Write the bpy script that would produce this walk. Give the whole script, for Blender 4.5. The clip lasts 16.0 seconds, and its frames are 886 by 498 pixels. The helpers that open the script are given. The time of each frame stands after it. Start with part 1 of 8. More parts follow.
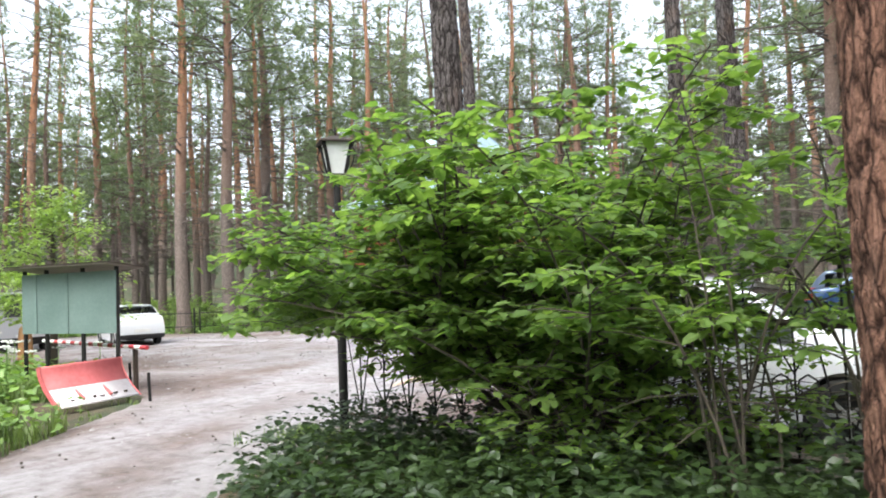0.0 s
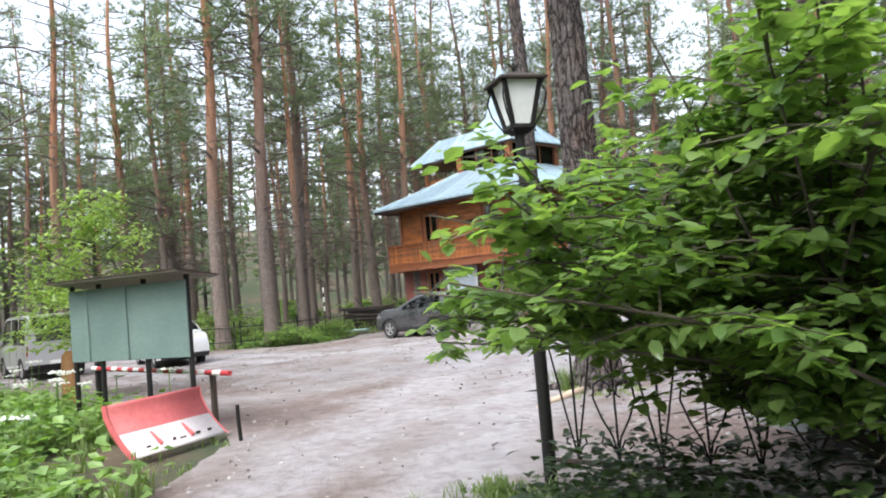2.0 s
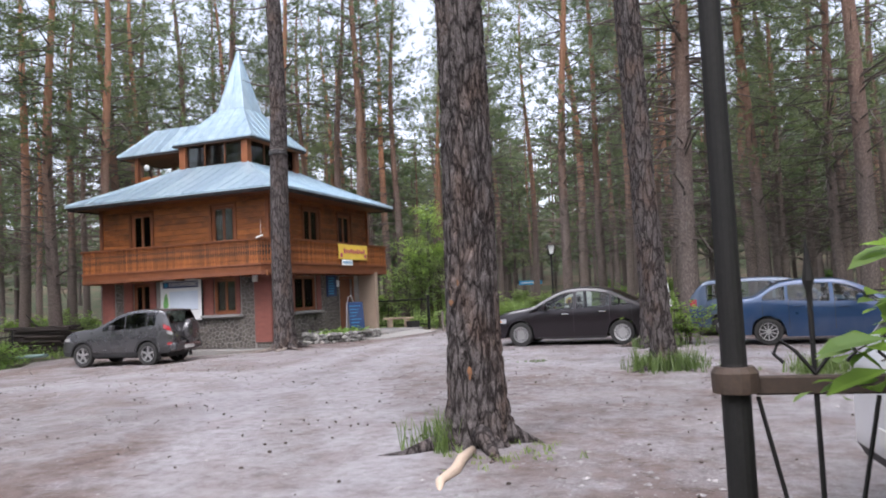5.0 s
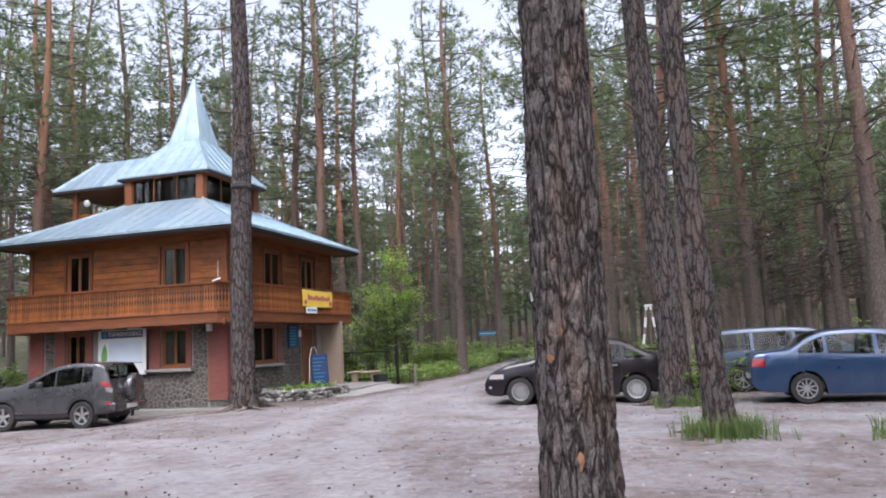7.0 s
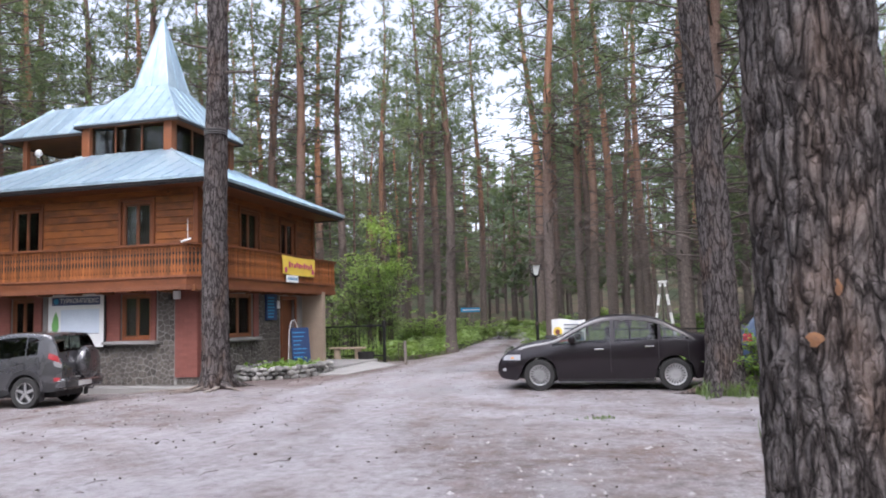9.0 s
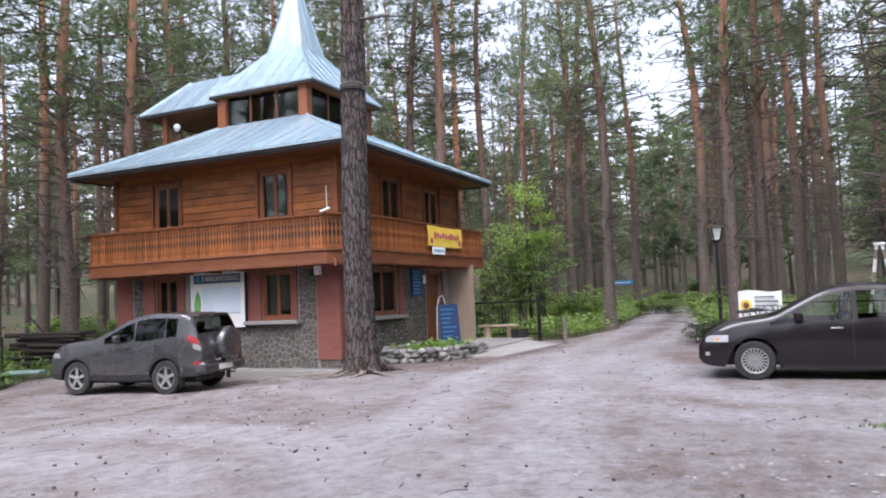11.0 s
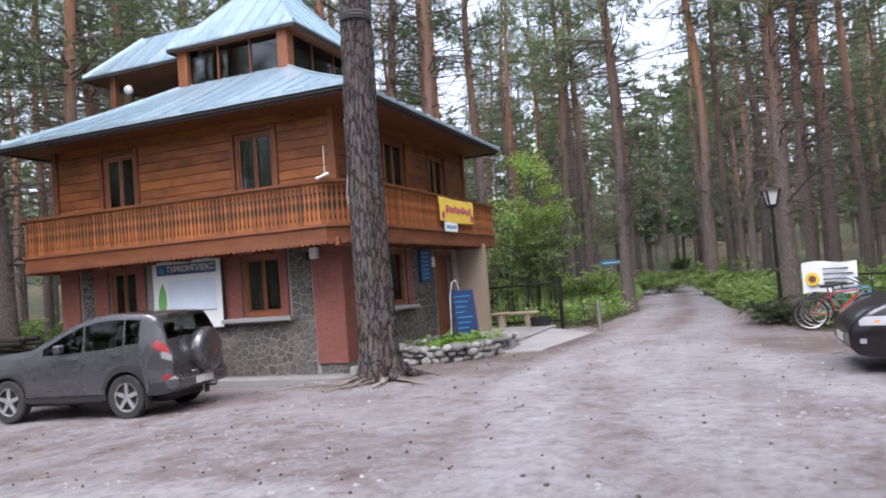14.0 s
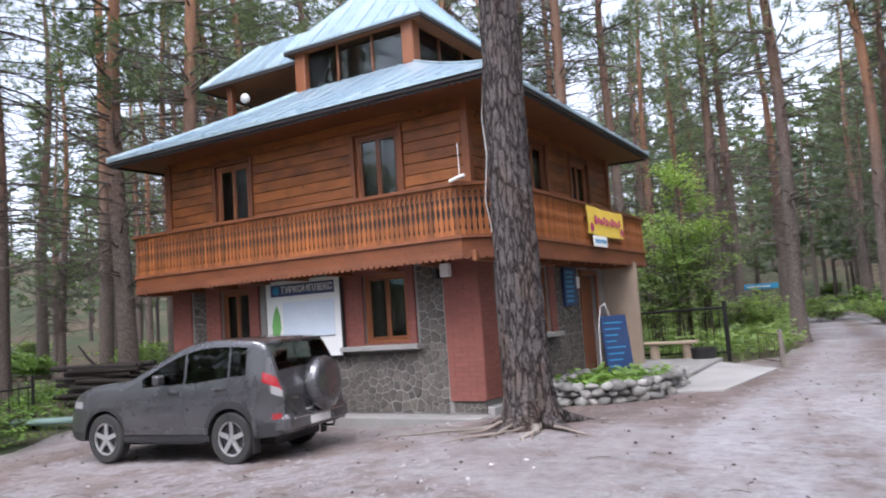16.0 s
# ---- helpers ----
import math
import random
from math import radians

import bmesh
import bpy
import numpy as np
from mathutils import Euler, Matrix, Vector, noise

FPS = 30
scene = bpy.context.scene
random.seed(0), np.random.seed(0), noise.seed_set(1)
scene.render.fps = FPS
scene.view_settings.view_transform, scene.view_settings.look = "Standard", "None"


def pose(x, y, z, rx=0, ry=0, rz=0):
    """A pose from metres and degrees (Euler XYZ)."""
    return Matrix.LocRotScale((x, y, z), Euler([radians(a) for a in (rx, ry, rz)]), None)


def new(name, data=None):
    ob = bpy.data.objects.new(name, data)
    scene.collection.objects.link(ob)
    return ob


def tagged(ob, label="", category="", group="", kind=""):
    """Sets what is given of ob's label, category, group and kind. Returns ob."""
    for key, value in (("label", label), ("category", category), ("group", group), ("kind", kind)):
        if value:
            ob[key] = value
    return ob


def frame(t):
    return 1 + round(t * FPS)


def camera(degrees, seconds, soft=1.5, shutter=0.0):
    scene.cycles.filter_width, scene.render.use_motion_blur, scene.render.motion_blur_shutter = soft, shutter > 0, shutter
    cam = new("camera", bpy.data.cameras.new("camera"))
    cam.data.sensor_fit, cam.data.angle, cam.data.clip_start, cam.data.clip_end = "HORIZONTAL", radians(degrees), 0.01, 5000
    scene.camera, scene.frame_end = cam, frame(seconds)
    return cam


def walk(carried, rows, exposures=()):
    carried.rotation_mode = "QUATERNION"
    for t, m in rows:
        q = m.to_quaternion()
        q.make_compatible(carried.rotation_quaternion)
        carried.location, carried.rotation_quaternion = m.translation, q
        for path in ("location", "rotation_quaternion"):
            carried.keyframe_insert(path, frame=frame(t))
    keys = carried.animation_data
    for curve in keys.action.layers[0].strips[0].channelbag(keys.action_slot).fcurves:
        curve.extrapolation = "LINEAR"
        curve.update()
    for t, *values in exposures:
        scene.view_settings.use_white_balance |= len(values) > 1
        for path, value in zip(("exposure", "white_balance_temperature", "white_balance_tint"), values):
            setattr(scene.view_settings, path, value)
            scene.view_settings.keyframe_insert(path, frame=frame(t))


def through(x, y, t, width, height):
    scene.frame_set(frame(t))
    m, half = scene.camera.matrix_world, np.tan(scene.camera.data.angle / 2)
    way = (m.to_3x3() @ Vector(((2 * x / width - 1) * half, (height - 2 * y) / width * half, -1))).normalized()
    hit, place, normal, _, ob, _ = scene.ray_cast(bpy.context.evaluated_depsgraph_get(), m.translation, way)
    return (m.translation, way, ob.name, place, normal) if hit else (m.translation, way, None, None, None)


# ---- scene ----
cam = camera(61.6, 16.0, soft=1.9, shutter=0.15)
METRES, EYE, TILT, LEAN, TURN = 20.8, 1.6, 0.6, 0.0, 43.2
ROWS = [
    (0.0, 0.0, 0.0, 0.0, 0.08, 1.97, 2.21),
    (0.5, -0.0218, 0.0231, 0.0004, 0.78, 0.66, 4.38),
    (1.0, -0.047, 0.0527, -0.0012, 2.92, -0.21, 4.36),
    (1.5, -0.065, 0.0778, 0.0008, 0.64, 0.16, 5.4),
    (2.0, -0.0828, 0.1104, -0.0003, 1.16, 2.29, 4.91),
    (2.5, -0.0979, 0.14, -0.0007, -2.18, -2.16, 5.05),
    (3.0, -0.1094, 0.1712, -0.0005, -7.04, 5.96, 4.19),
    (3.5, -0.1228, 0.1989, -0.0017, -11.25, 7.03, 4.54),
    (4.0, -0.1319, 0.2301, -0.0024, -16.35, 4.52, 4.06),
    (4.5, -0.1416, 0.2623, -0.0039, -18.24, 2.41, 3.12),
    (5.0, -0.1484, 0.2926, -0.0038, -22.58, 2.67, 2.54),
    (7.5, -0.1509, 0.4481, -0.0026, -28.52, 6.52, 1.71),
    (8.0, -0.1456, 0.4806, -0.0053, -30.48, 3.64, 1.16),
    (8.5, -0.1399, 0.507, -0.0048, -29.19, 3.43, 0.27),
    (9.0, -0.133, 0.5405, -0.0059, -29.27, 4.55, 1.29),
    (9.5, -0.1312, 0.567, -0.0056, -29.36, 3.97, 0.78),
    (10.0, -0.1217, 0.599, -0.0055, -21.28, 4.83, 1.3),
    (12.5, -0.1087, 0.748, -0.0095, -18.03, -0.16, 3.2),
    (13.0, -0.1106, 0.7762, -0.0075, -17.53, -0.06, 3.58),
    (13.5, -0.109, 0.8074, -0.0067, -17.58, 2.28, 4.17),
    (14.0, -0.1132, 0.8364, -0.0092, -21.8, 1.86, 4.17),
    (14.5, -0.1122, 0.8635, -0.0072, -22.82, 2.78, 3.43),
    (15.0, -0.1112, 0.8959, -0.0097, -22.53, 3.18, 3.08),
    (15.5, -0.1102, 0.922, -0.0091, -20.21, 1.9, 3.46),
    (16.0, -0.1025, 0.9503, -0.0104, -12.99, 4.44, 3.9),
]
walk(cam, [(t, pose(0, 0, EYE, TILT, LEAN, TURN) @ pose(METRES * x, METRES * y, METRES * z, 90 + pitch, roll, yaw)) for t, x, y, z, yaw, pitch, roll in ROWS],
     exposures=[(0.0, 1.99, 6400, 7.5), (2.0, 1.80, 6320, 9), (3.5, 1.50, 6330, 12.5), (5.0, 1.36, 6200, 17), (10.0, 1.49, 6080, 17.5), (13.0, 1.42, 6040, 17), (16.0, 1.54, 6000, 16.5)])
# ---- daylight: a bright overcast sky, low contrast ----
world = bpy.data.worlds.new("overcast_sky")
scene.world = world
world.use_nodes = True
wn, wl = world.node_tree.nodes, world.node_tree.links
sky = wn.new("ShaderNodeTexSky")
sky.sky_type, sky.sun_disc = "NISHITA", False
sky.sun_elevation, sky.sun_rotation = radians(55), radians(150)
sky.air_density, sky.dust_density, sky.ozone_density = 1.0, 4.0, 1.0
soft_sky = wn.new("ShaderNodeHueSaturation")
soft_sky.inputs["Saturation"].default_value = 0.42
wl.new(sky.outputs[0], soft_sky.inputs["Color"])
wl.new(soft_sky.outputs[0], wn["Background"].inputs[0])
wn["Background"].inputs[1].default_value = 0.15
sun = new("sun", bpy.data.lights.new("sun", "SUN"))
sun.data.energy, sun.data.angle, sun.data.color = 1.0, radians(25), (1.0, 0.99, 0.97)
sun.matrix_world = pose(0, 0, 40, 35, 0, 150 - 180)


# ---- small mesh kit ----
class Kit:
    """Collects vertices and faces for one mesh."""

    def __init__(self):
        self.v, self.f, self.m = [], [], []

    def add(self, verts, faces, slot=0):
        n = len(self.v)
        self.v.extend(verts)
        self.f.extend([tuple(i + n for i in f) for f in faces])
        self.m.extend([slot] * len(faces))
        return self

    def box(self, x0, x1, y0, y1, z0, z1, b=0.0, slot=0):
        if b <= 0:
            p = [(x, y, z) for z in (z0, z1) for y in (y0, y1) for x in (x0, x1)]
            return self.add(p, [(0, 2, 3, 1), (4, 5, 7, 6), (0, 1, 5, 4), (2, 6, 7, 3), (0, 4, 6, 2), (1, 3, 7, 5)], slot)
        c = ((x0 + x1) / 2, (y0 + y1) / 2, (z0 + z1) / 2)
        h = (abs(x1 - x0) / 2, abs(y1 - y0) / 2, abs(z1 - z0) / 2)
        b = min(b, 0.45 * min(h))
        idx, pts = {}, []
        for sx in (-1, 1):
            for sy in (-1, 1):
                for sz in (-1, 1):
                    for a in range(3):
                        s = (sx, sy, sz)
                        idx[s, a] = len(pts)
                        pts.append(tuple(c[k] + s[k] * (h[k] - (0 if k == a else b)) for k in range(3)))
        faces = []
        for a in range(3):
            u, w = (a + 1) % 3, (a + 2) % 3
            for sa in (-1, 1):
                q = []
                for su, sw in ((-1, -1), (1, -1), (1, 1), (-1, 1)):
                    s = [0, 0, 0]
                    s[a], s[u], s[w] = sa, su, sw
                    q.append(idx[tuple(s), a])
                faces.append(q if sa > 0 else q[::-1])
            for su in (-1, 1):
                for sw in (-1, 1):
                    s0, s1 = [0, 0, 0], [0, 0, 0]
                    s0[a], s1[a] = -1, 1
                    s0[u] = s1[u] = su
                    s0[w] = s1[w] = sw
                    s0, s1 = tuple(s0), tuple(s1)
                    q = [idx[s0, u], idx[s1, u], idx[s1, w], idx[s0, w]]
                    faces.append(q if su * sw > 0 else q[::-1])
        for sx in (-1, 1):
            for sy in (-1, 1):
                for sz in (-1, 1):
                    t = [idx[(sx, sy, sz), k] for k in range(3)]
                    faces.append(t if sx * sy * sz > 0 else t[::-1])
        return self.add(pts, faces, slot)

    def tube(self, path, radii, n=8, cap=True, slot=0):
        path = [Vector(p) for p in path]
        if not hasattr(radii, "__len__"):
            radii = [radii] * len(path)
        rings, side = [], None
        for i, p in enumerate(path):
            d = (path[min(i + 1, len(path) - 1)] - path[max(i - 1, 0)]).normalized()
            if side is None:
                side = d.orthogonal().normalized()
            side = (side - d * side.dot(d)).normalized()
            up = d.cross(side)
            rings.append([tuple(p + radii[i] * (math.cos(a) * side + math.sin(a) * up)) for a in [math.tau * k / n for k in range(n)]])
        verts = [q for r in rings for q in r]
        faces = [(i * n + k, i * n + (k + 1) % n, (i + 1) * n + (k + 1) % n, (i + 1) * n + k) for i in range(len(path) - 1) for k in range(n)]
        if cap:
            faces += [tuple(range(n))[::-1], tuple((len(path) - 1) * n + k for k in range(n))]
        return self.add(verts, faces, slot)

    def lathe(self, profile, n=16, centre=(0, 0, 0), axis="z", slot=0, closed=False):
        verts = []
        for r, h in profile:
            for k in range(n):
                a = math.tau * k / n
                p = {"z": (r * math.cos(a), r * math.sin(a), h), "y": (r * math.cos(a), h, -r * math.sin(a)), "x": (h, r * math.cos(a), r * math.sin(a))}[axis]
                verts.append(tuple(centre[i] + p[i] for i in range(3)))
        m = len(profile)
        faces = [(i * n + k, i * n + (k + 1) % n, ((i + 1) % m) * n + (k + 1) % n, ((i + 1) % m) * n + k) for i in range(m if closed else m - 1) for k in range(n)]
        if not closed:
            faces += [tuple(range(n))[::-1], tuple((m - 1) * n + k for k in range(n))]
        return self.add(verts, faces, slot)

    def prism(self, outline, depth, place=None, slot=0):
        """A flat outline (u, v) in the local xz plane, with thickness along +y; place is a matrix."""
        n = len(outline)
        pts = [Vector((u, 0, v)) for u, v in outline] + [Vector((u, depth, v)) for u, v in outline]
        if place is not None:
            pts = [place @ p for p in pts]
        faces = [tuple(range(n)), tuple(range(2 * n - 1, n - 1, -1))] + [(i, n + i, n + (i + 1) % n, (i + 1) % n) for i in range(n)]
        return self.add([tuple(p) for p in pts], faces, slot)

    def mesh(self, name, mats, smooth=False, normals=True):
        me = bpy.data.meshes.new(name)
        me.from_pydata(self.v, [], self.f)
        for m in mats:
            me.materials.append(m)
        if len(mats) > 1:
            me.polygons.foreach_set("material_index", self.m)
        if smooth:
            me.polygons.foreach_set("use_smooth", [True] * len(me.polygons))
        if normals:
            bm = bmesh.new()
            bm.from_mesh(me)
            bmesh.ops.recalc_face_normals(bm, faces=bm.faces)
            bm.to_mesh(me)
            bm.free()
        me.update()
        return me


def part(name, kit, mats, parent=None, label="", smooth=False, normals=True, at=None):
    """Links a kit, or a ready mesh, as one mesh object under a thing or a part."""
    mats = mats if isinstance(mats, (list, tuple)) else [mats]
    me = kit.mesh(name, mats, smooth, normals) if isinstance(kit, Kit) else kit
    ob = new(name, me)
    if parent is not None:
        ob.parent = parent
    if at is not None:
        ob.matrix_basis = at
    return tagged(ob, label) if label else ob


def thing(name, label, category, m=None, group="", kind=""):
    ob = new(name)
    ob.empty_display_size = 0.2
    if m is not None:
        ob.matrix_basis = m
    return tagged(ob, label, category, group, kind)


def solid(name, kit, mats, label, category, m=None, group="", kind="", smooth=False, normals=True):
    ob = part(name, kit, mats, None, "", smooth, normals, m)
    return tagged(ob, label, category, group, kind)


def smoothstep(a, b, x):
    t = min(1.0, max(0.0, (x - a) / (b - a)))
    return t * t * (3 - 2 * t)


def land(x, y):
    """Height of the ground: nearly level, a little lower west of the house corner, gently rising woods far off."""
    low = -0.25 * smoothstep(-19.0, -23.0, x)
    far = math.hypot(x + 14, y - 16)
    rise = 0.0 if far < 55 else 24.0 * smoothstep(60, 230, far) * smoothstep(-0.9, 0.5, (y - 16) / far)
    lump = 0.05 * noise.noise((x * 0.23, y * 0.23, 0.4)) * smoothstep(24, 34, far)
    return low + rise + lump


# ---- materials ----
def material(name):
    m = bpy.data.materials.new(name)
    m.use_nodes = True
    return m, m.node_tree.nodes, m.node_tree.links, m.node_tree.nodes["Principled BSDF"]


def coords(n, l, scale=(1, 1, 1), shift=True):
    """Object coordinates in metres, shifted by the object's own random number."""
    tc, mp = n.new("ShaderNodeTexCoord"), n.new("ShaderNodeMapping")
    mp.inputs["Scale"].default_value = scale
    l.new(tc.outputs["Object"], mp.inputs["Vector"])
    if shift:
        oi, mul = n.new("ShaderNodeObjectInfo"), n.new("ShaderNodeMath")
        mul.operation = "MULTIPLY"
        mul.inputs[1].default_value = 37.0
        l.new(oi.outputs["Random"], mul.inputs[0])
        l.new(mul.outputs[0], mp.inputs["Location"])
    return mp.outputs[0]


def tex_noise(n, l, vec, scale, detail=4.0, rough=0.6):
    t = n.new("ShaderNodeTexNoise")
    t.inputs["Scale"].default_value, t.inputs["Detail"].default_value, t.inputs["Roughness"].default_value = scale, detail, rough
    l.new(vec, t.inputs["Vector"])
    return t.outputs["Fac"]


def ramp(n, l, fac, stops):
    r = n.new("ShaderNodeValToRGB")
    e = r.color_ramp.elements
    while len(e) < len(stops):
        e.new(0.5)
    for el, (p, c) in zip(e, stops):
        el.position, el.color = p, (*c, 1.0)
    l.new(fac, r.inputs["Fac"])
    return r.outputs["Color"]


def blend(n, l, fac, a, b, mode="MIX"):
    x = n.new("ShaderNodeMix")
    x.data_type, x.blend_type = "RGBA", mode
    for slot, v in ((0, fac), (6, a), (7, b)):
        sock = x.inputs[slot]
        if isinstance(v, (int, float)):
            sock.default_value = v if slot == 0 else (v, v, v, 1.0)
        elif isinstance(v, tuple):
            sock.default_value = (*v, 1.0)
        else:
            l.new(v, sock)
    return x.outputs[2]


def bumped(n, l, p, height, strength, distance):
    b = n.new("ShaderNodeBump")
    b.inputs["Strength"].default_value, b.inputs["Distance"].default_value = strength, distance
    l.new(height, b.inputs["Height"])
    l.new(b.outputs[0], p.inputs["Normal"])


def surface(name, dark, light, rough=0.7, metal=0.0, big=1.5, fine=25.0, stretch=(1, 1, 1), bump=0.3, depth=0.01, vary=0.25, coat=0.0):
    """A surface with two scales of colour change, a little change from piece to piece, and fine relief."""
    m, n, l, p = material(name)
    vec = coords(n, l, stretch)
    a, b = tex_noise(n, l, vec, big, 3.0), tex_noise(n, l, vec, fine, 5.0, 0.7)
    c1 = ramp(n, l, a, [(0.3, dark), (0.7, light)])
    c2 = ramp(n, l, b, [(0.3, dark), (0.72, light)])
    c = blend(n, l, 0.5, c1, c2)
    if vary:
        oi = n.new("ShaderNodeObjectInfo")
        k = ramp(n, l, oi.outputs["Random"], [(0.0, (1 - vary,) * 3), (1.0, (1 + vary,) * 3)])
        c = blend(n, l, 1.0, c, k, "MULTIPLY")
    l.new(c, p.inputs["Base Color"])
    rr = n.new("ShaderNodeMapRange")
    rr.inputs["To Min"].default_value, rr.inputs["To Max"].default_value = max(0.02, rough - 0.12), min(1.0, rough + 0.12)
    l.new(b, rr.inputs["Value"])
    l.new(rr.outputs[0], p.inputs["Roughness"])
    p.inputs["Metallic"].default_value = metal
    p.inputs["Coat Weight"].default_value = coat
    p.inputs["Coat Roughness"].default_value = 0.06
    if bump:
        bumped(n, l, p, b, bump, depth)
    return m


def bark_material(name, low_dark, low_light, orange=0.0):
    m, n, l, p = material(name)
    vec = coords(n, l, (1, 1, 0.3))
    v = n.new("ShaderNodeTexVoronoi")
    v.feature = "DISTANCE_TO_EDGE"
    v.inputs["Scale"].default_value = 26.0
    warp = tex_noise(n, l, vec, 6.0, 3.0)
    mixv = blend(n, l, 0.12, vec, warp)
    l.new(mixv, v.inputs["Vector"])
    edge = v.outputs["Distance"]
    f = tex_noise(n, l, coords(n, l, (1, 1, 0.5)), 55.0, 5.0, 0.75)
    plates = ramp(n, l, edge, [(0.0, tuple(0.4 * c for c in low_dark)), (0.06, low_dark), (0.3, low_light)])
    c = blend(n, l, 0.55, plates, ramp(n, l, f, [(0.3, low_dark), (0.7, low_light)]))
    if orange:
        tc, sep, mr = n.new("ShaderNodeTexCoord"), n.new("ShaderNodeSeparateXYZ"), n.new("ShaderNodeMapRange")
        l.new(tc.outputs["Object"], sep.inputs[0])
        wob = tex_noise(n, l, vec, 1.3, 2.0)
        add = n.new("ShaderNodeMath")
        add.operation = "MULTIPLY_ADD"
        l.new(wob, add.inputs[0])
        add.inputs[1].default_value = 5.0
        l.new(sep.outputs[2], add.inputs[2])
        mr.inputs["From Min"].default_value, mr.inputs["From Max"].default_value = 7.0, 13.0
        oj = n.new("ShaderNodeObjectInfo")
        mk = n.new("ShaderNodeMath")
        mk.operation = "MULTIPLY_ADD"
        mk.inputs[1].default_value = 0.7 * orange
        mk.inputs[2].default_value = 0.3 * orange
        l.new(oj.outputs["Random"], mk.inputs[0])
        l.new(mk.outputs[0], mr.inputs["To Max"])
        l.new(add.outputs[0], mr.inputs["Value"])
        warm = ramp(n, l, f, [(0.3, (0.19, 0.095, 0.055)), (0.7, (0.38, 0.205, 0.125))])
        c = blend(n, l, mr.outputs[0], c, warm)
    oi = n.new("ShaderNodeObjectInfo")
    k = ramp(n, l, oi.outputs["Random"], [(0.0, (0.75, 0.75, 0.75)), (1.0, (1.2, 1.15, 1.1))])
    l.new(blend(n, l, 1.0, c, k, "MULTIPLY"), p.inputs["Base Color"])
    p.inputs["Roughness"].default_value = 0.95
    p.inputs["Specular IOR Level"].default_value = 0.2
    h = blend(n, l, 0.25, ramp(n, l, edge, [(0.0, (0, 0, 0)), (0.3, (1, 1, 1))]), f)
    bumped(n, l, p, h, 0.9, 0.02)
    return m


def near_bark_material(name, dark, light):
    """Thick pine bark: long grey plates with dark cracks between them, split again into scales, and reddish worn patches."""
    m, n, l, p = material(name)
    vec = coords(n, l, (1, 1, 0.22))
    warp = n.new("ShaderNodeTexNoise")
    warp.inputs["Scale"].default_value, warp.inputs["Detail"].default_value = 9.0, 4.0
    l.new(vec, warp.inputs["Vector"])
    wv = blend(n, l, 0.13, vec, warp.outputs["Color"])
    edges = []
    for scale in (13.0, 38.0):
        v = n.new("ShaderNodeTexVoronoi")
        v.feature = "DISTANCE_TO_EDGE"
        v.inputs["Scale"].default_value = scale
        l.new(wv, v.inputs["Vector"])
        edges.append(v.outputs["Distance"])
    f = tex_noise(n, l, coords(n, l, (1, 1, 0.4)), 80.0, 6.0, 0.8)
    b = tex_noise(n, l, coords(n, l, (1, 1, 0.5)), 2.2, 3.0)
    c = ramp(n, l, f, [(0.32, dark), (0.66, light)])
    c = blend(n, l, ramp(n, l, b, [(0.5, (0, 0, 0)), (0.7, (0.6, 0.6, 0.6))]), c, (0.16, 0.105, 0.078))
    crack = ramp(n, l, edges[0], [(0.0, (0.16, 0.14, 0.135)), (0.16, (1, 1, 1))])
    scales = ramp(n, l, edges[1], [(0.0, (0.5, 0.47, 0.45)), (0.09, (1, 1, 1))])
    c = blend(n, l, 1.0, blend(n, l, 1.0, c, crack, "MULTIPLY"), scales, "MULTIPLY")
    l.new(c, p.inputs["Base Color"])
    p.inputs["Roughness"].default_value = 0.95
    p.inputs["Specular IOR Level"].default_value = 0.2
    h = blend(n, l, 0.4, ramp(n, l, edges[0], [(0.0, (0, 0, 0)), (0.16, (1, 1, 1))]), ramp(n, l, edges[1], [(0.0, (0, 0, 0)), (0.12, (1, 1, 1))]))
    bumped(n, l, p, blend(n, l, 0.3, h, f), 1.0, 0.03)
    return m


def leaf_material(name, dark, light, through=0.35, gloss=0.45, patch=0.6):
    m, n, l, p = material(name)
    vec = coords(n, l)
    g = n.new("ShaderNodeNewGeometry")
    a = tex_noise(n, l, vec, patch, 2.0)
    c1 = ramp(n, l, g.outputs["Random Per Island"], [(0.0, dark), (1.0, light)])
    c = blend(n, l, 0.45, c1, ramp(n, l, a, [(0.3, dark), (0.7, light)]))
    oi = n.new("ShaderNodeObjectInfo")
    k = ramp(n, l, oi.outputs["Random"], [(0.0, (0.78, 0.8, 0.8)), (1.0, (1.15, 1.1, 1.05))])
    c = blend(n, l, 1.0, c, k, "MULTIPLY")
    l.new(c, p.inputs["Base Color"])
    p.inputs["Roughness"].default_value = gloss
    p.inputs["Specular IOR Level"].default_value = 0.7
    t, mx = n.new("ShaderNodeBsdfTranslucent"), n.new("ShaderNodeMixShader")
    l.new(blend(n, l, 1.0, c, (1.18, 1.25, 0.6), "MULTIPLY"), t.inputs["Color"])
    mx.inputs[0].default_value = through
    l.new(p.outputs[0], mx.inputs[1])
    l.new(t.outputs[0], mx.inputs[2])
    l.new(mx.outputs[0], n["Material Output"].inputs["Surface"])
    return m


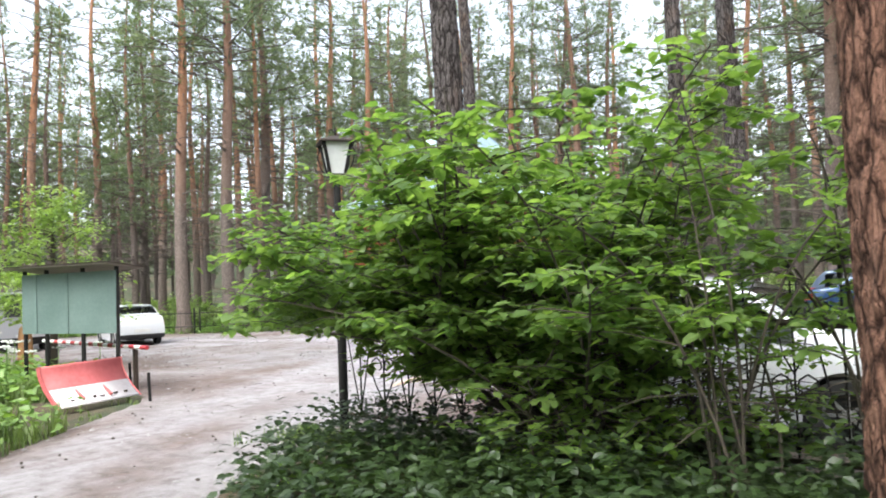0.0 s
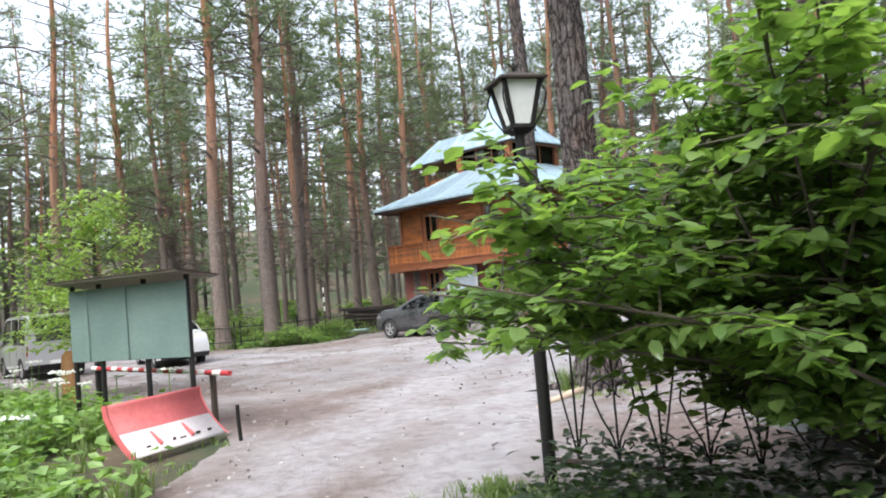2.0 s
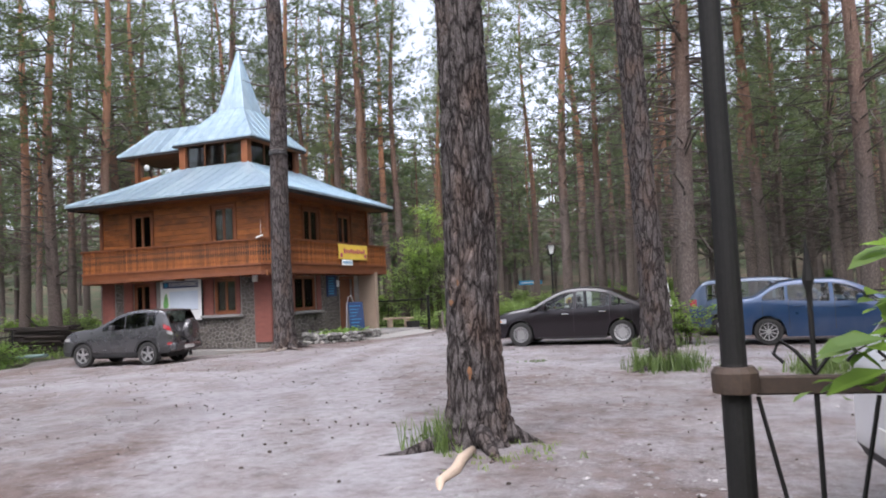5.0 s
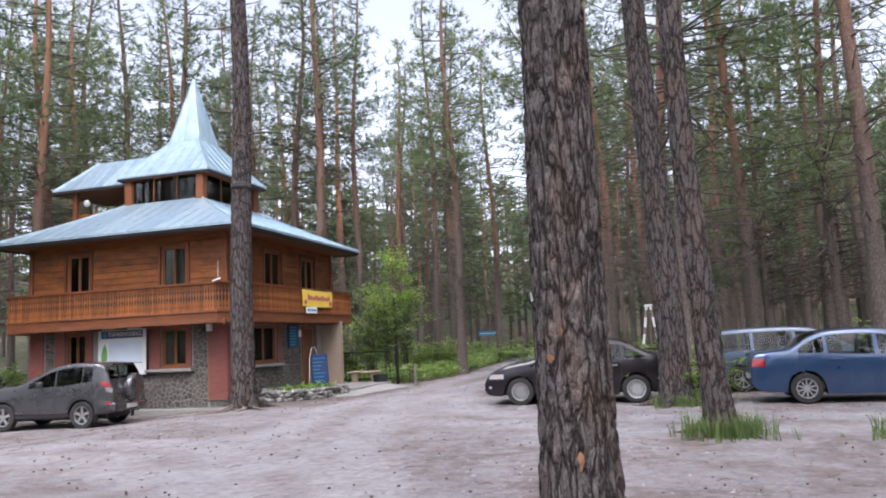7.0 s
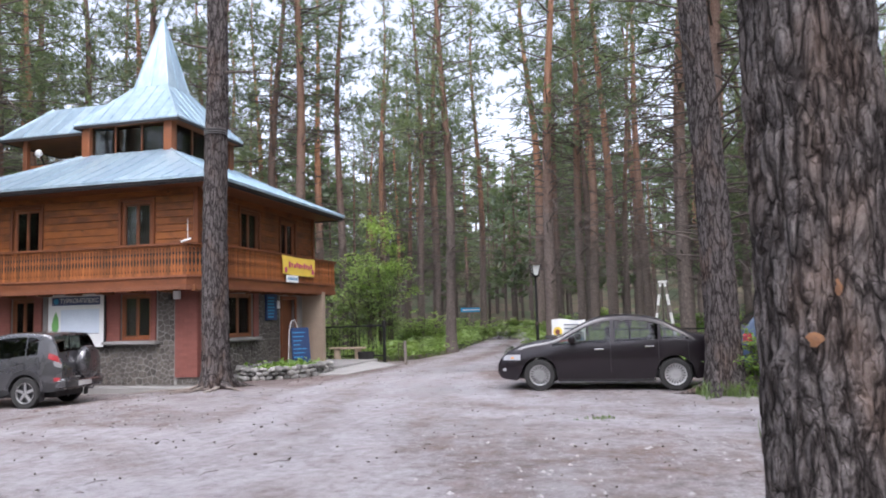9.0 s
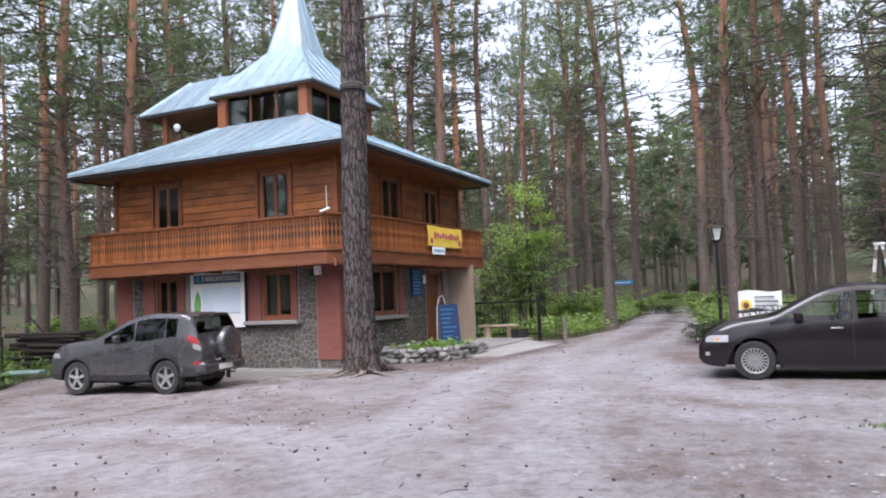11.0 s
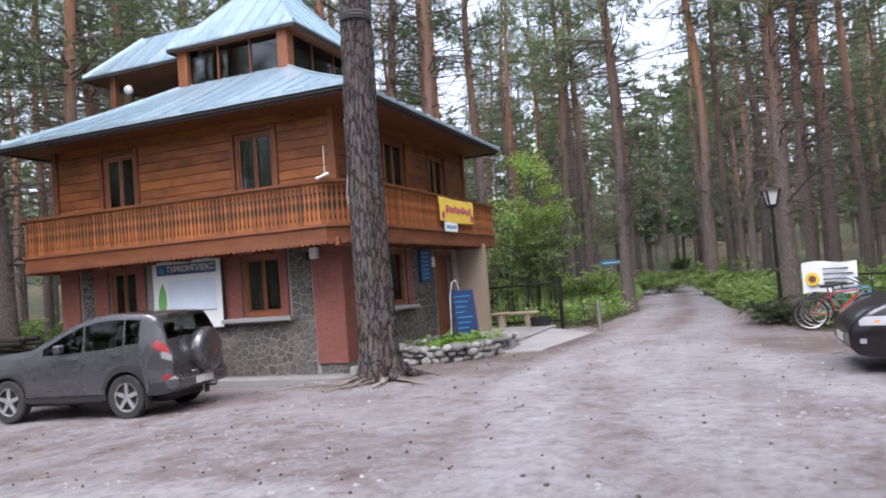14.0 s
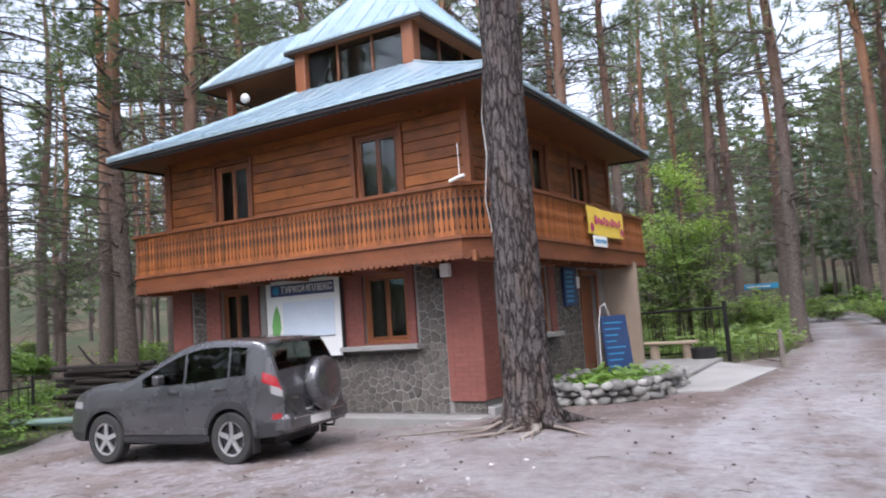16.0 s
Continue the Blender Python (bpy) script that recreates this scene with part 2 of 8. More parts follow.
def glass_material(name, tint, rough=0.03):
    m, n, l, p = material(name)
    p.inputs["Base Color"].default_value = (*tint, 1)
    p.inputs["Roughness"].default_value = rough
    p.inputs["Transmission Weight"].default_value = 1.0
    p.inputs["IOR"].default_value = 1.1
    gl, fr, mx = n.new("ShaderNodeBsdfGlossy"), n.new("ShaderNodeFresnel"), n.new("ShaderNodeMixShader")
    fr.inputs["IOR"].default_value = 1.5
    gl.inputs["Roughness"].default_value = rough
    l.new(fr.outputs[0], mx.inputs[0])
    tr = n.new("ShaderNodeBsdfTransparent")
    tr.inputs["Color"].default_value = (*tint, 1)
    l.new(tr.outputs[0], mx.inputs[1])
    l.new(gl.outputs[0], mx.inputs[2])
    l.new(mx.outputs[0], n["Material Output"].inputs["Surface"])
    return m


def paint(name, col, rough=0.35, metal=0.0, coat=0.6, dirt=0.25):
    """Car or sign paint: one colour under a clear coat with thin road dust."""
    m, n, l, p = material(name)
    vec = coords(n, l)
    a, b = tex_noise(n, l, vec, 2.2, 5.0), tex_noise(n, l, vec, 60.0, 3.0)
    f = ramp(n, l, a, [(0.45, (0, 0, 0)), (0.8, (1, 1, 1))])
    c = blend(n, l, f, col, tuple(x * (1 - dirt) + dirt * y for x, y in zip(col, (0.22, 0.2, 0.17))))
    l.new(c, p.inputs["Base Color"])
    rr = n.new("ShaderNodeMapRange")
    rr.inputs["To Min"].default_value, rr.inputs["To Max"].default_value = rough - 0.08, rough + 0.15
    l.new(a, rr.inputs["Value"])
    l.new(rr.outputs[0], p.inputs["Roughness"])
    p.inputs["Metallic"].default_value = metal
    p.inputs["Coat Weight"].default_value = coat
    p.inputs["Coat Roughness"].default_value = 0.05
    bumped(n, l, p, b, 0.03, 0.002)
    return m


def gravel_material():
    """Trodden grey-brown gravel and earth with reddish needle litter, damp pale patches and small stones."""
    m, n, l, p = material("gravel")
    vec = coords(n, l, (1, 1, 1), False)
    big, mid, fine = tex_noise(n, l, vec, 0.3, 5.0, 0.6), tex_noise(n, l, vec, 1.3, 7.0, 0.72), tex_noise(n, l, vec, 30.0, 8.0, 0.85)
    v = n.new("ShaderNodeTexVoronoi")
    v.inputs["Scale"].default_value = 18.0
    l.new(vec, v.inputs["Vector"])
    c = ramp(n, l, fine, [(0.32, (0.085, 0.074, 0.072)), (0.46, (0.185, 0.168, 0.168)), (0.56, (0.245, 0.228, 0.232)), (0.68, (0.42, 0.405, 0.41))])
    edge = n.new("ShaderNodeAttribute")
    edge.attribute_name = "litter"
    near_edge = blend(n, l, 0.30, mid, edge.outputs["Fac"])
    litter = ramp(n, l, near_edge, [(0.32, (0, 0, 0)), (0.42, (1, 1, 1))])
    c = blend(n, l, blend(n, l, 1.0, litter, 0.8, "MULTIPLY"), c, (0.125, 0.084, 0.068))
    pale = ramp(n, l, big, [(0.44, (0, 0, 0)), (0.62, (1, 1, 1))])
    c = blend(n, l, blend(n, l, 1.0, pale, 0.42, "MULTIPLY"), c, (0.335, 0.325, 0.335))
    run = n.new("ShaderNodeAttribute")
    run.attribute_name = "track"
    worn = ramp(n, l, blend(n, l, 0.55, tex_noise(n, l, vec, 2.3, 5.0, 0.7), run.outputs["Fac"]), [(0.30, (0, 0, 0)), (0.62, (1, 1, 1))])
    c = blend(n, l, blend(n, l, 1.0, worn, 0.62, "MULTIPLY"), c, (0.315, 0.305, 0.32))
    clod = ramp(n, l, tex_noise(n, l, vec, 5.5, 6.0, 0.75), [(0.36, (0.66, 0.63, 0.62)), (0.5, (1, 1, 1)), (0.64, (1.2, 1.2, 1.22))])
    c = blend(n, l, 1.0, c, clod, "MULTIPLY")
    rut = ramp(n, l, tex_noise(n, l, coords(n, l, (1.7, 0.5, 1), False), 1.0, 6.0, 0.65), [(0.38, (0.86, 0.82, 0.80)), (0.5, (1, 1, 1)), (0.64, (1.05, 1.055, 1.06))])
    c = blend(n, l, 1.0, c, rut, "MULTIPLY")
    stones = ramp(n, l, v.outputs["Distance"], [(0.0, (1, 1, 1)), (0.22, (0, 0, 0))])
    pick = ramp(n, l, tex_noise(n, l, vec, 9.0, 2.0), [(0.52, (0, 0, 0)), (0.6, (1, 1, 1))])
    c = blend(n, l, blend(n, l, 1.0, stones, pick, "MULTIPLY"), c, (0.50, 0.48, 0.465))
    l.new(c, p.inputs["Base Color"])
    wet = n.new("ShaderNodeMapRange")
    wet.inputs["From Min"].default_value, wet.inputs["From Max"].default_value = 0.4, 0.65
    wet.inputs["To Min"].default_value, wet.inputs["To Max"].default_value = 0.85, 0.36
    l.new(big, wet.inputs["Value"])
    l.new(wet.outputs[0], p.inputs["Roughness"])
    h = blend(n, l, 0.45, fine, blend(n, l, 0.4, mid, v.outputs["Distance"]))
    bumped(n, l, p, h, 0.8, 0.04)
    return m


def floor_material():
    """Forest floor: moss, grass and brown needle litter."""
    m, n, l, p = material("forest_floor")
    vec = coords(n, l, (1, 1, 1), False)
    a, b, f = tex_noise(n, l, vec, 0.12, 3.0), tex_noise(n, l, vec, 0.9, 5.0), tex_noise(n, l, vec, 22.0, 6.0, 0.75)
    green = ramp(n, l, f, [(0.25, (0.015, 0.024, 0.009)), (0.75, (0.055, 0.078, 0.028))])
    brown = ramp(n, l, f, [(0.25, (0.05, 0.032, 0.02)), (0.75, (0.16, 0.11, 0.075))])
    c = blend(n, l, ramp(n, l, blend(n, l, 0.5, a, b), [(0.44, (0, 0, 0)), (0.6, (1, 1, 1))]), green, brown)
    l.new(c, p.inputs["Base Color"])
    p.inputs["Roughness"].default_value = 0.95
    bumped(n, l, p, f, 0.8, 0.05)
    return m


def plank_material(name, dark, light, stretch):
    """Varnished pine boards: long grain, small dark knots, and grey-brown weather stains."""
    m, n, l, p = material(name)
    grain = tex_noise(n, l, coords(n, l, stretch), 9.0, 6.0, 0.7)
    stain = tex_noise(n, l, coords(n, l, (1, 1, 1)), 1.1, 4.0, 0.65)
    c = ramp(n, l, grain, [(0.28, dark), (0.5, tuple((a + b) / 2 for a, b in zip(dark, light))), (0.72, light)])
    v = n.new("ShaderNodeTexVoronoi")
    v.inputs["Scale"].default_value = 3.1
    l.new(coords(n, l, tuple(min(1.0, q * 3.0) for q in stretch)), v.inputs["Vector"])
    knot = ramp(n, l, v.outputs["Distance"], [(0.05, (0.30, 0.24, 0.20)), (0.13, (1, 1, 1))])
    c = blend(n, l, 1.0, c, knot, "MULTIPLY")
    c = blend(n, l, 1.0, c, ramp(n, l, stain, [(0.36, (0.52, 0.48, 0.46)), (0.56, (1.08, 1.05, 1.0))]), "MULTIPLY")
    oi = n.new("ShaderNodeObjectInfo")
    c = blend(n, l, 1.0, c, ramp(n, l, oi.outputs["Random"], [(0.0, (0.9, 0.88, 0.86)), (1.0, (1.1, 1.1, 1.1))]), "MULTIPLY")
    l.new(c, p.inputs["Base Color"])
    p.inputs["Roughness"].default_value = 0.5
    p.inputs["Coat Weight"].default_value, p.inputs["Coat Roughness"].default_value = 0.1, 0.3
    bumped(n, l, p, grain, 0.2, 0.005)
    return m


def sheet_material():
    """Galvanised roofing sheets, pale blue-grey, each strip a little different and streaked down the slope."""
    m, n, l, p = material("galvanised_sheet")
    streak = tex_noise(n, l, coords(n, l, (1.5, 1.5, 0.4), False), 3.0, 5.0, 0.7)
    c = ramp(n, l, streak, [(0.3, (0.33, 0.45, 0.53)), (0.7, (0.52, 0.64, 0.70))])
    g = n.new("ShaderNodeObjectInfo")
    c = blend(n, l, 1.0, c, ramp(n, l, g.outputs["Random"], [(0.0, (0.80, 0.84, 0.90)), (1.0, (1.12, 1.10, 1.06))]), "MULTIPLY")
    l.new(c, p.inputs["Base Color"])
    p.inputs["Metallic"].default_value = 0.55
    r = n.new("ShaderNodeMapRange")
    r.inputs["To Min"].default_value, r.inputs["To Max"].default_value = 0.22, 0.46
    l.new(streak, r.inputs["Value"])
    l.new(r.outputs[0], p.inputs["Roughness"])
    bumped(n, l, p, streak, 0.06, 0.006)
    return m


GRAVEL, FLOOR = gravel_material(), floor_material()
BARK = bark_material("pine_bark", (0.085, 0.069, 0.063), (0.245, 0.208, 0.19), 1.0)
BARK_NEAR = near_bark_material("old_pine_bark", (0.040, 0.034, 0.034), (0.205, 0.184, 0.178))
BARK_RED = near_bark_material("reddish_pine_bark", (0.075, 0.038, 0.028), (0.30, 0.165, 0.115))
TWIG = surface("dead_twig", (0.05, 0.04, 0.033), (0.13, 0.105, 0.09), 0.9, bump=0.2)
SHRUB_BARK = surface("shrub_bark", (0.035, 0.028, 0.02), (0.10, 0.085, 0.06), 0.85)
NEEDLES = leaf_material("pine_needles", (0.088, 0.122, 0.085), (0.215, 0.262, 0.182), 0.55, 0.6, 0.35)
SHRUB_LEAF = leaf_material("shrub_leaf", (0.115, 0.21, 0.062), (0.30, 0.43, 0.14), 0.6, 0.26, 1.2)
BIRCH_LEAF = leaf_material("young_tree_leaf", (0.16, 0.26, 0.06), (0.33, 0.46, 0.16), 0.5, 0.5, 0.8)
WILLOW_LEAF = leaf_material("thicket_leaf", (0.15, 0.235, 0.075), (0.34, 0.46, 0.19), 0.5, 0.5, 0.8)
HERB_LEAF = leaf_material("herb_leaf", (0.085, 0.175, 0.035), (0.23, 0.37, 0.085), 0.4, 0.5, 1.0)
GRASS = leaf_material("grass_blade", (0.07, 0.125, 0.03), (0.21, 0.29, 0.09), 0.35, 0.5, 0.7)
# leaf green darkened to carry the shade under the big shrub
DARK_LEAF = leaf_material("shade_darkened_leaf", (0.012, 0.028, 0.007), (0.038, 0.072, 0.017), 0.3, 0.45, 1.0)
PETAL = surface("white_umbel", (0.55, 0.58, 0.5), (0.8, 0.82, 0.76), 0.8, bump=0)

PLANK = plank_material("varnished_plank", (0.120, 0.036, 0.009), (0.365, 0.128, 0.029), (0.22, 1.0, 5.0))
# side boards: same timber, the side walls' shade put into darker tones
PLANK_Y = plank_material("varnished_plank_side_shaded", (0.105, 0.031, 0.008), (0.29, 0.096, 0.022), (1.0, 0.22, 5.0))
BALUSTER = surface("varnished_baluster", (0.10, 0.031, 0.009), (0.37, 0.125, 0.031), 0.55, big=1.5, fine=16.0, stretch=(5.0, 5.0, 0.3), bump=0.15, depth=0.004, vary=0.32, coat=0.08)
TRIMWOOD = surface("stained_trim", (0.10, 0.032, 0.012), (0.23, 0.074, 0.024), 0.5, fine=18.0, bump=0.12, depth=0.004, coat=0.1)
FRETWOOD = surface("orange_fretwork", (0.13, 0.042, 0.020), (0.29, 0.105, 0.045), 0.55, bump=0.1)
WINDOWWOOD = surface("window_wood", (0.14, 0.046, 0.018), (0.26, 0.092, 0.035), 0.45, fine=18.0, bump=0.1, depth=0.003, coat=0.2)
SOFFIT = surface("soffit_boards", (0.11, 0.04, 0.016), (0.22, 0.078, 0.025), 0.6, stretch=(1, 1, 4), bump=0.15)
REDBRICK = surface("painted_red_brick", (0.165, 0.055, 0.043), (0.245, 0.088, 0.066), 0.7, big=3.0, fine=40.0, bump=0.35, depth=0.006, vary=0.07)
REDJOINT = surface("painted_red_joint", (0.150, 0.050, 0.040), (0.225, 0.080, 0.060), 0.85, bump=0.4)
STONE = surface("rubble_stone", (0.030, 0.027, 0.024), (0.150, 0.132, 0.112), 0.75, big=3.0, fine=35.0, bump=0.6, depth=0.012, vary=0.3)
MORTAR = surface("pale_mortar", (0.17, 0.165, 0.155), (0.38, 0.365, 0.345), 0.95, big=1.2, fine=60.0, bump=0.6, depth=0.008)
CONCRETE = surface("worn_concrete", (0.20, 0.195, 0.185), (0.36, 0.35, 0.335), 0.9, big=0.9, fine=45.0, bump=0.4, depth=0.006)
BOULDER = surface("river_stone", (0.07, 0.07, 0.062), (0.36, 0.35, 0.33), 0.85, big=4.0, fine=30.0, bump=0.5, depth=0.012, vary=0.5)
METALROOF = sheet_material()
IRON = surface("black_iron", (0.008, 0.008, 0.008), (0.022, 0.021, 0.020), 0.7, metal=0.0, fine=50.0, bump=0.15, depth=0.002, vary=0.1)
IRON.node_tree.nodes["Principled BSDF"].inputs["Specular IOR Level"].default_value = 0.22
RUSTIRON = surface("dark_rusty_iron", (0.02, 0.016, 0.013), (0.075, 0.05, 0.036), 0.75, metal=0.2, fine=50.0, bump=0.25, depth=0.003)
FASCIA = surface("dark_fascia", (0.014, 0.012, 0.013), (0.038, 0.032, 0.032), 0.6, bump=0.1)
# near-black tone standing in for shade indoors and behind the balusters
SHADEBLACK = surface("shade_black", (0.012, 0.011, 0.010), (0.035, 0.032, 0.03), 0.9, bump=0)
DRAPE = surface("grey_drape", (0.10, 0.09, 0.08), (0.22, 0.20, 0.18), 0.9, fine=6.0, stretch=(8, 8, 0.3), bump=0.3)
PANE = glass_material("window_glass", (0.72, 0.76, 0.74))
CARGLASS = glass_material("car_glass", (0.60, 0.64, 0.61), 0.01)
TINTGLASS = glass_material("tinted_car_glass", (0.28, 0.31, 0.29), 0.01)
LAMPGLASS = surface("frosted_glass", (0.62, 0.64, 0.63), (0.78, 0.80, 0.79), 0.4, bump=0.05, vary=0.0)
RUBBER = surface("tyre_rubber", (0.012, 0.012, 0.012), (0.035, 0.034, 0.032), 0.85, fine=60.0, bump=0.2)
TRIMBLACK = surface("black_plastic", (0.012, 0.012, 0.013), (0.028, 0.028, 0.029), 0.55, bump=0.1)
ALLOY = surface("alloy_wheel", (0.36, 0.36, 0.36), (0.55, 0.55, 0.55), 0.35, metal=0.7, bump=0.03)
CHROME = surface("chrome", (0.6, 0.6, 0.6), (0.75, 0.75, 0.75), 0.15, metal=1.0, bump=0.0)
REDLENS = paint("red_lens", (0.27, 0.006, 0.012), 0.12, 0.0, 1.0, 0.05)
AMBERLENS = paint("amber_lens", (0.55, 0.2, 0.03), 0.15, 0.0, 1.0, 0.05)
CLEARLENS = paint("clear_lens", (0.36, 0.36, 0.37), 0.12, 0.3, 1.0, 0.03)
PLATE = paint("number_plate", (0.62, 0.62, 0.6), 0.4, 0.0, 0.2, 0.3)
GREYPAINT = paint("graphite_car_paint", (0.085, 0.085, 0.090), 0.24, 0.55, 1.0, 0.06)
BLACKPAINT = paint("aubergine_black_car_paint", (0.007, 0.004, 0.006), 0.3, 0.0, 0.5, 0.01)
BLACKPAINT.node_tree.nodes["Principled BSDF"].inputs["Specular IOR Level"].default_value = 0.3
BLUEPAINT = paint("dark_blue_car_paint", (0.010, 0.040, 0.105), 0.28, 0.4, 0.9, 0.08)
SLATEPAINT = paint("slate_blue_car_paint", (0.055, 0.085, 0.135), 0.3, 0.4, 0.8, 0.12)
WHITEPAINT = paint("white_car_paint", (0.66, 0.68, 0.70), 0.3, 0.1, 0.9, 0.08)
SILVERPAINT = paint("silver_car_paint", (0.40, 0.41, 0.43), 0.32, 0.4, 0.8, 0.15)
BOARDWHITE = surface("white_board", (0.62, 0.63, 0.62), (0.74, 0.75, 0.74), 0.55, bump=0.05)
PAPER = surface("map_paper", (0.40, 0.46, 0.53), (0.52, 0.58, 0.64), 0.6, bump=0.03)
NAVY = paint("navy_print", (0.035, 0.055, 0.15), 0.5, 0.0, 0.1, 0.2)
SIGNBLUE = paint("blue_sign", (0.009, 0.034, 0.115), 0.45, 0.0, 0.2, 0.1)
SKYBLUE = paint("bright_blue_board", (0.03, 0.26, 0.48), 0.5, 0.0, 0.1, 0.1)
YELLOW = paint("yellow_banner", (0.80, 0.58, 0.08), 0.6, 0.0, 0.0, 0.1)
MAGENTA = paint("pink_print", (0.45, 0.05, 0.16), 0.6, 0.0, 0.0, 0.1)
GREENPRINT = paint("green_print", (0.13, 0.34, 0.09), 0.6, 0.0, 0.0, 0.1)
SIGNGREEN = surface("faded_green_sheet", (0.10, 0.16, 0.145), (0.175, 0.245, 0.225), 0.6, big=1.5, fine=20.0, bump=0.1)
PLOUGHRED = surface("faded_red_paint", (0.42, 0.075, 0.075), (0.62, 0.17, 0.17), 0.55, big=1.6, fine=14.0, bump=0.12, vary=0)
PLOUGHWHITE = surface("worn_white_paint", (0.48, 0.42, 0.42), (0.74, 0.70, 0.70), 0.6, big=2.0, fine=12.0, bump=0.1, vary=0)
BARRED = paint("barrier_red", (0.40, 0.02, 0.03), 0.5, 0.0, 0.1, 0.15)
BARWHITE = paint("barrier_white", (0.72, 0.71, 0.70), 0.5, 0.0, 0.1, 0.15)
BIKERED = paint("bike_red", (0.42, 0.02, 0.02), 0.3, 0.0, 0.8, 0.1)
BIKEGREY = paint("bike_grey", (0.20, 0.21, 0.23), 0.35, 0.0, 0.8, 0.1)
WEATHERED = surface("weathered_wood", (0.12, 0.10, 0.085), (0.26, 0.23, 0.20), 0.85, stretch=(1, 1, 4), bump=0.3)
DARKLOG = surface("wet_dark_log", (0.012, 0.009, 0.008), (0.045, 0.034, 0.028), 0.85, stretch=(0.4, 2, 2), bump=0.4)
BEIGE = surface("beige_render", (0.36, 0.28, 0.21), (0.48, 0.38, 0.29), 0.85, bump=0.2)
TEAL = paint("teal_tarpaulin", (0.02, 0.22, 0.17), 0.5, 0.0, 0.1, 0.15)


# ---- ground and car park ----
def spread(lo, hi, step, reach):
    a = list(np.arange(lo, hi + 1e-6, step))
    d = step
    while a[-1] < reach:
        d *= 1.22
        a.append(a[-1] + d)
    d = step
    while a[0] > -reach:
        d *= 1.22
        a.insert(0, a[0] - d)
    return a


def ground_sheet():
    xs, ys = spread(-64, 26, 1.0, 1400), spread(-22, 80, 1.0, 1400)
    k = Kit()
    k.v = [(x, y, land(x, y) - 0.02) for y in ys for x in xs]
    w = len(xs)
    k.f = [(j * w + i, j * w + i + 1, (j + 1) * w + i + 1, (j + 1) * w + i) for j in range(len(ys) - 1) for i in range(w - 1)]
    k.m = [0] * len(k.f)
    solid("ground", k, FLOOR, "mossy forest floor with grass and brown needle litter", "ground", kind="structure", smooth=True, normals=False)


CAR_PARK = [(-11.2, 5.3), (-9.6, 3.5), (-8.5, 2.35), (-6.0, 0.0), (-2.0, -3.0), (4.0, -7.5), (9.0, -11.0), (12.0, -6.5), (6.0, -2.6), (1.0, -0.2), (-2.5, 1.2),
            (-4.6, 2.2), (-5.8, 3.4), (-6.4, 4.7), (-6.1, 5.6), (-1.5, 6.15), (3.0, 6.7), (12.0, 8.4), (12.0, 25.0), (2.0, 25.4), (-8.5, 25.3), (-11.2, 26.4),
            (-12.6, 28.4), (-12.7, 31.5), (-13.9, 37.0), (-14.6, 44.0), (-15.6, 60.0), (-20.5, 82.0), (-24.0, 82.0), (-19.0, 60.0), (-17.7, 45.0), (-17.0, 37.0), (-17.2, 33.0),
            (-18.2, 31.0), (-18.4, 27.0), (-19.6, 24.0), (-29.2, 24.2), (-30.0, 22.7), (-28.3, 20.6), (-27.8, 18.6), (-30.3, 16.6), (-35.0, 14.0), (-37.0, 6.8), (-24.0, 6.0), (-17.0, 5.6)]


def inside(p, poly):
    x, y, c = p[0], p[1], False
    for (x0, y0), (x1, y1) in zip(poly, poly[1:] + poly[:1]):
        if (y0 > y) != (y1 > y) and x < (x1 - x0) * (y - y0) / (y1 - y0) + x0:
            c = not c
    return c


def to_line(p, pts):
    """Distance from p to an open line of points."""
    best = 1e9
    for (x0, y0), (x1, y1) in zip(pts, pts[1:]):
        dx, dy = x1 - x0, y1 - y0
        t = min(1, max(0, ((p[0] - x0) * dx + (p[1] - y0) * dy) / (dx * dx + dy * dy)))
        best = min(best, math.hypot(x0 + t * dx - p[0], y0 + t * dy - p[1]))
    return best


def to_edge(p, poly):
    best, bd = p, 1e9
    for (x0, y0), (x1, y1) in zip(poly, poly[1:] + poly[:1]):
        dx, dy = x1 - x0, y1 - y0
        t = min(1, max(0, ((p[0] - x0) * dx + (p[1] - y0) * dy) / (dx * dx + dy * dy)))
        q = (x0 + t * dx, y0 + t * dy)
        d = math.hypot(q[0] - p[0], q[1] - p[1])
        if d < bd:
            best, bd = q, d
    return best, bd


RUNS = [[(-20.5, 75.0), (-16.2, 50.0), (-15.2, 36.0), (-15.2, 29.0), (-15.8, 22.0), (-14.0, 15.0), (-10.5, 8.5), (-7.5, 3.8), (-4.0, 0.3), (4.0, -5.0)],
        [(-15.5, 27.0), (-13.0, 19.5), (-9.0, 17.8), (-2.0, 17.5), (6.0, 17.0)], [(-33.0, 11.5), (-24.0, 14.0), (-17.0, 15.0), (-13.0, 12.5), (-10.0, 8.0)]]


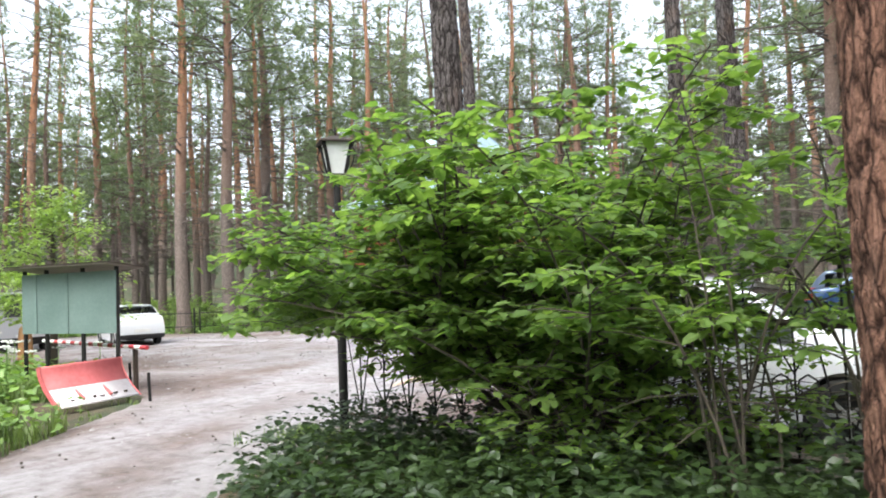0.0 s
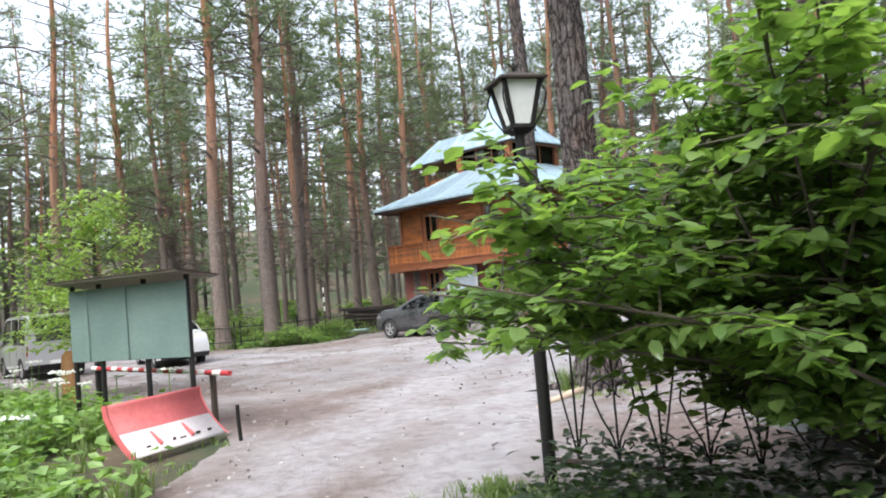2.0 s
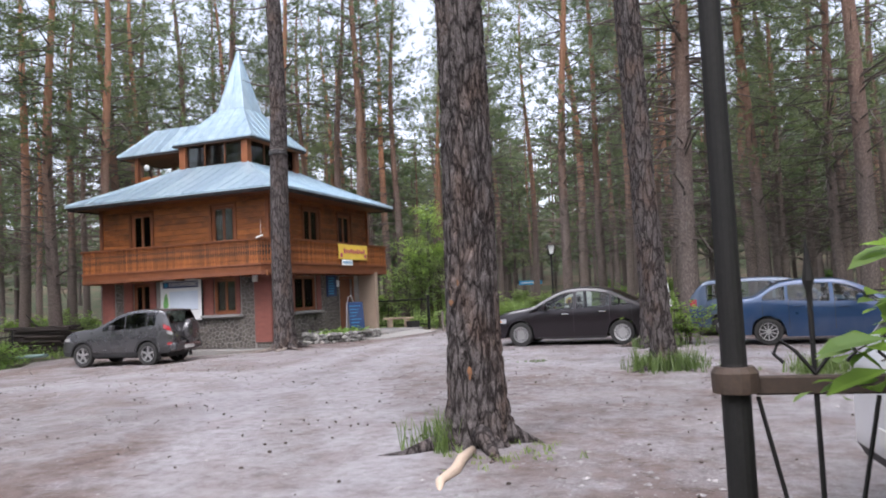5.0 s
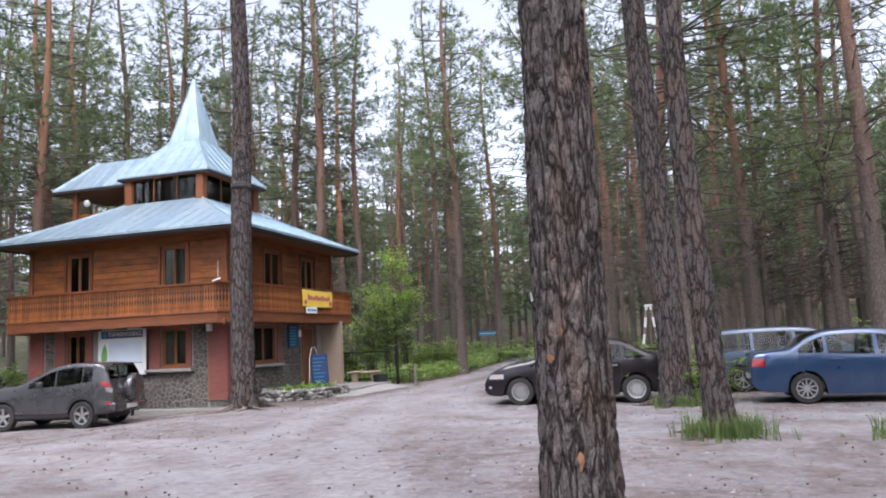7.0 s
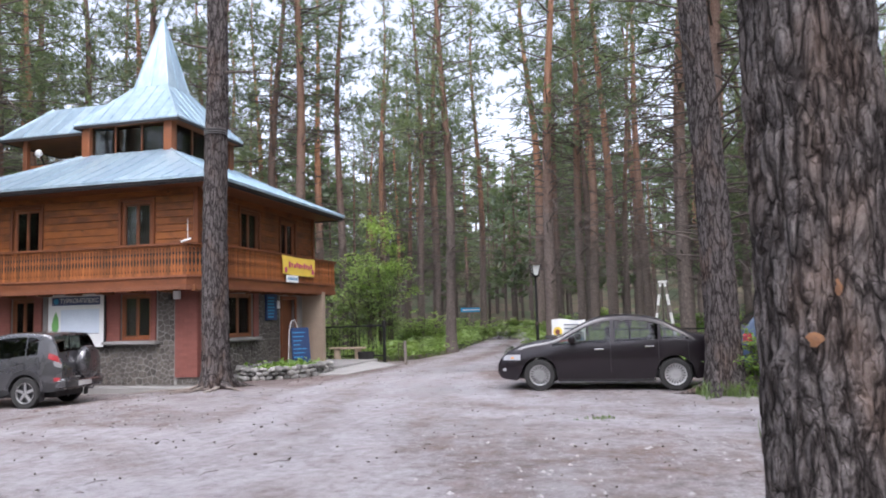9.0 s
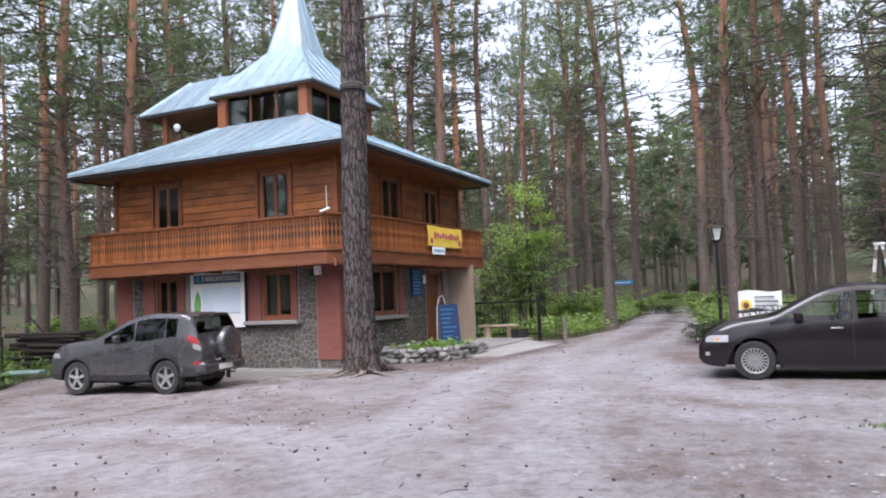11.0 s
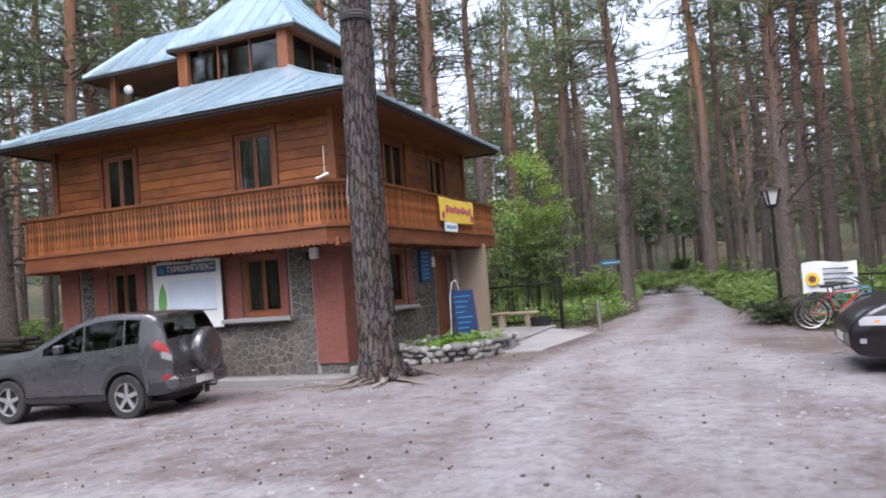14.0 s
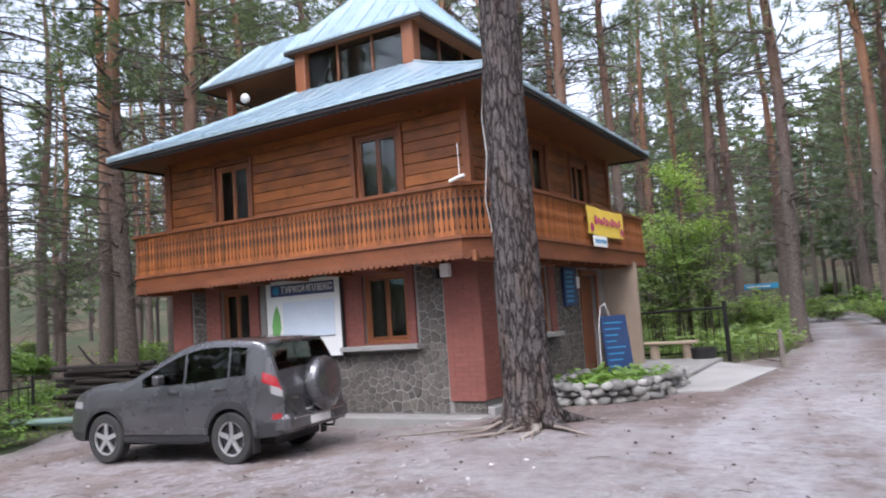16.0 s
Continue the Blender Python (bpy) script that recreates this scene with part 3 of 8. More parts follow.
def car_park_sheet():
    s = 0.4
    nx, ny = int(50 / s), int(94 / s)
    ok, pos = {}, {}
    for j in range(ny + 1):
        for i in range(nx + 1):
            p = (-37.5 + i * s, -11.5 + j * s)
            ok[i, j], pos[i, j] = inside(p, CAR_PARK), p
    k, ids = Kit(), {}

    def vert(c):
        if c not in ids:
            p = pos[c]
            if not ok[c]:
                q, d = to_edge(p, CAR_PARK)
                wob = 0.22 * noise.noise((p[0] * 1.1, p[1] * 1.1, 3.0))
                p = (q[0] + (p[0] - q[0]) * (0.2 + wob), q[1] + (p[1] - q[1]) * (0.2 + wob))
            dip = 0.02 * noise.noise((p[0] * 0.5, p[1] * 0.5, 9.0)) + 0.008 * noise.noise((p[0] * 2.1, p[1] * 2.1, 5.0))
            ids[c] = len(k.v)
            k.v.append((p[0], p[1], land(*p) + 0.012 + (dip if ok[c] else -0.03)))
        return ids[c]

    for j in range(ny):
        for i in range(nx):
            c = [(i, j), (i + 1, j), (i + 1, j + 1), (i, j + 1)]
            if any(ok[q] for q in c):
                k.f.append(tuple(vert(q) for q in c))
                k.m.append(0)
    road = solid("road", k, GRAVEL, "trodden grey-brown gravel car park and forest track with damp patches", "road", kind="structure", smooth=True, normals=False)
    # wheel tracks, worn pale and damp
    wear = road.data.attributes.new("track", "FLOAT", "POINT")
    wear.data.foreach_set("value", [max(math.exp(-((to_line((x, y), run) - 0.85) / 0.55) ** 2) for run in RUNS) for x, y, _ in k.v])
    # needle litter gathers along the edges, where no wheels run
    mark = road.data.attributes.new("litter", "FLOAT", "POINT")
    mark.data.foreach_set("value", [1.0 - smoothstep(0.2, 3.4, to_edge((x, y), CAR_PARK)[1] + 1.2 * noise.noise((x * 0.6, y * 0.6, 1.0))) for x, y, _ in k.v])


ground_sheet()
car_park_sheet()

# ---- the timber house ----
HB = (-24.3, 27.4, 0.0)
house = thing("house", "two-storey timber house with carved balcony and pale spired metal roof", "house", pose(*HB))
HINV = pose(-HB[0], -HB[1], -HB[2])
WX0, WX1, WY0, WY1 = -27.95, -20.7, 23.75, 31.2
BX0, BX1, BY0, BY1 = -28.65, -19.95, 22.95, 32.0
EX0, EX1, EY0, EY1 = -28.8, -19.74, 22.85, 31.95
FRONT_UP = [(-26.55, -25.62, 3.3, 4.9), (-23.0, -22.05, 3.3, 4.9)]
SIDE_UP = [(26.0, 27.15, 3.3, 4.9), (28.6, 29.7, 3.3, 4.85)]
FRONT_LOW = [(-26.55, -25.75, 1.2, 2.36), (-23.0, -22.05, 1.16, 2.38)]
SIDE_LOW = [(25.2, 26.75, 1.12, 2.38), (28.7, 29.65, 0.12, 2.25)]


def hp(name, kit, mat, label="", smooth=False, parent=None):
    return part(name, kit, mat, parent or house, label, smooth, True, HINV if parent is None else None)


def wall_with_holes(k, along, lo, hi, z0, z1, holes, face, back):
    """A wall slab in pieces round its openings. along: 'x' or 'y'."""
    cuts = sorted({lo, hi, *[h[0] for h in holes], *[h[1] for h in holes]})
    for a, b in zip(cuts, cuts[1:]):
        spans, z = [], z0
        for h in sorted([h for h in holes if h[0] <= a + 1e-6 and h[1] >= b - 1e-6], key=lambda q: q[2]):
            spans.append((z, h[2]))
            z = h[3]
        spans.append((z, z1))
        for s0, s1 in spans:
            if s1 - s0 > 0.01:
                if along == "x":
                    k.box(a, b, face, back, s0, s1)
                else:
                    k.box(back, face, a, b, s0, s1)


k = Kit()
wall_with_holes(k, "x", WX0, WX1, -0.5, 2.6, FRONT_LOW, WY0, WY0 + 0.3)
hp("wall", k, MORTAR, "grey mortared rubble ground-floor wall")
k = Kit()
wall_with_holes(k, "y", WY0 + 0.3, WY1, -0.5, 2.6, SIDE_LOW, WX1, WX1 - 0.3)
hp("wall", k, MORTAR, "grey mortared rubble side wall")
k = Kit().box(WX0, WX0 + 0.3, WY0 + 0.3, WY1, -0.5, 2.6).box(WX0 + 0.3, WX1 - 0.3, WY1 - 0.3, WY1, -0.5, 2.6)
hp("wall", k, MORTAR)
k = Kit()
wall_with_holes(k, "x", WX0 + 0.03, WX1 - 0.03, 2.6, 5.32, FRONT_UP, WY0 + 0.03, WY0 + 0.2)
wall_with_holes(k, "y", WY0 + 0.2, WY1, 2.6, 5.32, SIDE_UP, WX1 - 0.03, WX1 - 0.2)
k.box(WX0 + 0.03, WX0 + 0.2, WY0 + 0.2, WY1, 2.6, 5.32).box(WX0 + 0.2, WX1 - 0.2, WY1 - 0.17, WY1, 2.6, 5.32)
hp("upper_wall", k, SOFFIT, "dark backing of the plank wall")
# near-black block behind the panes: the rooms' dimness is in its colour
hp("room_core", Kit().box(WX0 + 0.9, WX1 - 0.9, WY0 + 0.9, WY1 - 0.9, -0.3, 5.3), SHADEBLACK, "near-black block standing in for the unlit rooms")
hp("floor_slab", Kit().box(WX0 + 0.3, WX1 - 0.3, WY0 + 0.3, WY1 - 0.3, 2.45, 2.6), SOFFIT)


def window(along, a0, a1, z0, z1, face, sill=True, drape=0.0):
    """A two-leaf wooden window in the opening; the wall's face is at 'face' and the room lies behind it."""
    def place(k, u0, u1, d0, d1, s0, s1, b=0.0):
        if along == "x":
            k.box(u0, u1, face + d0, face + d1, s0, s1, b)
        else:
            k.box(face - d1, face - d0, u0, u1, s0, s1, b)
    w = thing("window", "", "")
    w.parent = house
    w.matrix_basis = HINV
    k, t = Kit(), 0.07
    place(k, a0, a0 + t, 0.02, 0.12, z0, z1, 0.008)
    place(k, a1 - t, a1, 0.02, 0.12, z0, z1, 0.008)
    place(k, a0 + t, a1 - t, 0.02, 0.12, z0, z0 + t, 0.008)
    place(k, a0 + t, a1 - t, 0.02, 0.12, z1 - t, z1, 0.008)
    part("frame", k, WINDOWWOOD, w)
    mid, n = (a0 + a1) / 2, 0.045
    for u0, u1 in ((a0 + t, mid), (mid, a1 - t)):
        k = Kit()
        place(k, u0 + 0.004, u0 + n, 0.035, 0.09, z0 + t + 0.004, z1 - t - 0.004, 0.006)
        place(k, u1 - n, u1 - 0.004, 0.035, 0.09, z0 + t + 0.004, z1 - t - 0.004, 0.006)
        place(k, u0 + n, u1 - n, 0.035, 0.09, z0 + t + 0.004, z0 + t + n, 0.006)
        place(k, u0 + n, u1 - n, 0.035, 0.09, z1 - t - n, z1 - t - 0.004, 0.006)
        part("casement", k, WINDOWWOOD, w)
        k = Kit()
        place(k, u0 + n, u1 - n, 0.06, 0.066, z0 + t + n, z1 - t - n)
        part("pane", k, PANE, w).visible_shadow = False
        if drape:
            k, steps = Kit(), 14
            for i in range(steps):
                q0, q1 = u0 + (u1 - u0) * i / steps, u0 + (u1 - u0) * (i + 1) / steps
                d = 0.22 + 0.03 * (i % 2)
                place(k, q0, q1, d, d + 0.01, z0 + 0.05, z0 + (z1 - z0) * drape)
            part("drape", k, DRAPE, w, "grey net drape")
    return w


for a in FRONT_UP:
    window("x", *a, WY0 + 0.0, drape=0.97)
for a in SIDE_UP:
    window("y", *a, WX1, drape=0.97)
window("x", *FRONT_LOW[0], WY0 + 0.02)
window("x", *FRONT_LOW[1], WY0 + 0.02, drape=0.97)
window("y", *SIDE_LOW[0], WX1 - 0.02)
# lattice inside one ground-floor window
k = Kit()
for i in range(4):
    x = -26.46 + 0.2 * i
    k.box(x, x + 0.018, WY0 + 0.16, WY0 + 0.175, 1.25, 2.3)
for i in range(7):
    z = 1.3 + 0.16 * i
    k.box(-26.5, -25.8, WY0 + 0.176, WY0 + 0.19, z, z + 0.018)
hp("window_grille", k, BARWHITE, "pale lattice grille behind the pane")
# upper window casings
for x0, x1, z0, z1 in FRONT_UP:
    k = Kit().box(x0 - 0.09, x0, WY0 - 0.055, WY0 + 0.02, z0 - 0.08, z1 + 0.09, 0.01).box(x1, x1 + 0.09, WY0 - 0.055, WY0 + 0.02, z0 - 0.08, z1 + 0.09, 0.01)
    k.box(x0, x1, WY0 - 0.055, WY0 + 0.02, z1, z1 + 0.09, 0.01).box(x0, x1, WY0 - 0.06, WY0 + 0.02, z0 - 0.08, z0, 0.01)
    hp("window_casing", k, TRIMWOOD, "dark-stained window casing")
for y0, y1, z0, z1 in SIDE_UP:
    k = Kit().box(WX1 - 0.02, WX1 + 0.055, y0 - 0.09, y0, z0 - 0.08, z1 + 0.09, 0.01).box(WX1 - 0.02, WX1 + 0.055, y1, y1 + 0.09, z0 - 0.08, z1 + 0.09, 0.01)
    k.box(WX1 - 0.02, WX1 + 0.055, y0, y1, z1, z1 + 0.09, 0.01).box(WX1 - 0.02, WX1 + 0.06, y0, y1, z0 - 0.08, z0, 0.01)
    hp("window_casing", k, TRIMWOOD, "dark-stained window casing")
# corner boards of the upper floor
for x, y in ((WX0, WY0), (WX1, WY0), (WX1, WY1), (WX0, WY1)):
    hp("corner_board", Kit().box(x - 0.07, x + 0.07, y - 0.07, y + 0.07, 2.62, 5.3, 0.012), TRIMWOOD)

# balcony
CH = 0.55


def ring(x0, x1, y0, y1, c):
    return [(x0 + c, y0), (x1 - c, y0), (x1, y0 + c), (x1, y1 - c), (x1 - c, y1), (x0 + c, y1), (x0, y1 - c), (x0, y0 + c)]


def slab(k, outline, z0, z1, slot=0):
    n = len(outline)
    k.add([(x, y, z0) for x, y in outline] + [(x, y, z1) for x, y in outline],
          [tuple(range(n))[::-1], tuple(range(n, 2 * n))] + [(i, (i + 1) % n, n + (i + 1) % n, n + i) for i in range(n)], slot)
    return k


def band(outline_out, outline_in, z0, z1):
    """A closed strip between two outlines of the same corners."""
    n, k = len(outline_out), Kit()
    k.v = [(x, y, z) for z in (z0, z1) for o in (outline_out, outline_in) for x, y in o]
    for i in range(n):
        j = (i + 1) % n
        k.f += [(i, j, 2 * n + j, 2 * n + i), (n + j, n + i, 3 * n + i, 3 * n + j), (2 * n + i, 2 * n + j, 3 * n + j, 3 * n + i), (j, i, n + i, n + j)]
    k.m = [0] * len(k.f)
    return k


def out(d):
    return ring(BX0 - d, BX1 + d, BY0 - d, BY1 + d, CH)


hp("balcony_floor", slab(Kit(), out(-0.05), 2.54, 2.64), SOFFIT, "stained balcony deck boards")
hp("balcony_skirt", band(out(0.0), out(-0.05), 2.5, 2.78), TRIMWOOD, "lower balcony beam of stained timber")
hp("balcony_ledge", band(out(0.035), out(0.0), 2.74, 2.79), FRETWOOD, "orange ledge moulding")
hp("handrail", band(out(0.045), out(-0.06), 3.56, 3.615), TRIMWOOD, "dark handrail along the balcony")
hp("inner_rail", band(out(-0.032), out(-0.06), 3.38, 3.46), SOFFIT)
# scalloped fretwork below the balcony
k = Kit()
pts = out(0.012)
for (x0, y0), (x1, y1) in zip(pts, pts[1:] + pts[:1]):
    L = math.hypot(x1 - x0, y1 - y0)
    n = max(2, round(L / 0.12))
    place = Matrix.Translation((x0, y0, 0)) @ Matrix.Rotation(math.atan2(y1 - y0, x1 - x0), 4, "Z")
    k.prism([(0, 2.5), (L, 2.5), (L, 2.56), (0, 2.56)], 0.02, place)
    for i in range(n):
        c, r = (i + 0.5) * L / n, L / n / 2
        k.prism([(c - r, 2.498)] + [(c - r * math.cos(a), 2.465 - 0.055 * math.sin(a)) for a in (0.0, 0.6, 1.2, 1.9, 2.5, math.pi)] + [(c + r, 2.498)], 0.018, place)
hp("fretwork", k, FRETWOOD, "orange scalloped fretwork hanging under the balcony")
# beams under the balcony
for x in np.arange(-28.0, -20.2, 0.95):
    hp("joist", Kit().box(x, x + 0.09, BY0 + 0.1, WY0, 2.38, 2.54, 0.008), SOFFIT)
for y in np.arange(24.4, 31.5, 0.95):
    hp("joist", Kit().box(WX1, BX1 - 0.1, y, y + 0.09, 2.38, 2.54, 0.008), SOFFIT)

# main hip roof: a square base, sheets with standing seams
CX, CY = -24.25, 27.35


def hip(e, z_e, t, z_t, sag, steps=5):
    """Four concave faces from the eave rectangle e to the top rectangle t; gives rows of corners."""
    rows = []
    for i in range(steps + 1):
        f = i / steps
        rows.append((*[e[c] + (t[c] - e[c]) * f for c in range(4)], z_e + (z_t - z_e) * (f - sag * math.sin(math.pi * f))))
    return rows


def corners(r):
    x0, x1, y0, y1, z = r
    return [(x0, y0, z), (x1, y0, z), (x1, y1, z), (x0, y1, z)]


def cut_strip(poly, along, lo, hi):
    """The piece of a convex face whose run along the eave lies between lo and hi."""
    for sign, lim in ((1, lo), (-1, hi)):
        kept = []
        for p, q in zip(poly, poly[1:] + poly[:1]):
            d0, d1 = sign * (along(p) - lim), sign * (along(q) - lim)
            if d0 >= 0:
                kept.append(p)
            if d0 * d1 < 0:
                t = d0 / (d0 - d1)
                kept.append(tuple(a + (b - a) * t for a, b in zip(p, q)))
        poly = kept
        if len(poly) < 3:
            return []
    return poly


def roof(name, rows, label, seam=0.48, thick=0.05):
    top = thing(name, "", "")
    top.parent, top.matrix_basis = house, HINV
    if label:
        tagged(top, label)
    rings = [corners(r) for r in rows]
    for s in range(4):
        a = [(q[s], q[(s + 1) % 4]) for q in rings]
        (e0, e1) = a[0]
        L = math.dist(e0, e1)
        ux, uy = (e1[0] - e0[0]) / L, (e1[1] - e0[1]) / L
        n = max(2, round(L / seam))
        for i in range(n):
            dip, k = 0.004 * math.sin(i * 2.4 + s), Kit()
            for (p0, p1), (q0, q1) in zip(a, a[1:]):
                poly = cut_strip([p0, p1, q1, q0], lambda p: (p[0] - e0[0]) * ux + (p[1] - e0[1]) * uy, L * i / n, L * (i + 1) / n)
                m = len(poly)
                if m > 2:
                    k.add([(x, y, z + dip) for x, y, z in poly] + [(x, y, z - thick) for x, y, z in poly], [tuple(range(m)), tuple(range(2 * m - 1, m - 1, -1))] + [(j, m + j, m + (j + 1) % m, (j + 1) % m) for j in range(m)])
            if k.f:
                part("roof_sheet", k, METALROOF, top)
        # seams run up the slope, stopping at the hips
        for i in range(1, n):
            u, path = L * i / n, []
            for p0, p1 in a:
                lo = (p0[0] - e0[0]) * ux + (p0[1] - e0[1]) * uy
                hi = (p1[0] - e0[0]) * ux + (p1[1] - e0[1]) * uy
                if lo - 1e-6 <= u <= hi + 1e-6:
                    path.append((p0[0] + ux * (u - lo), p0[1] + uy * (u - lo), p0[2] + 0.012))
            if len(path) > 1:
                part("seam", Kit().tube(path, 0.016, 4), METALROOF, top)
    for s in range(4):
        part("hip_cap", Kit().tube([(x, y, z + 0.008) for x, y, z in [r[s] for r in rings]], 0.03, 6), METALROOF, top)
    return top


main_rows = hip((EX0, EX1, EY0, EY1), 5.33, (CX - 1.5, CX + 1.5, CY - 1.75, CY + 1.75), 6.78, 0.035)
roof("main_roof", main_rows, "pale blue-grey standing-seam metal hip roof")
def rect(d, dz=0):
    return [(EX0 + d, EY0 + d), (EX1 - d, EY0 + d), (EX1 - d, EY1 - d), (EX0 + d, EY1 - d)]


hp("fascia", band(rect(0.02), rect(0.06), 5.19, 5.27), FASCIA, "dark brown fascia under the roof edge")
hp("drip_edge", band(rect(-0.012), rect(0.02), 5.255, 5.283), METALROOF, "pale folded drip edge")
k = Kit()
o, i_ = rect(0.05), [(WX0, WY0), (WX1, WY0), (WX1, WY1), (WX0, WY1)]
k.v = [(x, y, 5.19) for x, y in o] + [(x, y, 5.17) for x, y in i_] + [(x, y, 5.21) for x, y in o] + [(x, y, 5.20) for x, y in i_]
for s in range(4):
    j = (s + 1) % 4
    k.f += [(s, j, 4 + j, 4 + s), (8 + j, 8 + s, 12 + s, 12 + j)]
k.m = [0] * 8
hp("soffit", k, SOFFIT, "stained timber soffit under the eaves")
# scalloped trim under the eaves
k = Kit()
for (x0, y0), (x1, y1) in zip(rect(0.06), rect(0.06)[1:] + rect(0.06)[:1]):
    L = math.hypot(x1 - x0, y1 - y0)
    n = round(L / 0.14)
    place = Matrix.Translation((x0, y0, 0)) @ Matrix.Rotation(math.atan2(y1 - y0, x1 - x0), 4, "Z")
    for q in range(n):
        c, r = (q + 0.5) * L / n, L / n / 2
        k.prism([(c - r, 5.19)] + [(c - r * math.cos(a), 5.165 - 0.035 * math.sin(a)) for a in (0.0, 0.8, 1.57, 2.3, math.pi)] + [(c + r, 5.19)], 0.016, place)
hp("eaves_fretwork", k, FASCIA, "dark scalloped trim under the eaves")

# glazed lantern storey
LH = 1.5
# the attic's dimness is put into this block's colour
hp("lantern_core", Kit().box(CX - 1.15, CX + 1.15, CY - 1.3, CY + 1.3, 6.4, 7.7), SHADEBLACK, "near-black block standing in for the unlit attic")
for sx in (-1, 1):
    for sy in (-1, 1):
        x, y = CX + sx * (LH - 0.07), CY + sy * (LH + 0.18)
        hp("lantern_post", Kit().box(x - 0.14, x + 0.14, y - 0.14, y + 0.14, 6.35, 7.68, 0.015), WINDOWWOOD, "squared timber post")
for sy in (-1, 1):
    y = CY + sy * (LH + 0.17)
    for q in (-0.33, 0.33):
        hp("mullion", Kit().box(CX + q * 1.4 - 0.025, CX + q * 1.4 + 0.025, y - 0.03, y + 0.03, 6.6, 7.7, 0.006), WINDOWWOOD)
    hp("lantern_pane", Kit().box(CX - LH, CX + LH, y - 0.004, y + 0.004, 6.55, 7.7), PANE)
for sx in (-1, 1):
    x = CX + sx * (LH - 0.07)
    for q in (-0.33, 0.33):
        hp("mullion", Kit().box(x - 0.03, x + 0.03, CY + q * 1.6 - 0.025, CY + q * 1.6 + 0.025, 6.6, 7.7, 0.006), WINDOWWOOD)
    hp("lantern_pane", Kit().box(x - 0.004, x + 0.004, CY - LH - 0.1, CY + LH + 0.1, 6.55, 7.7), PANE)
a2 = (CX - 1.76, CX + 1.86, CY - 1.95, CY + 1.93)
up_rows = hip(a2, 7.72, (CX - 0.58, CX + 0.58, CY - 0.58, CY + 0.58), 9.2, 0.018)
roof("lantern_roof", up_rows, "pale metal roof of the lantern storey", 0.42, 0.04)
e = [(a2[0], a2[2]), (a2[1], a2[2]), (a2[1], a2[3]), (a2[0], a2[3])]
e_in = [(a2[0] + 0.05, a2[2] + 0.05), (a2[1] - 0.05, a2[2] + 0.05), (a2[1] - 0.05, a2[3] - 0.05), (a2[0] + 0.05, a2[3] - 0.05)]
hp("lantern_fascia", band(e, e_in, 7.6, 7.67), FASCIA)
hp("lantern_soffit", slab(Kit(), e_in, 7.63, 7.68), SOFFIT)
sp_rows = hip((CX - 0.6, CX + 0.6, CY - 0.6, CY + 0.6), 9.19, (CX - 0.012, CX + 0.012, CY - 0.012, CY + 0.012), 11.68, 0.0)
roof("spire", sp_rows, "tall pale metal spire", 0.7, 0.01)
# side terrace roof
t_rows = [(-29.1, CX - 0.9, 25.75, 28.4, 7.62), (-28.65, CX - 0.9, 26.42, 27.75, 8.24), (-28.2, CX - 0.9, 27.04, 27.12, 8.84)]
roof("terrace_roof", t_rows, "pale metal roof over the side terrace", 0.45, 0.03)
e = [(-29.1, 25.75), (CX - 1.5, 25.75), (CX - 1.5, 28.4), (-29.1, 28.4)]
e_in = [(-29.05, 25.8), (CX - 1.55, 25.8), (CX - 1.55, 28.35), (-29.05, 28.35)]
hp("terrace_fascia", band(e, e_in, 7.5, 7.585), FASCIA)
hp("terrace_ceiling", slab(Kit(), e_in, 7.53, 7.57), SOFFIT)
for y in (26.0, 28.15):
    hp("terrace_post", Kit().box(-28.36, -28.2, y - 0.08, y + 0.08, 5.7, 7.53, 0.012), WINDOWWOOD)
hp("terrace_parapet", Kit().box(-28.28, CX - 1.4, 26.1, 26.16, 5.9, 6.75, 0.01), PLANK, "plank parapet of the side terrace")
hp("terrace_deck", Kit().box(-28.4, CX - 1.3, 26.0, 28.7, 5.75, 5.95), SOFFIT)
hp("loudspeaker", Kit().lathe([(0.02, 0), (0.11, 0.02), (0.125, 0.07), (0.07, 0.16), (0.03, 0.18)], 14, (-27.6, 25.7, 7.05), "y"), BOARDWHITE, "white horn loudspeaker", True)
hp("speaker_bracket", Kit().tube([(-27.6, 25.85, 7.0), (-27.6, 26.1, 6.55)], 0.02, 6), IRON)
# porch, door, sills, foot strip
hp("foot_strip", Kit().box(WX0 - 0.1, WX1 + 0.12, WY0 - 0.42, WY0 - 0.004, -0.5, -0.06, 0.02), CONCRETE, "worn concrete strip along the wall")
hp("foot_strip", Kit().box(WX1 + 0.004, WX1 + 0.14, WY0 + 0.02, 28.3, -0.5, 0.06, 0.02), CONCRETE)
hp("window_sill", Kit().box(-23.45, -21.8, WY0 - 0.2, WY0 + 0.02, 1.04, 1.13, 0.012), CONCRETE, "grey sill slab")
hp("window_sill", Kit().box(-26.9, -25.45, WY0 - 0.2, WY0 + 0.02, 1.06, 1.15, 0.012), CONCRETE, "grey sill slab")
hp("window_sill", Kit().box(WX1 - 0.02, WX1 + 0.2, 25.0, 27.0, 1.02, 1.1, 0.012), CONCRETE, "grey sill slab")
k = Kit().box(WX1 - 0.02, WX1 + 0.04, 28.58, 28.7, 0.1, 2.36, 0.01).box(WX1 - 0.02, WX1 + 0.04, 29.65, 29.77, 0.1, 2.36, 0.01).box(WX1 - 0.02, WX1 + 0.038, 28.7, 29.65, 2.25, 2.36, 0.01)
hp("door_frame", k, TRIMWOOD)
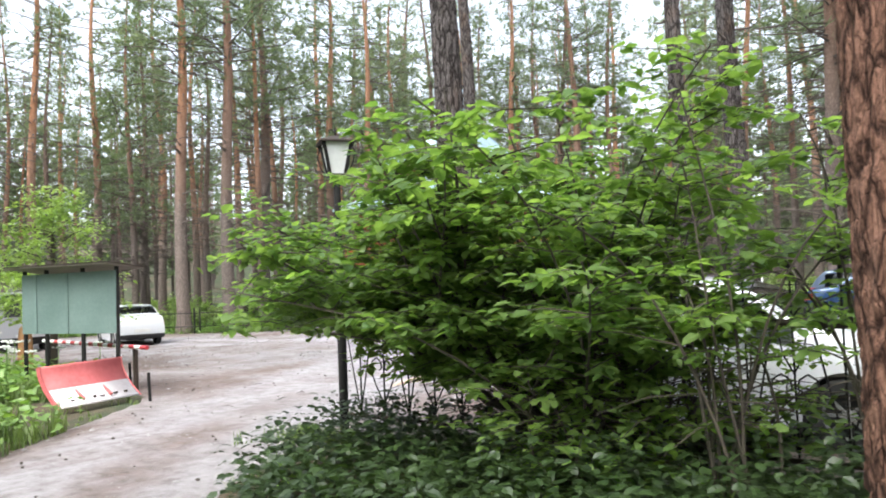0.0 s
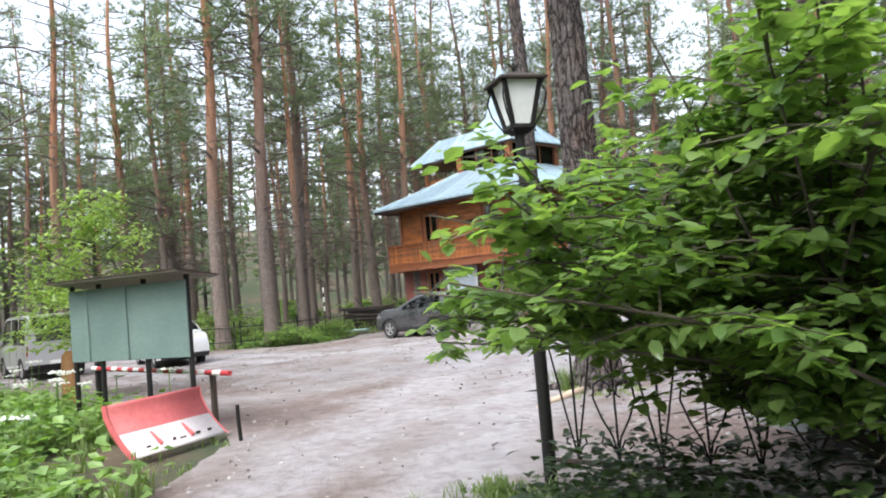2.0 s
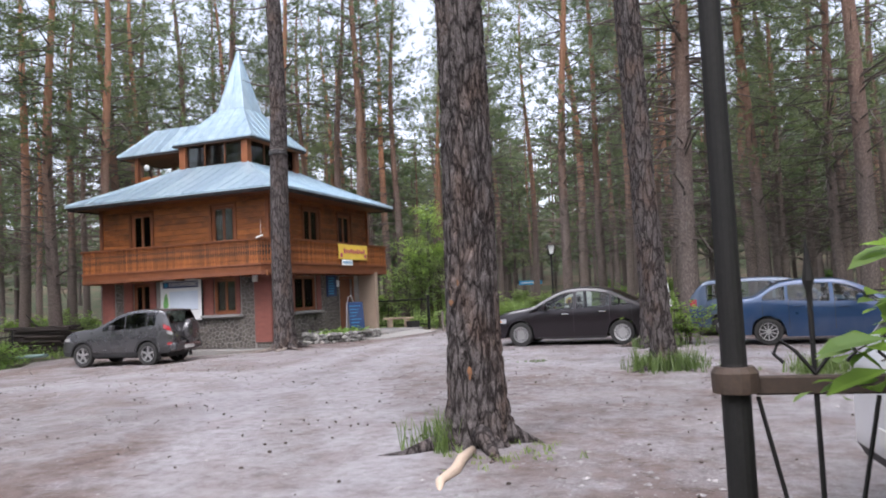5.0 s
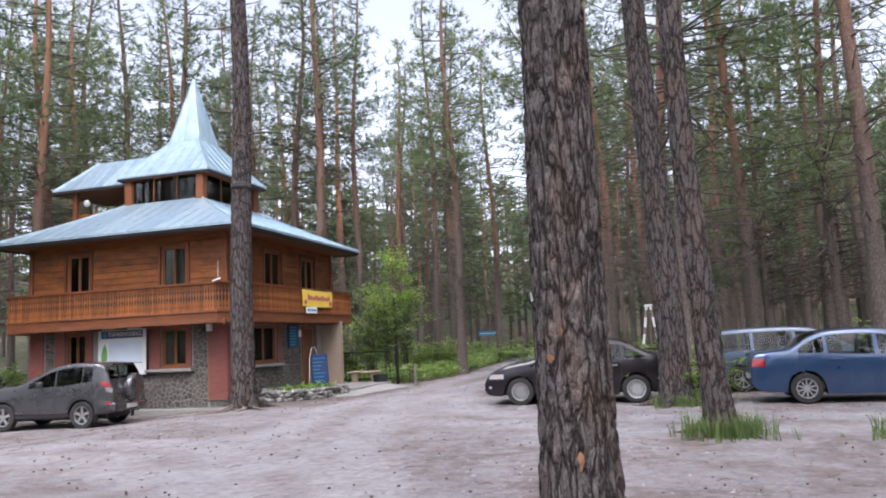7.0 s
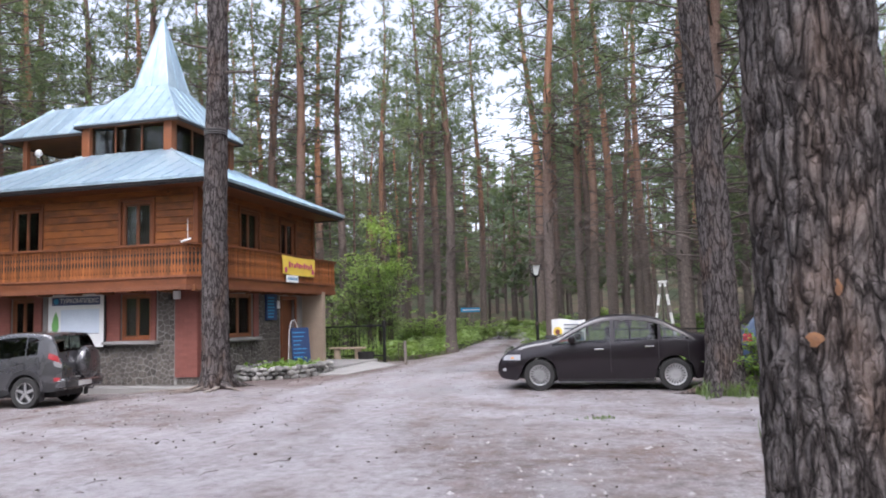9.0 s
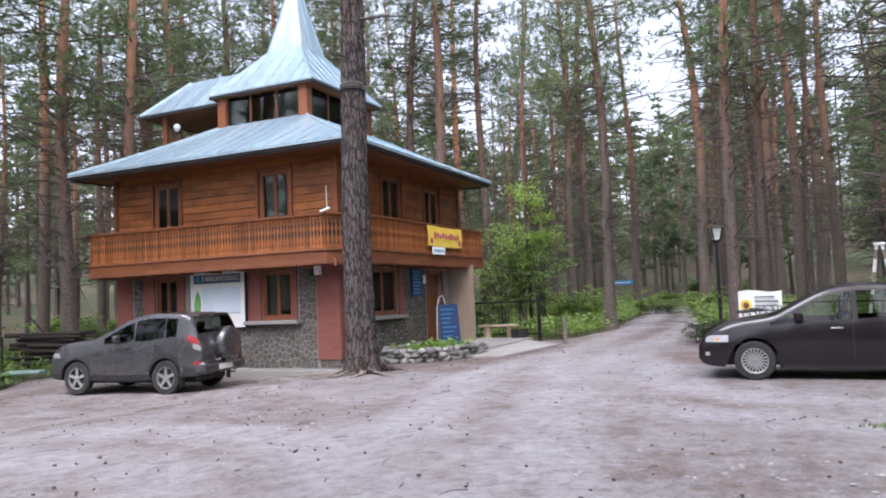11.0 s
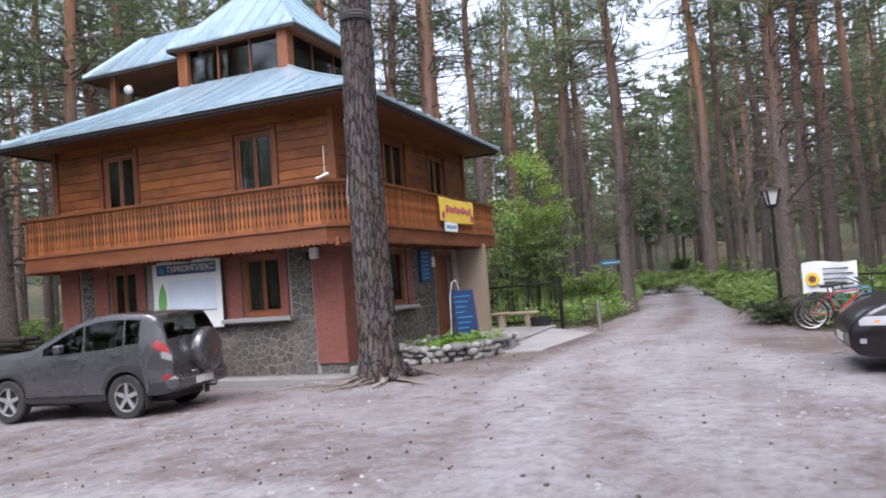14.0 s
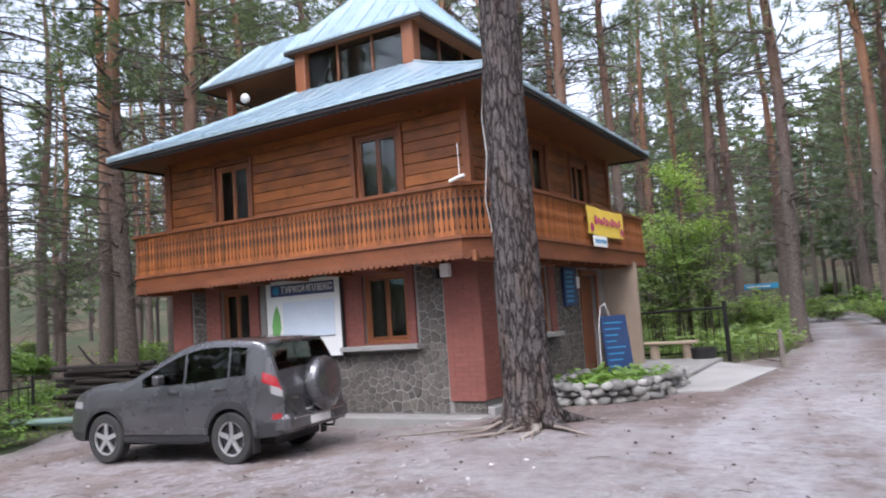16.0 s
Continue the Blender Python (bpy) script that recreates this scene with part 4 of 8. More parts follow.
hp("door", Kit().box(WX1 - 0.16, WX1 - 0.1, 28.7, 29.65, 0.12, 2.25, 0.008), TRIMWOOD, "dark wooden entrance door")
hp("door_handle", Kit().tube([(WX1 - 0.1, 29.5, 1.1), (WX1 - 0.05, 29.5, 1.1), (WX1 - 0.05, 29.38, 1.1)], 0.012, 8), CHROME)
hp("porch_wall", Kit().box(WX1 + 0.004, BX1 + 0.02, 30.25, 30.5, 0.1, 2.5, 0.01), BEIGE, "beige rendered porch wall")
# wall lamp and box by the corner
hp("meter_box", Kit().box(-21.27, -21.1, WY0 - 0.22, WY0 - 0.11, 2.2, 2.42, 0.01), BOARDWHITE, "small white box on the brick pier")
hp("wall_lamp", Kit().box(-21.42, -21.33, WY0 - 0.22, WY0 - 0.02, 2.18, 2.34, 0.01), TRIMBLACK)
# antenna and lamp on the rail
hp("rail_antenna", Kit().tube([(-20.42, BY0 - 0.06, 3.66), (-20.42, BY0 - 0.06, 4.2)], 0.006, 6).tube([(-20.58, BY0 - 0.1, 3.62), (-20.33, BY0 - 0.08, 3.69)], 0.026, 8), BOARDWHITE, "white aerial rod on a bracket")
hp("cable", Kit().tube([(-20.1, 23.3, 5.25), (-20.14, 23.25, 4.6), (-20.08, 23.2, 4.0), (-20.16, 23.2, 3.3), (-20.1, 23.3, 2.6)], 0.008, 5), BOARDWHITE, "hanging pale cable")


# ---- pines ----
def rnd(a, b):
    return random.uniform(a, b)


def near_trunk(r, height, seed, lean=(0, 0), flare=1.75, rings=230, n=90):
    """A thick old trunk with furrowed bark plates cut into the mesh."""
    k = Kit()
    for i in range(rings):
        h = height * (i / (rings - 1)) ** 1.7
        base = r * (1 - 0.62 * h / 22.0) * (1 + (flare - 1) * math.exp(-h / 0.33) * 0.75)
        cx, cy = lean[0] * h + 0.05 * math.sin(h * 0.5 + seed), lean[1] * h + 0.05 * math.cos(h * 0.43 + seed)
        for j in range(n):
            a = math.tau * j / n
            root = 1 + 0.26 * math.exp(-h / 0.22) * math.sin(5 * a + seed + 0.6 * math.sin(2 * a))
            q = (math.cos(a) * base * 15 + seed * 7, math.sin(a) * base * 15, h * 3.6)
            w = noise.noise((q[0] * 0.5, q[1] * 0.5, q[2] * 0.8)) * 0.9
            d = noise.voronoi((q[0] + w, q[1] + w, q[2] + w), distance_metric="DISTANCE")[0]
            ridge = smoothstep(0.02, 0.34, d[1] - d[0])
            rough = noise.noise((q[0] * 2.3, q[1] * 2.3, q[2] * 1.6))
            rad = base * root * (1 + 0.05 * noise.noise((math.cos(a) * 1.2 + seed, math.sin(a) * 1.2, h * 0.6))) + 0.026 * (ridge - 0.6) + 0.009 * rough
            k.v.append((cx + rad * math.cos(a), cy + rad * math.sin(a), h - 0.12))
    k.f = [(i * n + j, i * n + (j + 1) % n, (i + 1) * n + (j + 1) % n, (i + 1) * n + j) for i in range(rings - 1) for j in range(n)]
    k.m = [0] * len(k.f)
    return k


def tuft(k, p, d, size, rays, slot):
    """A spray of needles: thin triangles round the twig's way."""
    side = d.orthogonal().normalized()
    up = d.cross(side)
    for _ in range(rays):
        a, s = rnd(0, math.tau), rnd(0.25, 1.0)
        way = (d * rnd(0.35, 1.0) + s * (math.cos(a) * side + math.sin(a) * up)).normalized()
        w = way.cross(Vector((rnd(-1, 1), rnd(-1, 1), rnd(-1, 1)))).normalized() * size * rnd(0.035, 0.065)
        q, tip = p + way * size * 0.08, p + way * size * rnd(0.7, 1.1)
        k.add([tuple(q - w), tuple(q + w), tuple(tip)], [(0, 1, 2)], slot)


def pine_meshes(seed, height, r, crown, dead, rays=7, dense=1.0, spread_=1.0):
    """Trunk and crown meshes of one pine. crown: height of the lowest green bough; dead: number of bare limbs below it."""
    random.seed(seed)
    t, n = Kit(), 11
    bend = [(0.16 * math.sin(seed + h * 0.3) * h / 10, 0.16 * math.cos(seed * 2 + h * 0.27) * h / 10) for h in range(int(height) + 2)]

    def axis(h):
        i = min(int(h), len(bend) - 2)
        f = h - i
        return Vector((bend[i][0] * (1 - f) + bend[i + 1][0] * f, bend[i][1] * (1 - f) + bend[i + 1][1] * f, h))

    hs = [-0.15, 0.0, 0.15, 0.4, 0.9] + [x for x in np.linspace(1.8, height, 18)]
    def rad(h):
        return r * (0.5 * math.exp(-max(0, h) / 0.3) + 1.0) * max(0.06, 1 - 0.88 * (max(h, 0) / height) ** 1.15)
    verts = []
    for h in hs:
        c = axis(max(h, 0))
        for j in range(n):
            a = math.tau * j / n
            q = rad(h) * (1 + 0.07 * noise.noise((math.cos(a) + seed, math.sin(a), h * 0.7)))
            verts.append((c.x + q * math.cos(a), c.y + q * math.sin(a), h))
    t.add(verts, [(i * n + j, i * n + (j + 1) % n, (i + 1) * n + (j + 1) % n, (i + 1) * n + j) for i in range(len(hs) - 1) for j in range(n)])
    c = Kit()
    for _ in range(int(dead * 2.6)):
        h = rnd(max(2.2, crown * 0.3), crown + 1.5)
        a, L = rnd(0, math.tau), rnd(0.5, 3.1)
        p0 = axis(h)
        d = Vector((math.cos(a), math.sin(a), rnd(-0.2, 0.35)))
        mid, end = p0 + d * L * 0.5 + Vector((0, 0, rnd(-0.12, 0.1))), p0 + d * L + Vector((0, 0, rnd(-0.8, 0.1)))
        t.tube([p0, mid, end], [0.030, 0.018, 0.005], 4, False, 1)
        for _ in range(random.randint(1, 3)):
            f = rnd(0.4, 0.9)
            s = p0.lerp(end, f)
            e = s + Vector((rnd(-0.5, 0.5), rnd(-0.5, 0.5), rnd(-0.35, 0.25))) * L * 0.5
            t.tube([s, e], [0.010, 0.003], 3, False, 1)
    h = crown
    while h < height - 0.3:
        f = (h - crown) / (height - crown)
        reach = spread_ * (0.5 + 2.5 * math.sin(min(1.0, 0.22 + f * 0.95) * math.pi) ** 0.8) * (1 - 0.45 * f)
        for _ in range(random.randint(2, 4)):
            a, L = rnd(0, math.tau), reach * rnd(0.6, 1.15)
            p0 = axis(h + rnd(-0.2, 0.2))
            d = Vector((math.cos(a), math.sin(a), rnd(-0.05, 0.45)))
            end = p0 + d * L
            mid = p0.lerp(end, 0.5) + Vector((rnd(-0.1, 0.1), rnd(-0.1, 0.1), rnd(-0.15, 0.05) * L))
            c.tube([p0, mid, end], [0.035, 0.022, 0.006], 4, False, 1)
            for _ in range(max(4, int(L * 6.2 * dense))):
                u = rnd(0.25, 1.0)
                b = mid.lerp(end, (u - 0.5) * 2) if u > 0.5 else p0.lerp(mid, u * 2)
                e = b + Vector((rnd(-1, 1), rnd(-1, 1), rnd(-0.35, 0.6))) * 0.42 * (1.25 - u * 0.5)
                w = (e - b).normalized()
                tuft(c, e, (w + d * 0.4).normalized(), rnd(0.28, 0.48), rays + 2, 0)
        h += rnd(0.4, 0.8)
    return t.mesh("trunk", [BARK, TWIG], True, False), c.mesh("crown", [NEEDLES, TWIG], False, False)


def pine(trunk, crown, label, m, group):
    ob = thing("pine_tree", label, "tree", m, group)
    part("trunk", trunk, None, ob)
    part("crown", crown, None, ob)
    return ob


KINDS = [(23, 0.24, 10.5, 26, 7, 1.0, 1.0), (25, 0.25, 12.5, 30, 7, 1.0, 0.95), (21, 0.22, 8.0, 34, 7, 1.0, 1.1), (24, 0.26, 14.0, 40, 7, 1.1, 0.9),
         (17, 0.15, 5.0, 30, 7, 1.1, 0.9), (19, 0.18, 4.0, 40, 7, 1.1, 1.15), (14, 0.11, 3.2, 26, 7, 1.0, 0.75)]
PINE_MESH = [pine_meshes(11 + i * 7, *k) for i, k in enumerate(KINDS)]
DIAMETER = [2 * k[1] for k in KINDS]
TALL = "tall Scots pine with furrowed grey bark and thin crown"
SLIM = "slim young pine with dead lower twigs and a narrow crown"
standing = []


def plant(x, y, dia, kind, group):
    s = dia / DIAMETER[kind]
    hs = min(1.15, max(0.8, s ** 0.35))
    ob = pine(*PINE_MESH[kind], SLIM if kind in (4, 6) else TALL, pose(x, y, land(x, y), rnd(-1.2, 1.2), rnd(-1.2, 1.2), rnd(0, 360)), group)
    ob.scale = (s * 1.0, s * 1.0, hs)
    standing.append((x, y))
    return ob


# trees seen singly
PINES_NORTH = [(-17.2, 37.8, 0.46), (-20.2, 47.0, 0.45), (-12.3, 32.3, 0.42), (-11.4, 35.9, 0.38), (-14.6, 49.5, 0.6), (-12.0, 53.4, 0.5), (-24.3, 50.1, 0.43), (-24.6, 56.3, 0.42), (-8.7, 44.1, 0.44), (-13.7, 51.8, 0.45), (-10.3, 40.3, 0.43), (-11.4, 46.3, 0.5), (-20.8, 46.0, 0.45), (-7.8, 32.2, 0.52), (-19.2, 55.9, 0.5), (-21.4, 51.6, 0.5), (-9.0, 53.3, 0.5)]
PINES_WEST = [(-31.9, 16.6, 0.62), (-30.3, 18.0, 0.62), (-33.7, 22.0, 0.68), (-38.9, 12.6, 0.5), (-42.8, 16.9, 0.55), (-38.7, 17.4, 0.40), (-43.6, 20.1, 0.45), (-34.7, 27.7, 0.6), (-36.4, 33.2, 0.6), (-38.2, 25.9, 0.44), (-33.6, 31.9, 0.45), (-47.1, 33.5, 0.36), (-24.1, 37.3, 0.55), (-37.0, 36.5, 0.55), (-41.2, 34.7, 0.44), (-26.2, 39.1, 0.50), (-31.4, 27.4, 0.5), (-27.6, 36.4, 0.5), (-29.8, 34.2, 0.46), (-22.8, 39.5, 0.44), (-31.8, 36.5, 0.48), (-26.4, 43.0, 0.45), (-33.5, 41.0, 0.5)]
PINES_EAST = [(-7.4, 27.0, 0.6), (-5.0, 32.3, 0.47), (-2.7, 30.1, 0.38), (-1.2, 39.9, 0.45), (-2.3, 27.8, 0.56), (-3.8, 38.3, 0.39), (-0.3, 49.9, 0.45), (-2.2, 43.1, 0.42), (-4.9, 44.5, 0.6), (-0.8, 17.5, 0.62), (1.0, 14.4, 0.6), (4.5, 16.6, 0.5)]
random.seed(5)
for trees, group in ((PINES_NORTH, "pines beyond the house"), (PINES_WEST, "pines west of the car park"), (PINES_EAST, "pines among the parked cars")):
    placed = [plant(x, y, d, random.choice((0, 1, 2, 3)) if d > 0.42 else random.choice((2, 4, 5)), group) for x, y, d in trees]


def clear_of(x, y):
    """Free ground for a further tree."""
    if inside((x, y), CAR_PARK) or to_edge((x, y), CAR_PARK)[1] < 1.6:
        return False
    if -31.5 < x < -17.5 and 17 < y < 35.5:
        return False
    if math.hypot(x, y) < 7 or (x > -14 and y < 3 and x + 14 < 22 and y > -12 and abs(x * 0.62 + y) < 8):
        return False
    if -30 < x < -9 and -2 < y < 6:
        return False
    return True


random.seed(21)
tries = 0
wood = 0
while wood < 200 and tries < 9000:
    tries += 1
    a, d = rnd(0, math.tau), 14 + 48 * random.random() ** 0.8
    x, y = -14 + d * math.cos(a), 18 + d * math.sin(a)
    if not clear_of(x, y) or any((x - p) ** 2 + (y - q) ** 2 < 5.5 for p, q in standing):
        continue
    # pines at y < 2 stand out of view, added thinly for their shade
    if (y < 2 and random.random() < 0.75) or (x < -31 and random.random() < 0.55):
        continue
    if -22.5 < x < -13 and 33 < y < 46:
        continue
    if x > -12 and y > 20 and random.random() < 0.6:
        continue
    kind = random.choice((0, 1, 3)) if x < -29 else random.choice((0, 1, 3, 2, 5, 5, 4)) if d > 36 else random.choice((0, 1, 2, 3, 2, 4, 5, 6))
    ob = plant(x, y, DIAMETER[kind] * rnd(0.75, 1.2), kind, "pines of the wood")
    wood += 1

plant(-18.05, 4.1, 0.55, 1, "pines west of the car park")

# the distant wood, one soft mass of small pines
random.seed(8)
k = Kit()
for _ in range(1850):
    a, d = rnd(0, math.tau), 58 + 130 * random.random() ** 1.3
    x, y = -14 + d * math.cos(a), 18 + d * math.sin(a)
    if inside((x, y), CAR_PARK) or to_edge((x, y), CAR_PARK)[1] < 2.0:
        continue
    if x < -45 and _ % 2:
        continue
    z, h = land(x, y), rnd(15, 24)
    k.tube([(x, y, z - 0.3), (x + rnd(-0.4, 0.4), y + rnd(-0.4, 0.4), z + h)], [rnd(0.16, 0.3), 0.05], 4, False, 1)
    for _ in range(40):
        f = rnd(-0.15, 1.0)
        reach = 2.4 * (1.05 - max(0.1, f)) + 0.4
        p = Vector((x + rnd(-1, 1) * reach, y + rnd(-1, 1) * reach, z + h * (0.3 + 0.7 * f)))
        for _ in range(9):
            o = p + Vector((rnd(-1, 1), rnd(-1, 1), rnd(-0.5, 0.5))) * 0.5
            d = Vector((rnd(-1, 1), rnd(-1, 1), rnd(-0.3, 0.6)))
            w = d.cross(Vector((rnd(-1, 1), rnd(-1, 1), rnd(-1, 1)))).normalized() * 0.21
            k.add([tuple(o - w), tuple(o + w), tuple(o + d * 0.9)], [(0, 1, 2)], 0)
solid("far_wood", k, [NEEDLES, BARK], "dense distant pine wood on rising ground", "forest", kind="stuff", normals=False)

# great old pines close to the walk
OLD = "old pine with thick grey furrowed bark and flared roots"


def old_pine(x, y, r, seed, lean, label, crown_kind, rings=240, n=80, bare=0, limbs=9, bark=BARK_NEAR):
    ob = thing("pine_tree", label, "tree", pose(x, y, land(x, y)), "old pines of the car park")
    part("trunk", near_trunk(r, 20.0, seed, lean, rings=rings, n=n).mesh("trunk", [bark], True, False), None, ob)
    top = part("crown", PINE_MESH[crown_kind][1], None, ob, at=pose(lean[0] * 11, lean[1] * 11, 0))
    random.seed(seed)
    for _ in range(limbs):
        h, a, L = rnd(7.5 if limbs < 9 else 4.5, 11), rnd(0, math.tau), rnd(0.4, 1.3)
        p = Vector((lean[0] * h, lean[1] * h, h))
        d = Vector((math.cos(a), math.sin(a), rnd(-0.2, 0.4)))
        part("limb", Kit().tube([p, p + d * (r + L * 0.4), p + d * (r + L) + Vector((0, 0, rnd(-0.2, 0.3)))], [0.04, 0.028, 0.008], 6), TWIG, ob)
    for i in range(5):
        a = math.tau * i / 5 + seed
        L = rnd(0.5, 1.1)
        pts = [Vector((math.cos(a + 0.2 * math.sin(3 * u)) * (r * 0.9 + u * L), math.sin(a + 0.2 * math.sin(3 * u)) * (r * 0.9 + u * L), 0.14 * (1 - u) ** 2 + 0.005 - 0.05 * u)) for u in (0, 0.3, 0.6, 1.0)]
        part("root", Kit().tube(pts, [0.11, 0.07, 0.045, 0.02], 8), BARK_NEAR, ob, smooth=True)
    for i in range(bare):
        a = -2.6 + 2.6 * i / bare + rnd(-0.12, 0.12)
        L = rnd(0.7, 1.5)
        pts = [Vector((math.cos(a + 0.25 * math.sin(2.5 * u + i)) * (r * 1.05 + u * L), math.sin(a + 0.25 * math.sin(2.5 * u + i)) * (r * 1.05 + u * L), 0.075 * (1 - u) + 0.015 + 0.02 * math.sin(9 * u + i) - 0.03 * u * u)) for u in (0, 0.2, 0.4, 0.6, 0.8, 1.0)]
        part("bare_root", Kit().tube(pts, [0.026, 0.022, 0.018, 0.014, 0.010, 0.004], 7), PALEROOT, ob, "pale bare root", smooth=True)
    return ob


SCAR = surface("flaked_bark", (0.10, 0.055, 0.035), (0.30, 0.14, 0.06), 0.9, big=22.0, fine=60.0, bump=0.5)
PALEROOT = surface("bare_root", (0.13, 0.105, 0.09), (0.30, 0.25, 0.21), 0.85, bump=0.3)
old_pine(-19.27, 22.38, 0.325, 3, (-0.010, 0.004), "old pine with wire-banded trunk and spreading pale roots", 3, 330, 110, 5, 3)
old_pine(-8.84, 9.7, 0.287, 5, (-0.020, 0.008), "old pine with a thick furrowed trunk and scarred bark patch", 1, 430, 150, limbs=3)
scarred = [o for o in bpy.data.objects if o.name.startswith("pine_tree") and o.parent is None][-1]
for sx, sz, w, h in ((-0.12, 1.46, 0.028, 0.03), (-0.03, 1.66, 0.012, 0.035), (0.05, 0.75, 0.02, 0.07)):
    k = Kit()
    for i in range(9):
        a = math.tau * i / 9
        u = sx + w * math.cos(a) * (1 + 0.45 * math.sin(3 * a + sz * 9))
        k.v.append((u - 0.06, -math.sqrt(max(0.01, 0.285 ** 2 - u * u)) + 0.004, sz + h * math.sin(a)))
    k.v.append((sx - 0.06, -math.sqrt(0.285 ** 2 - sx * sx) - 0.002, sz))
    k.f = [(i, (i + 1) % 9, 9) for i in range(9)]
    k.m = [0] * 9
    part("bark_scar", k, SCAR, scarred, "orange patch where bark has flaked")
old_pine(-7.5, 16.35, 0.21, 9, (-0.030, 0.0), OLD, 0, limbs=5)
old_pine(-8.05, 20.95, 0.32, 13, (-0.020, 0.0), OLD, 3)
old_pine(-0.72, 3.95, 0.20, 17, (-0.035, 0.0), "reddish leaning pine trunk beside the iron fence", 2, bark=BARK_RED)


# ---- cars ----
def curve_at(pts, x):
    """Smooth height at x along a line of (x, z) points."""
    if x <= pts[0][0]:
        return pts[0][1]
    for i, ((x0, z0), (x1, z1)) in enumerate(zip(pts, pts[1:])):
        if x <= x1:
            f = (x - x0) / (x1 - x0)
            m0 = (z1 - pts[i - 1][1]) / (x1 - pts[i - 1][0]) if i else (z1 - z0) / (x1 - x0)
            m1 = (pts[i + 2][1] - z0) / (pts[i + 2][0] - x0) if i + 2 < len(pts) else (z1 - z0) / (x1 - x0)
            h = x1 - x0
            return (2 * f ** 3 - 3 * f * f + 1) * z0 + (f ** 3 - 2 * f * f + f) * h * m0 + (3 * f * f - 2 * f ** 3) * z1 + (f ** 3 - f * f) * h * m1
    return pts[-1][1]


def wheel_part(ob, x, y, r, side, spokes, w=0.2, rim=None):
    rw = r * 0.66
    k = Kit().lathe([(rw, -w / 2), (r * 0.93, -w / 2), (r, -w * 0.36), (r, w * 0.36), (r * 0.93, w / 2), (rw, w / 2)], 32, axis="y", closed=True)
    wh = part("wheel", k, RUBBER, ob, smooth=False, at=pose(x, y, r))
    o = side * w * 0.32
    k = Kit().lathe([(rw, -0.02 + o), (rw, 0.02 + o), (rw * 0.9, 0.015 + o), (rw * 0.9, -0.02 + o)], 32, axis="y", closed=True)
    for i in range(spokes):
        a = math.tau * i / spokes
        hw_ = 0.5 * rw * (0.24 if spokes < 8 else 0.11)
        place = Matrix.Translation((0, o - 0.015, 0)) @ Matrix.Rotation(a, 4, "Y")
        k.prism([(-hw_ * 1.2, rw * 0.18), (hw_ * 1.2, rw * 0.18), (hw_, rw * 0.93), (-hw_, rw * 0.93)], 0.03, place)
    k.lathe([(0.001, 0.028 * side + o), (rw * 0.2, 0.02 * side + o), (rw * 0.22, -0.012 * side + o), (0.001, -0.02 * side + o)], 16, axis="y")
    part("rim", k, rim or ALLOY, wh, "spoked alloy rim")
    part("brake_disc", Kit().lathe([(0.001, o * 0.3 - 0.01), (rw * 0.88, o * 0.3 - 0.01), (rw * 0.88, o * 0.3 + 0.01), (0.001, o * 0.3 + 0.01)], 24, axis="y"), TRIMBLACK, wh)
    return wh


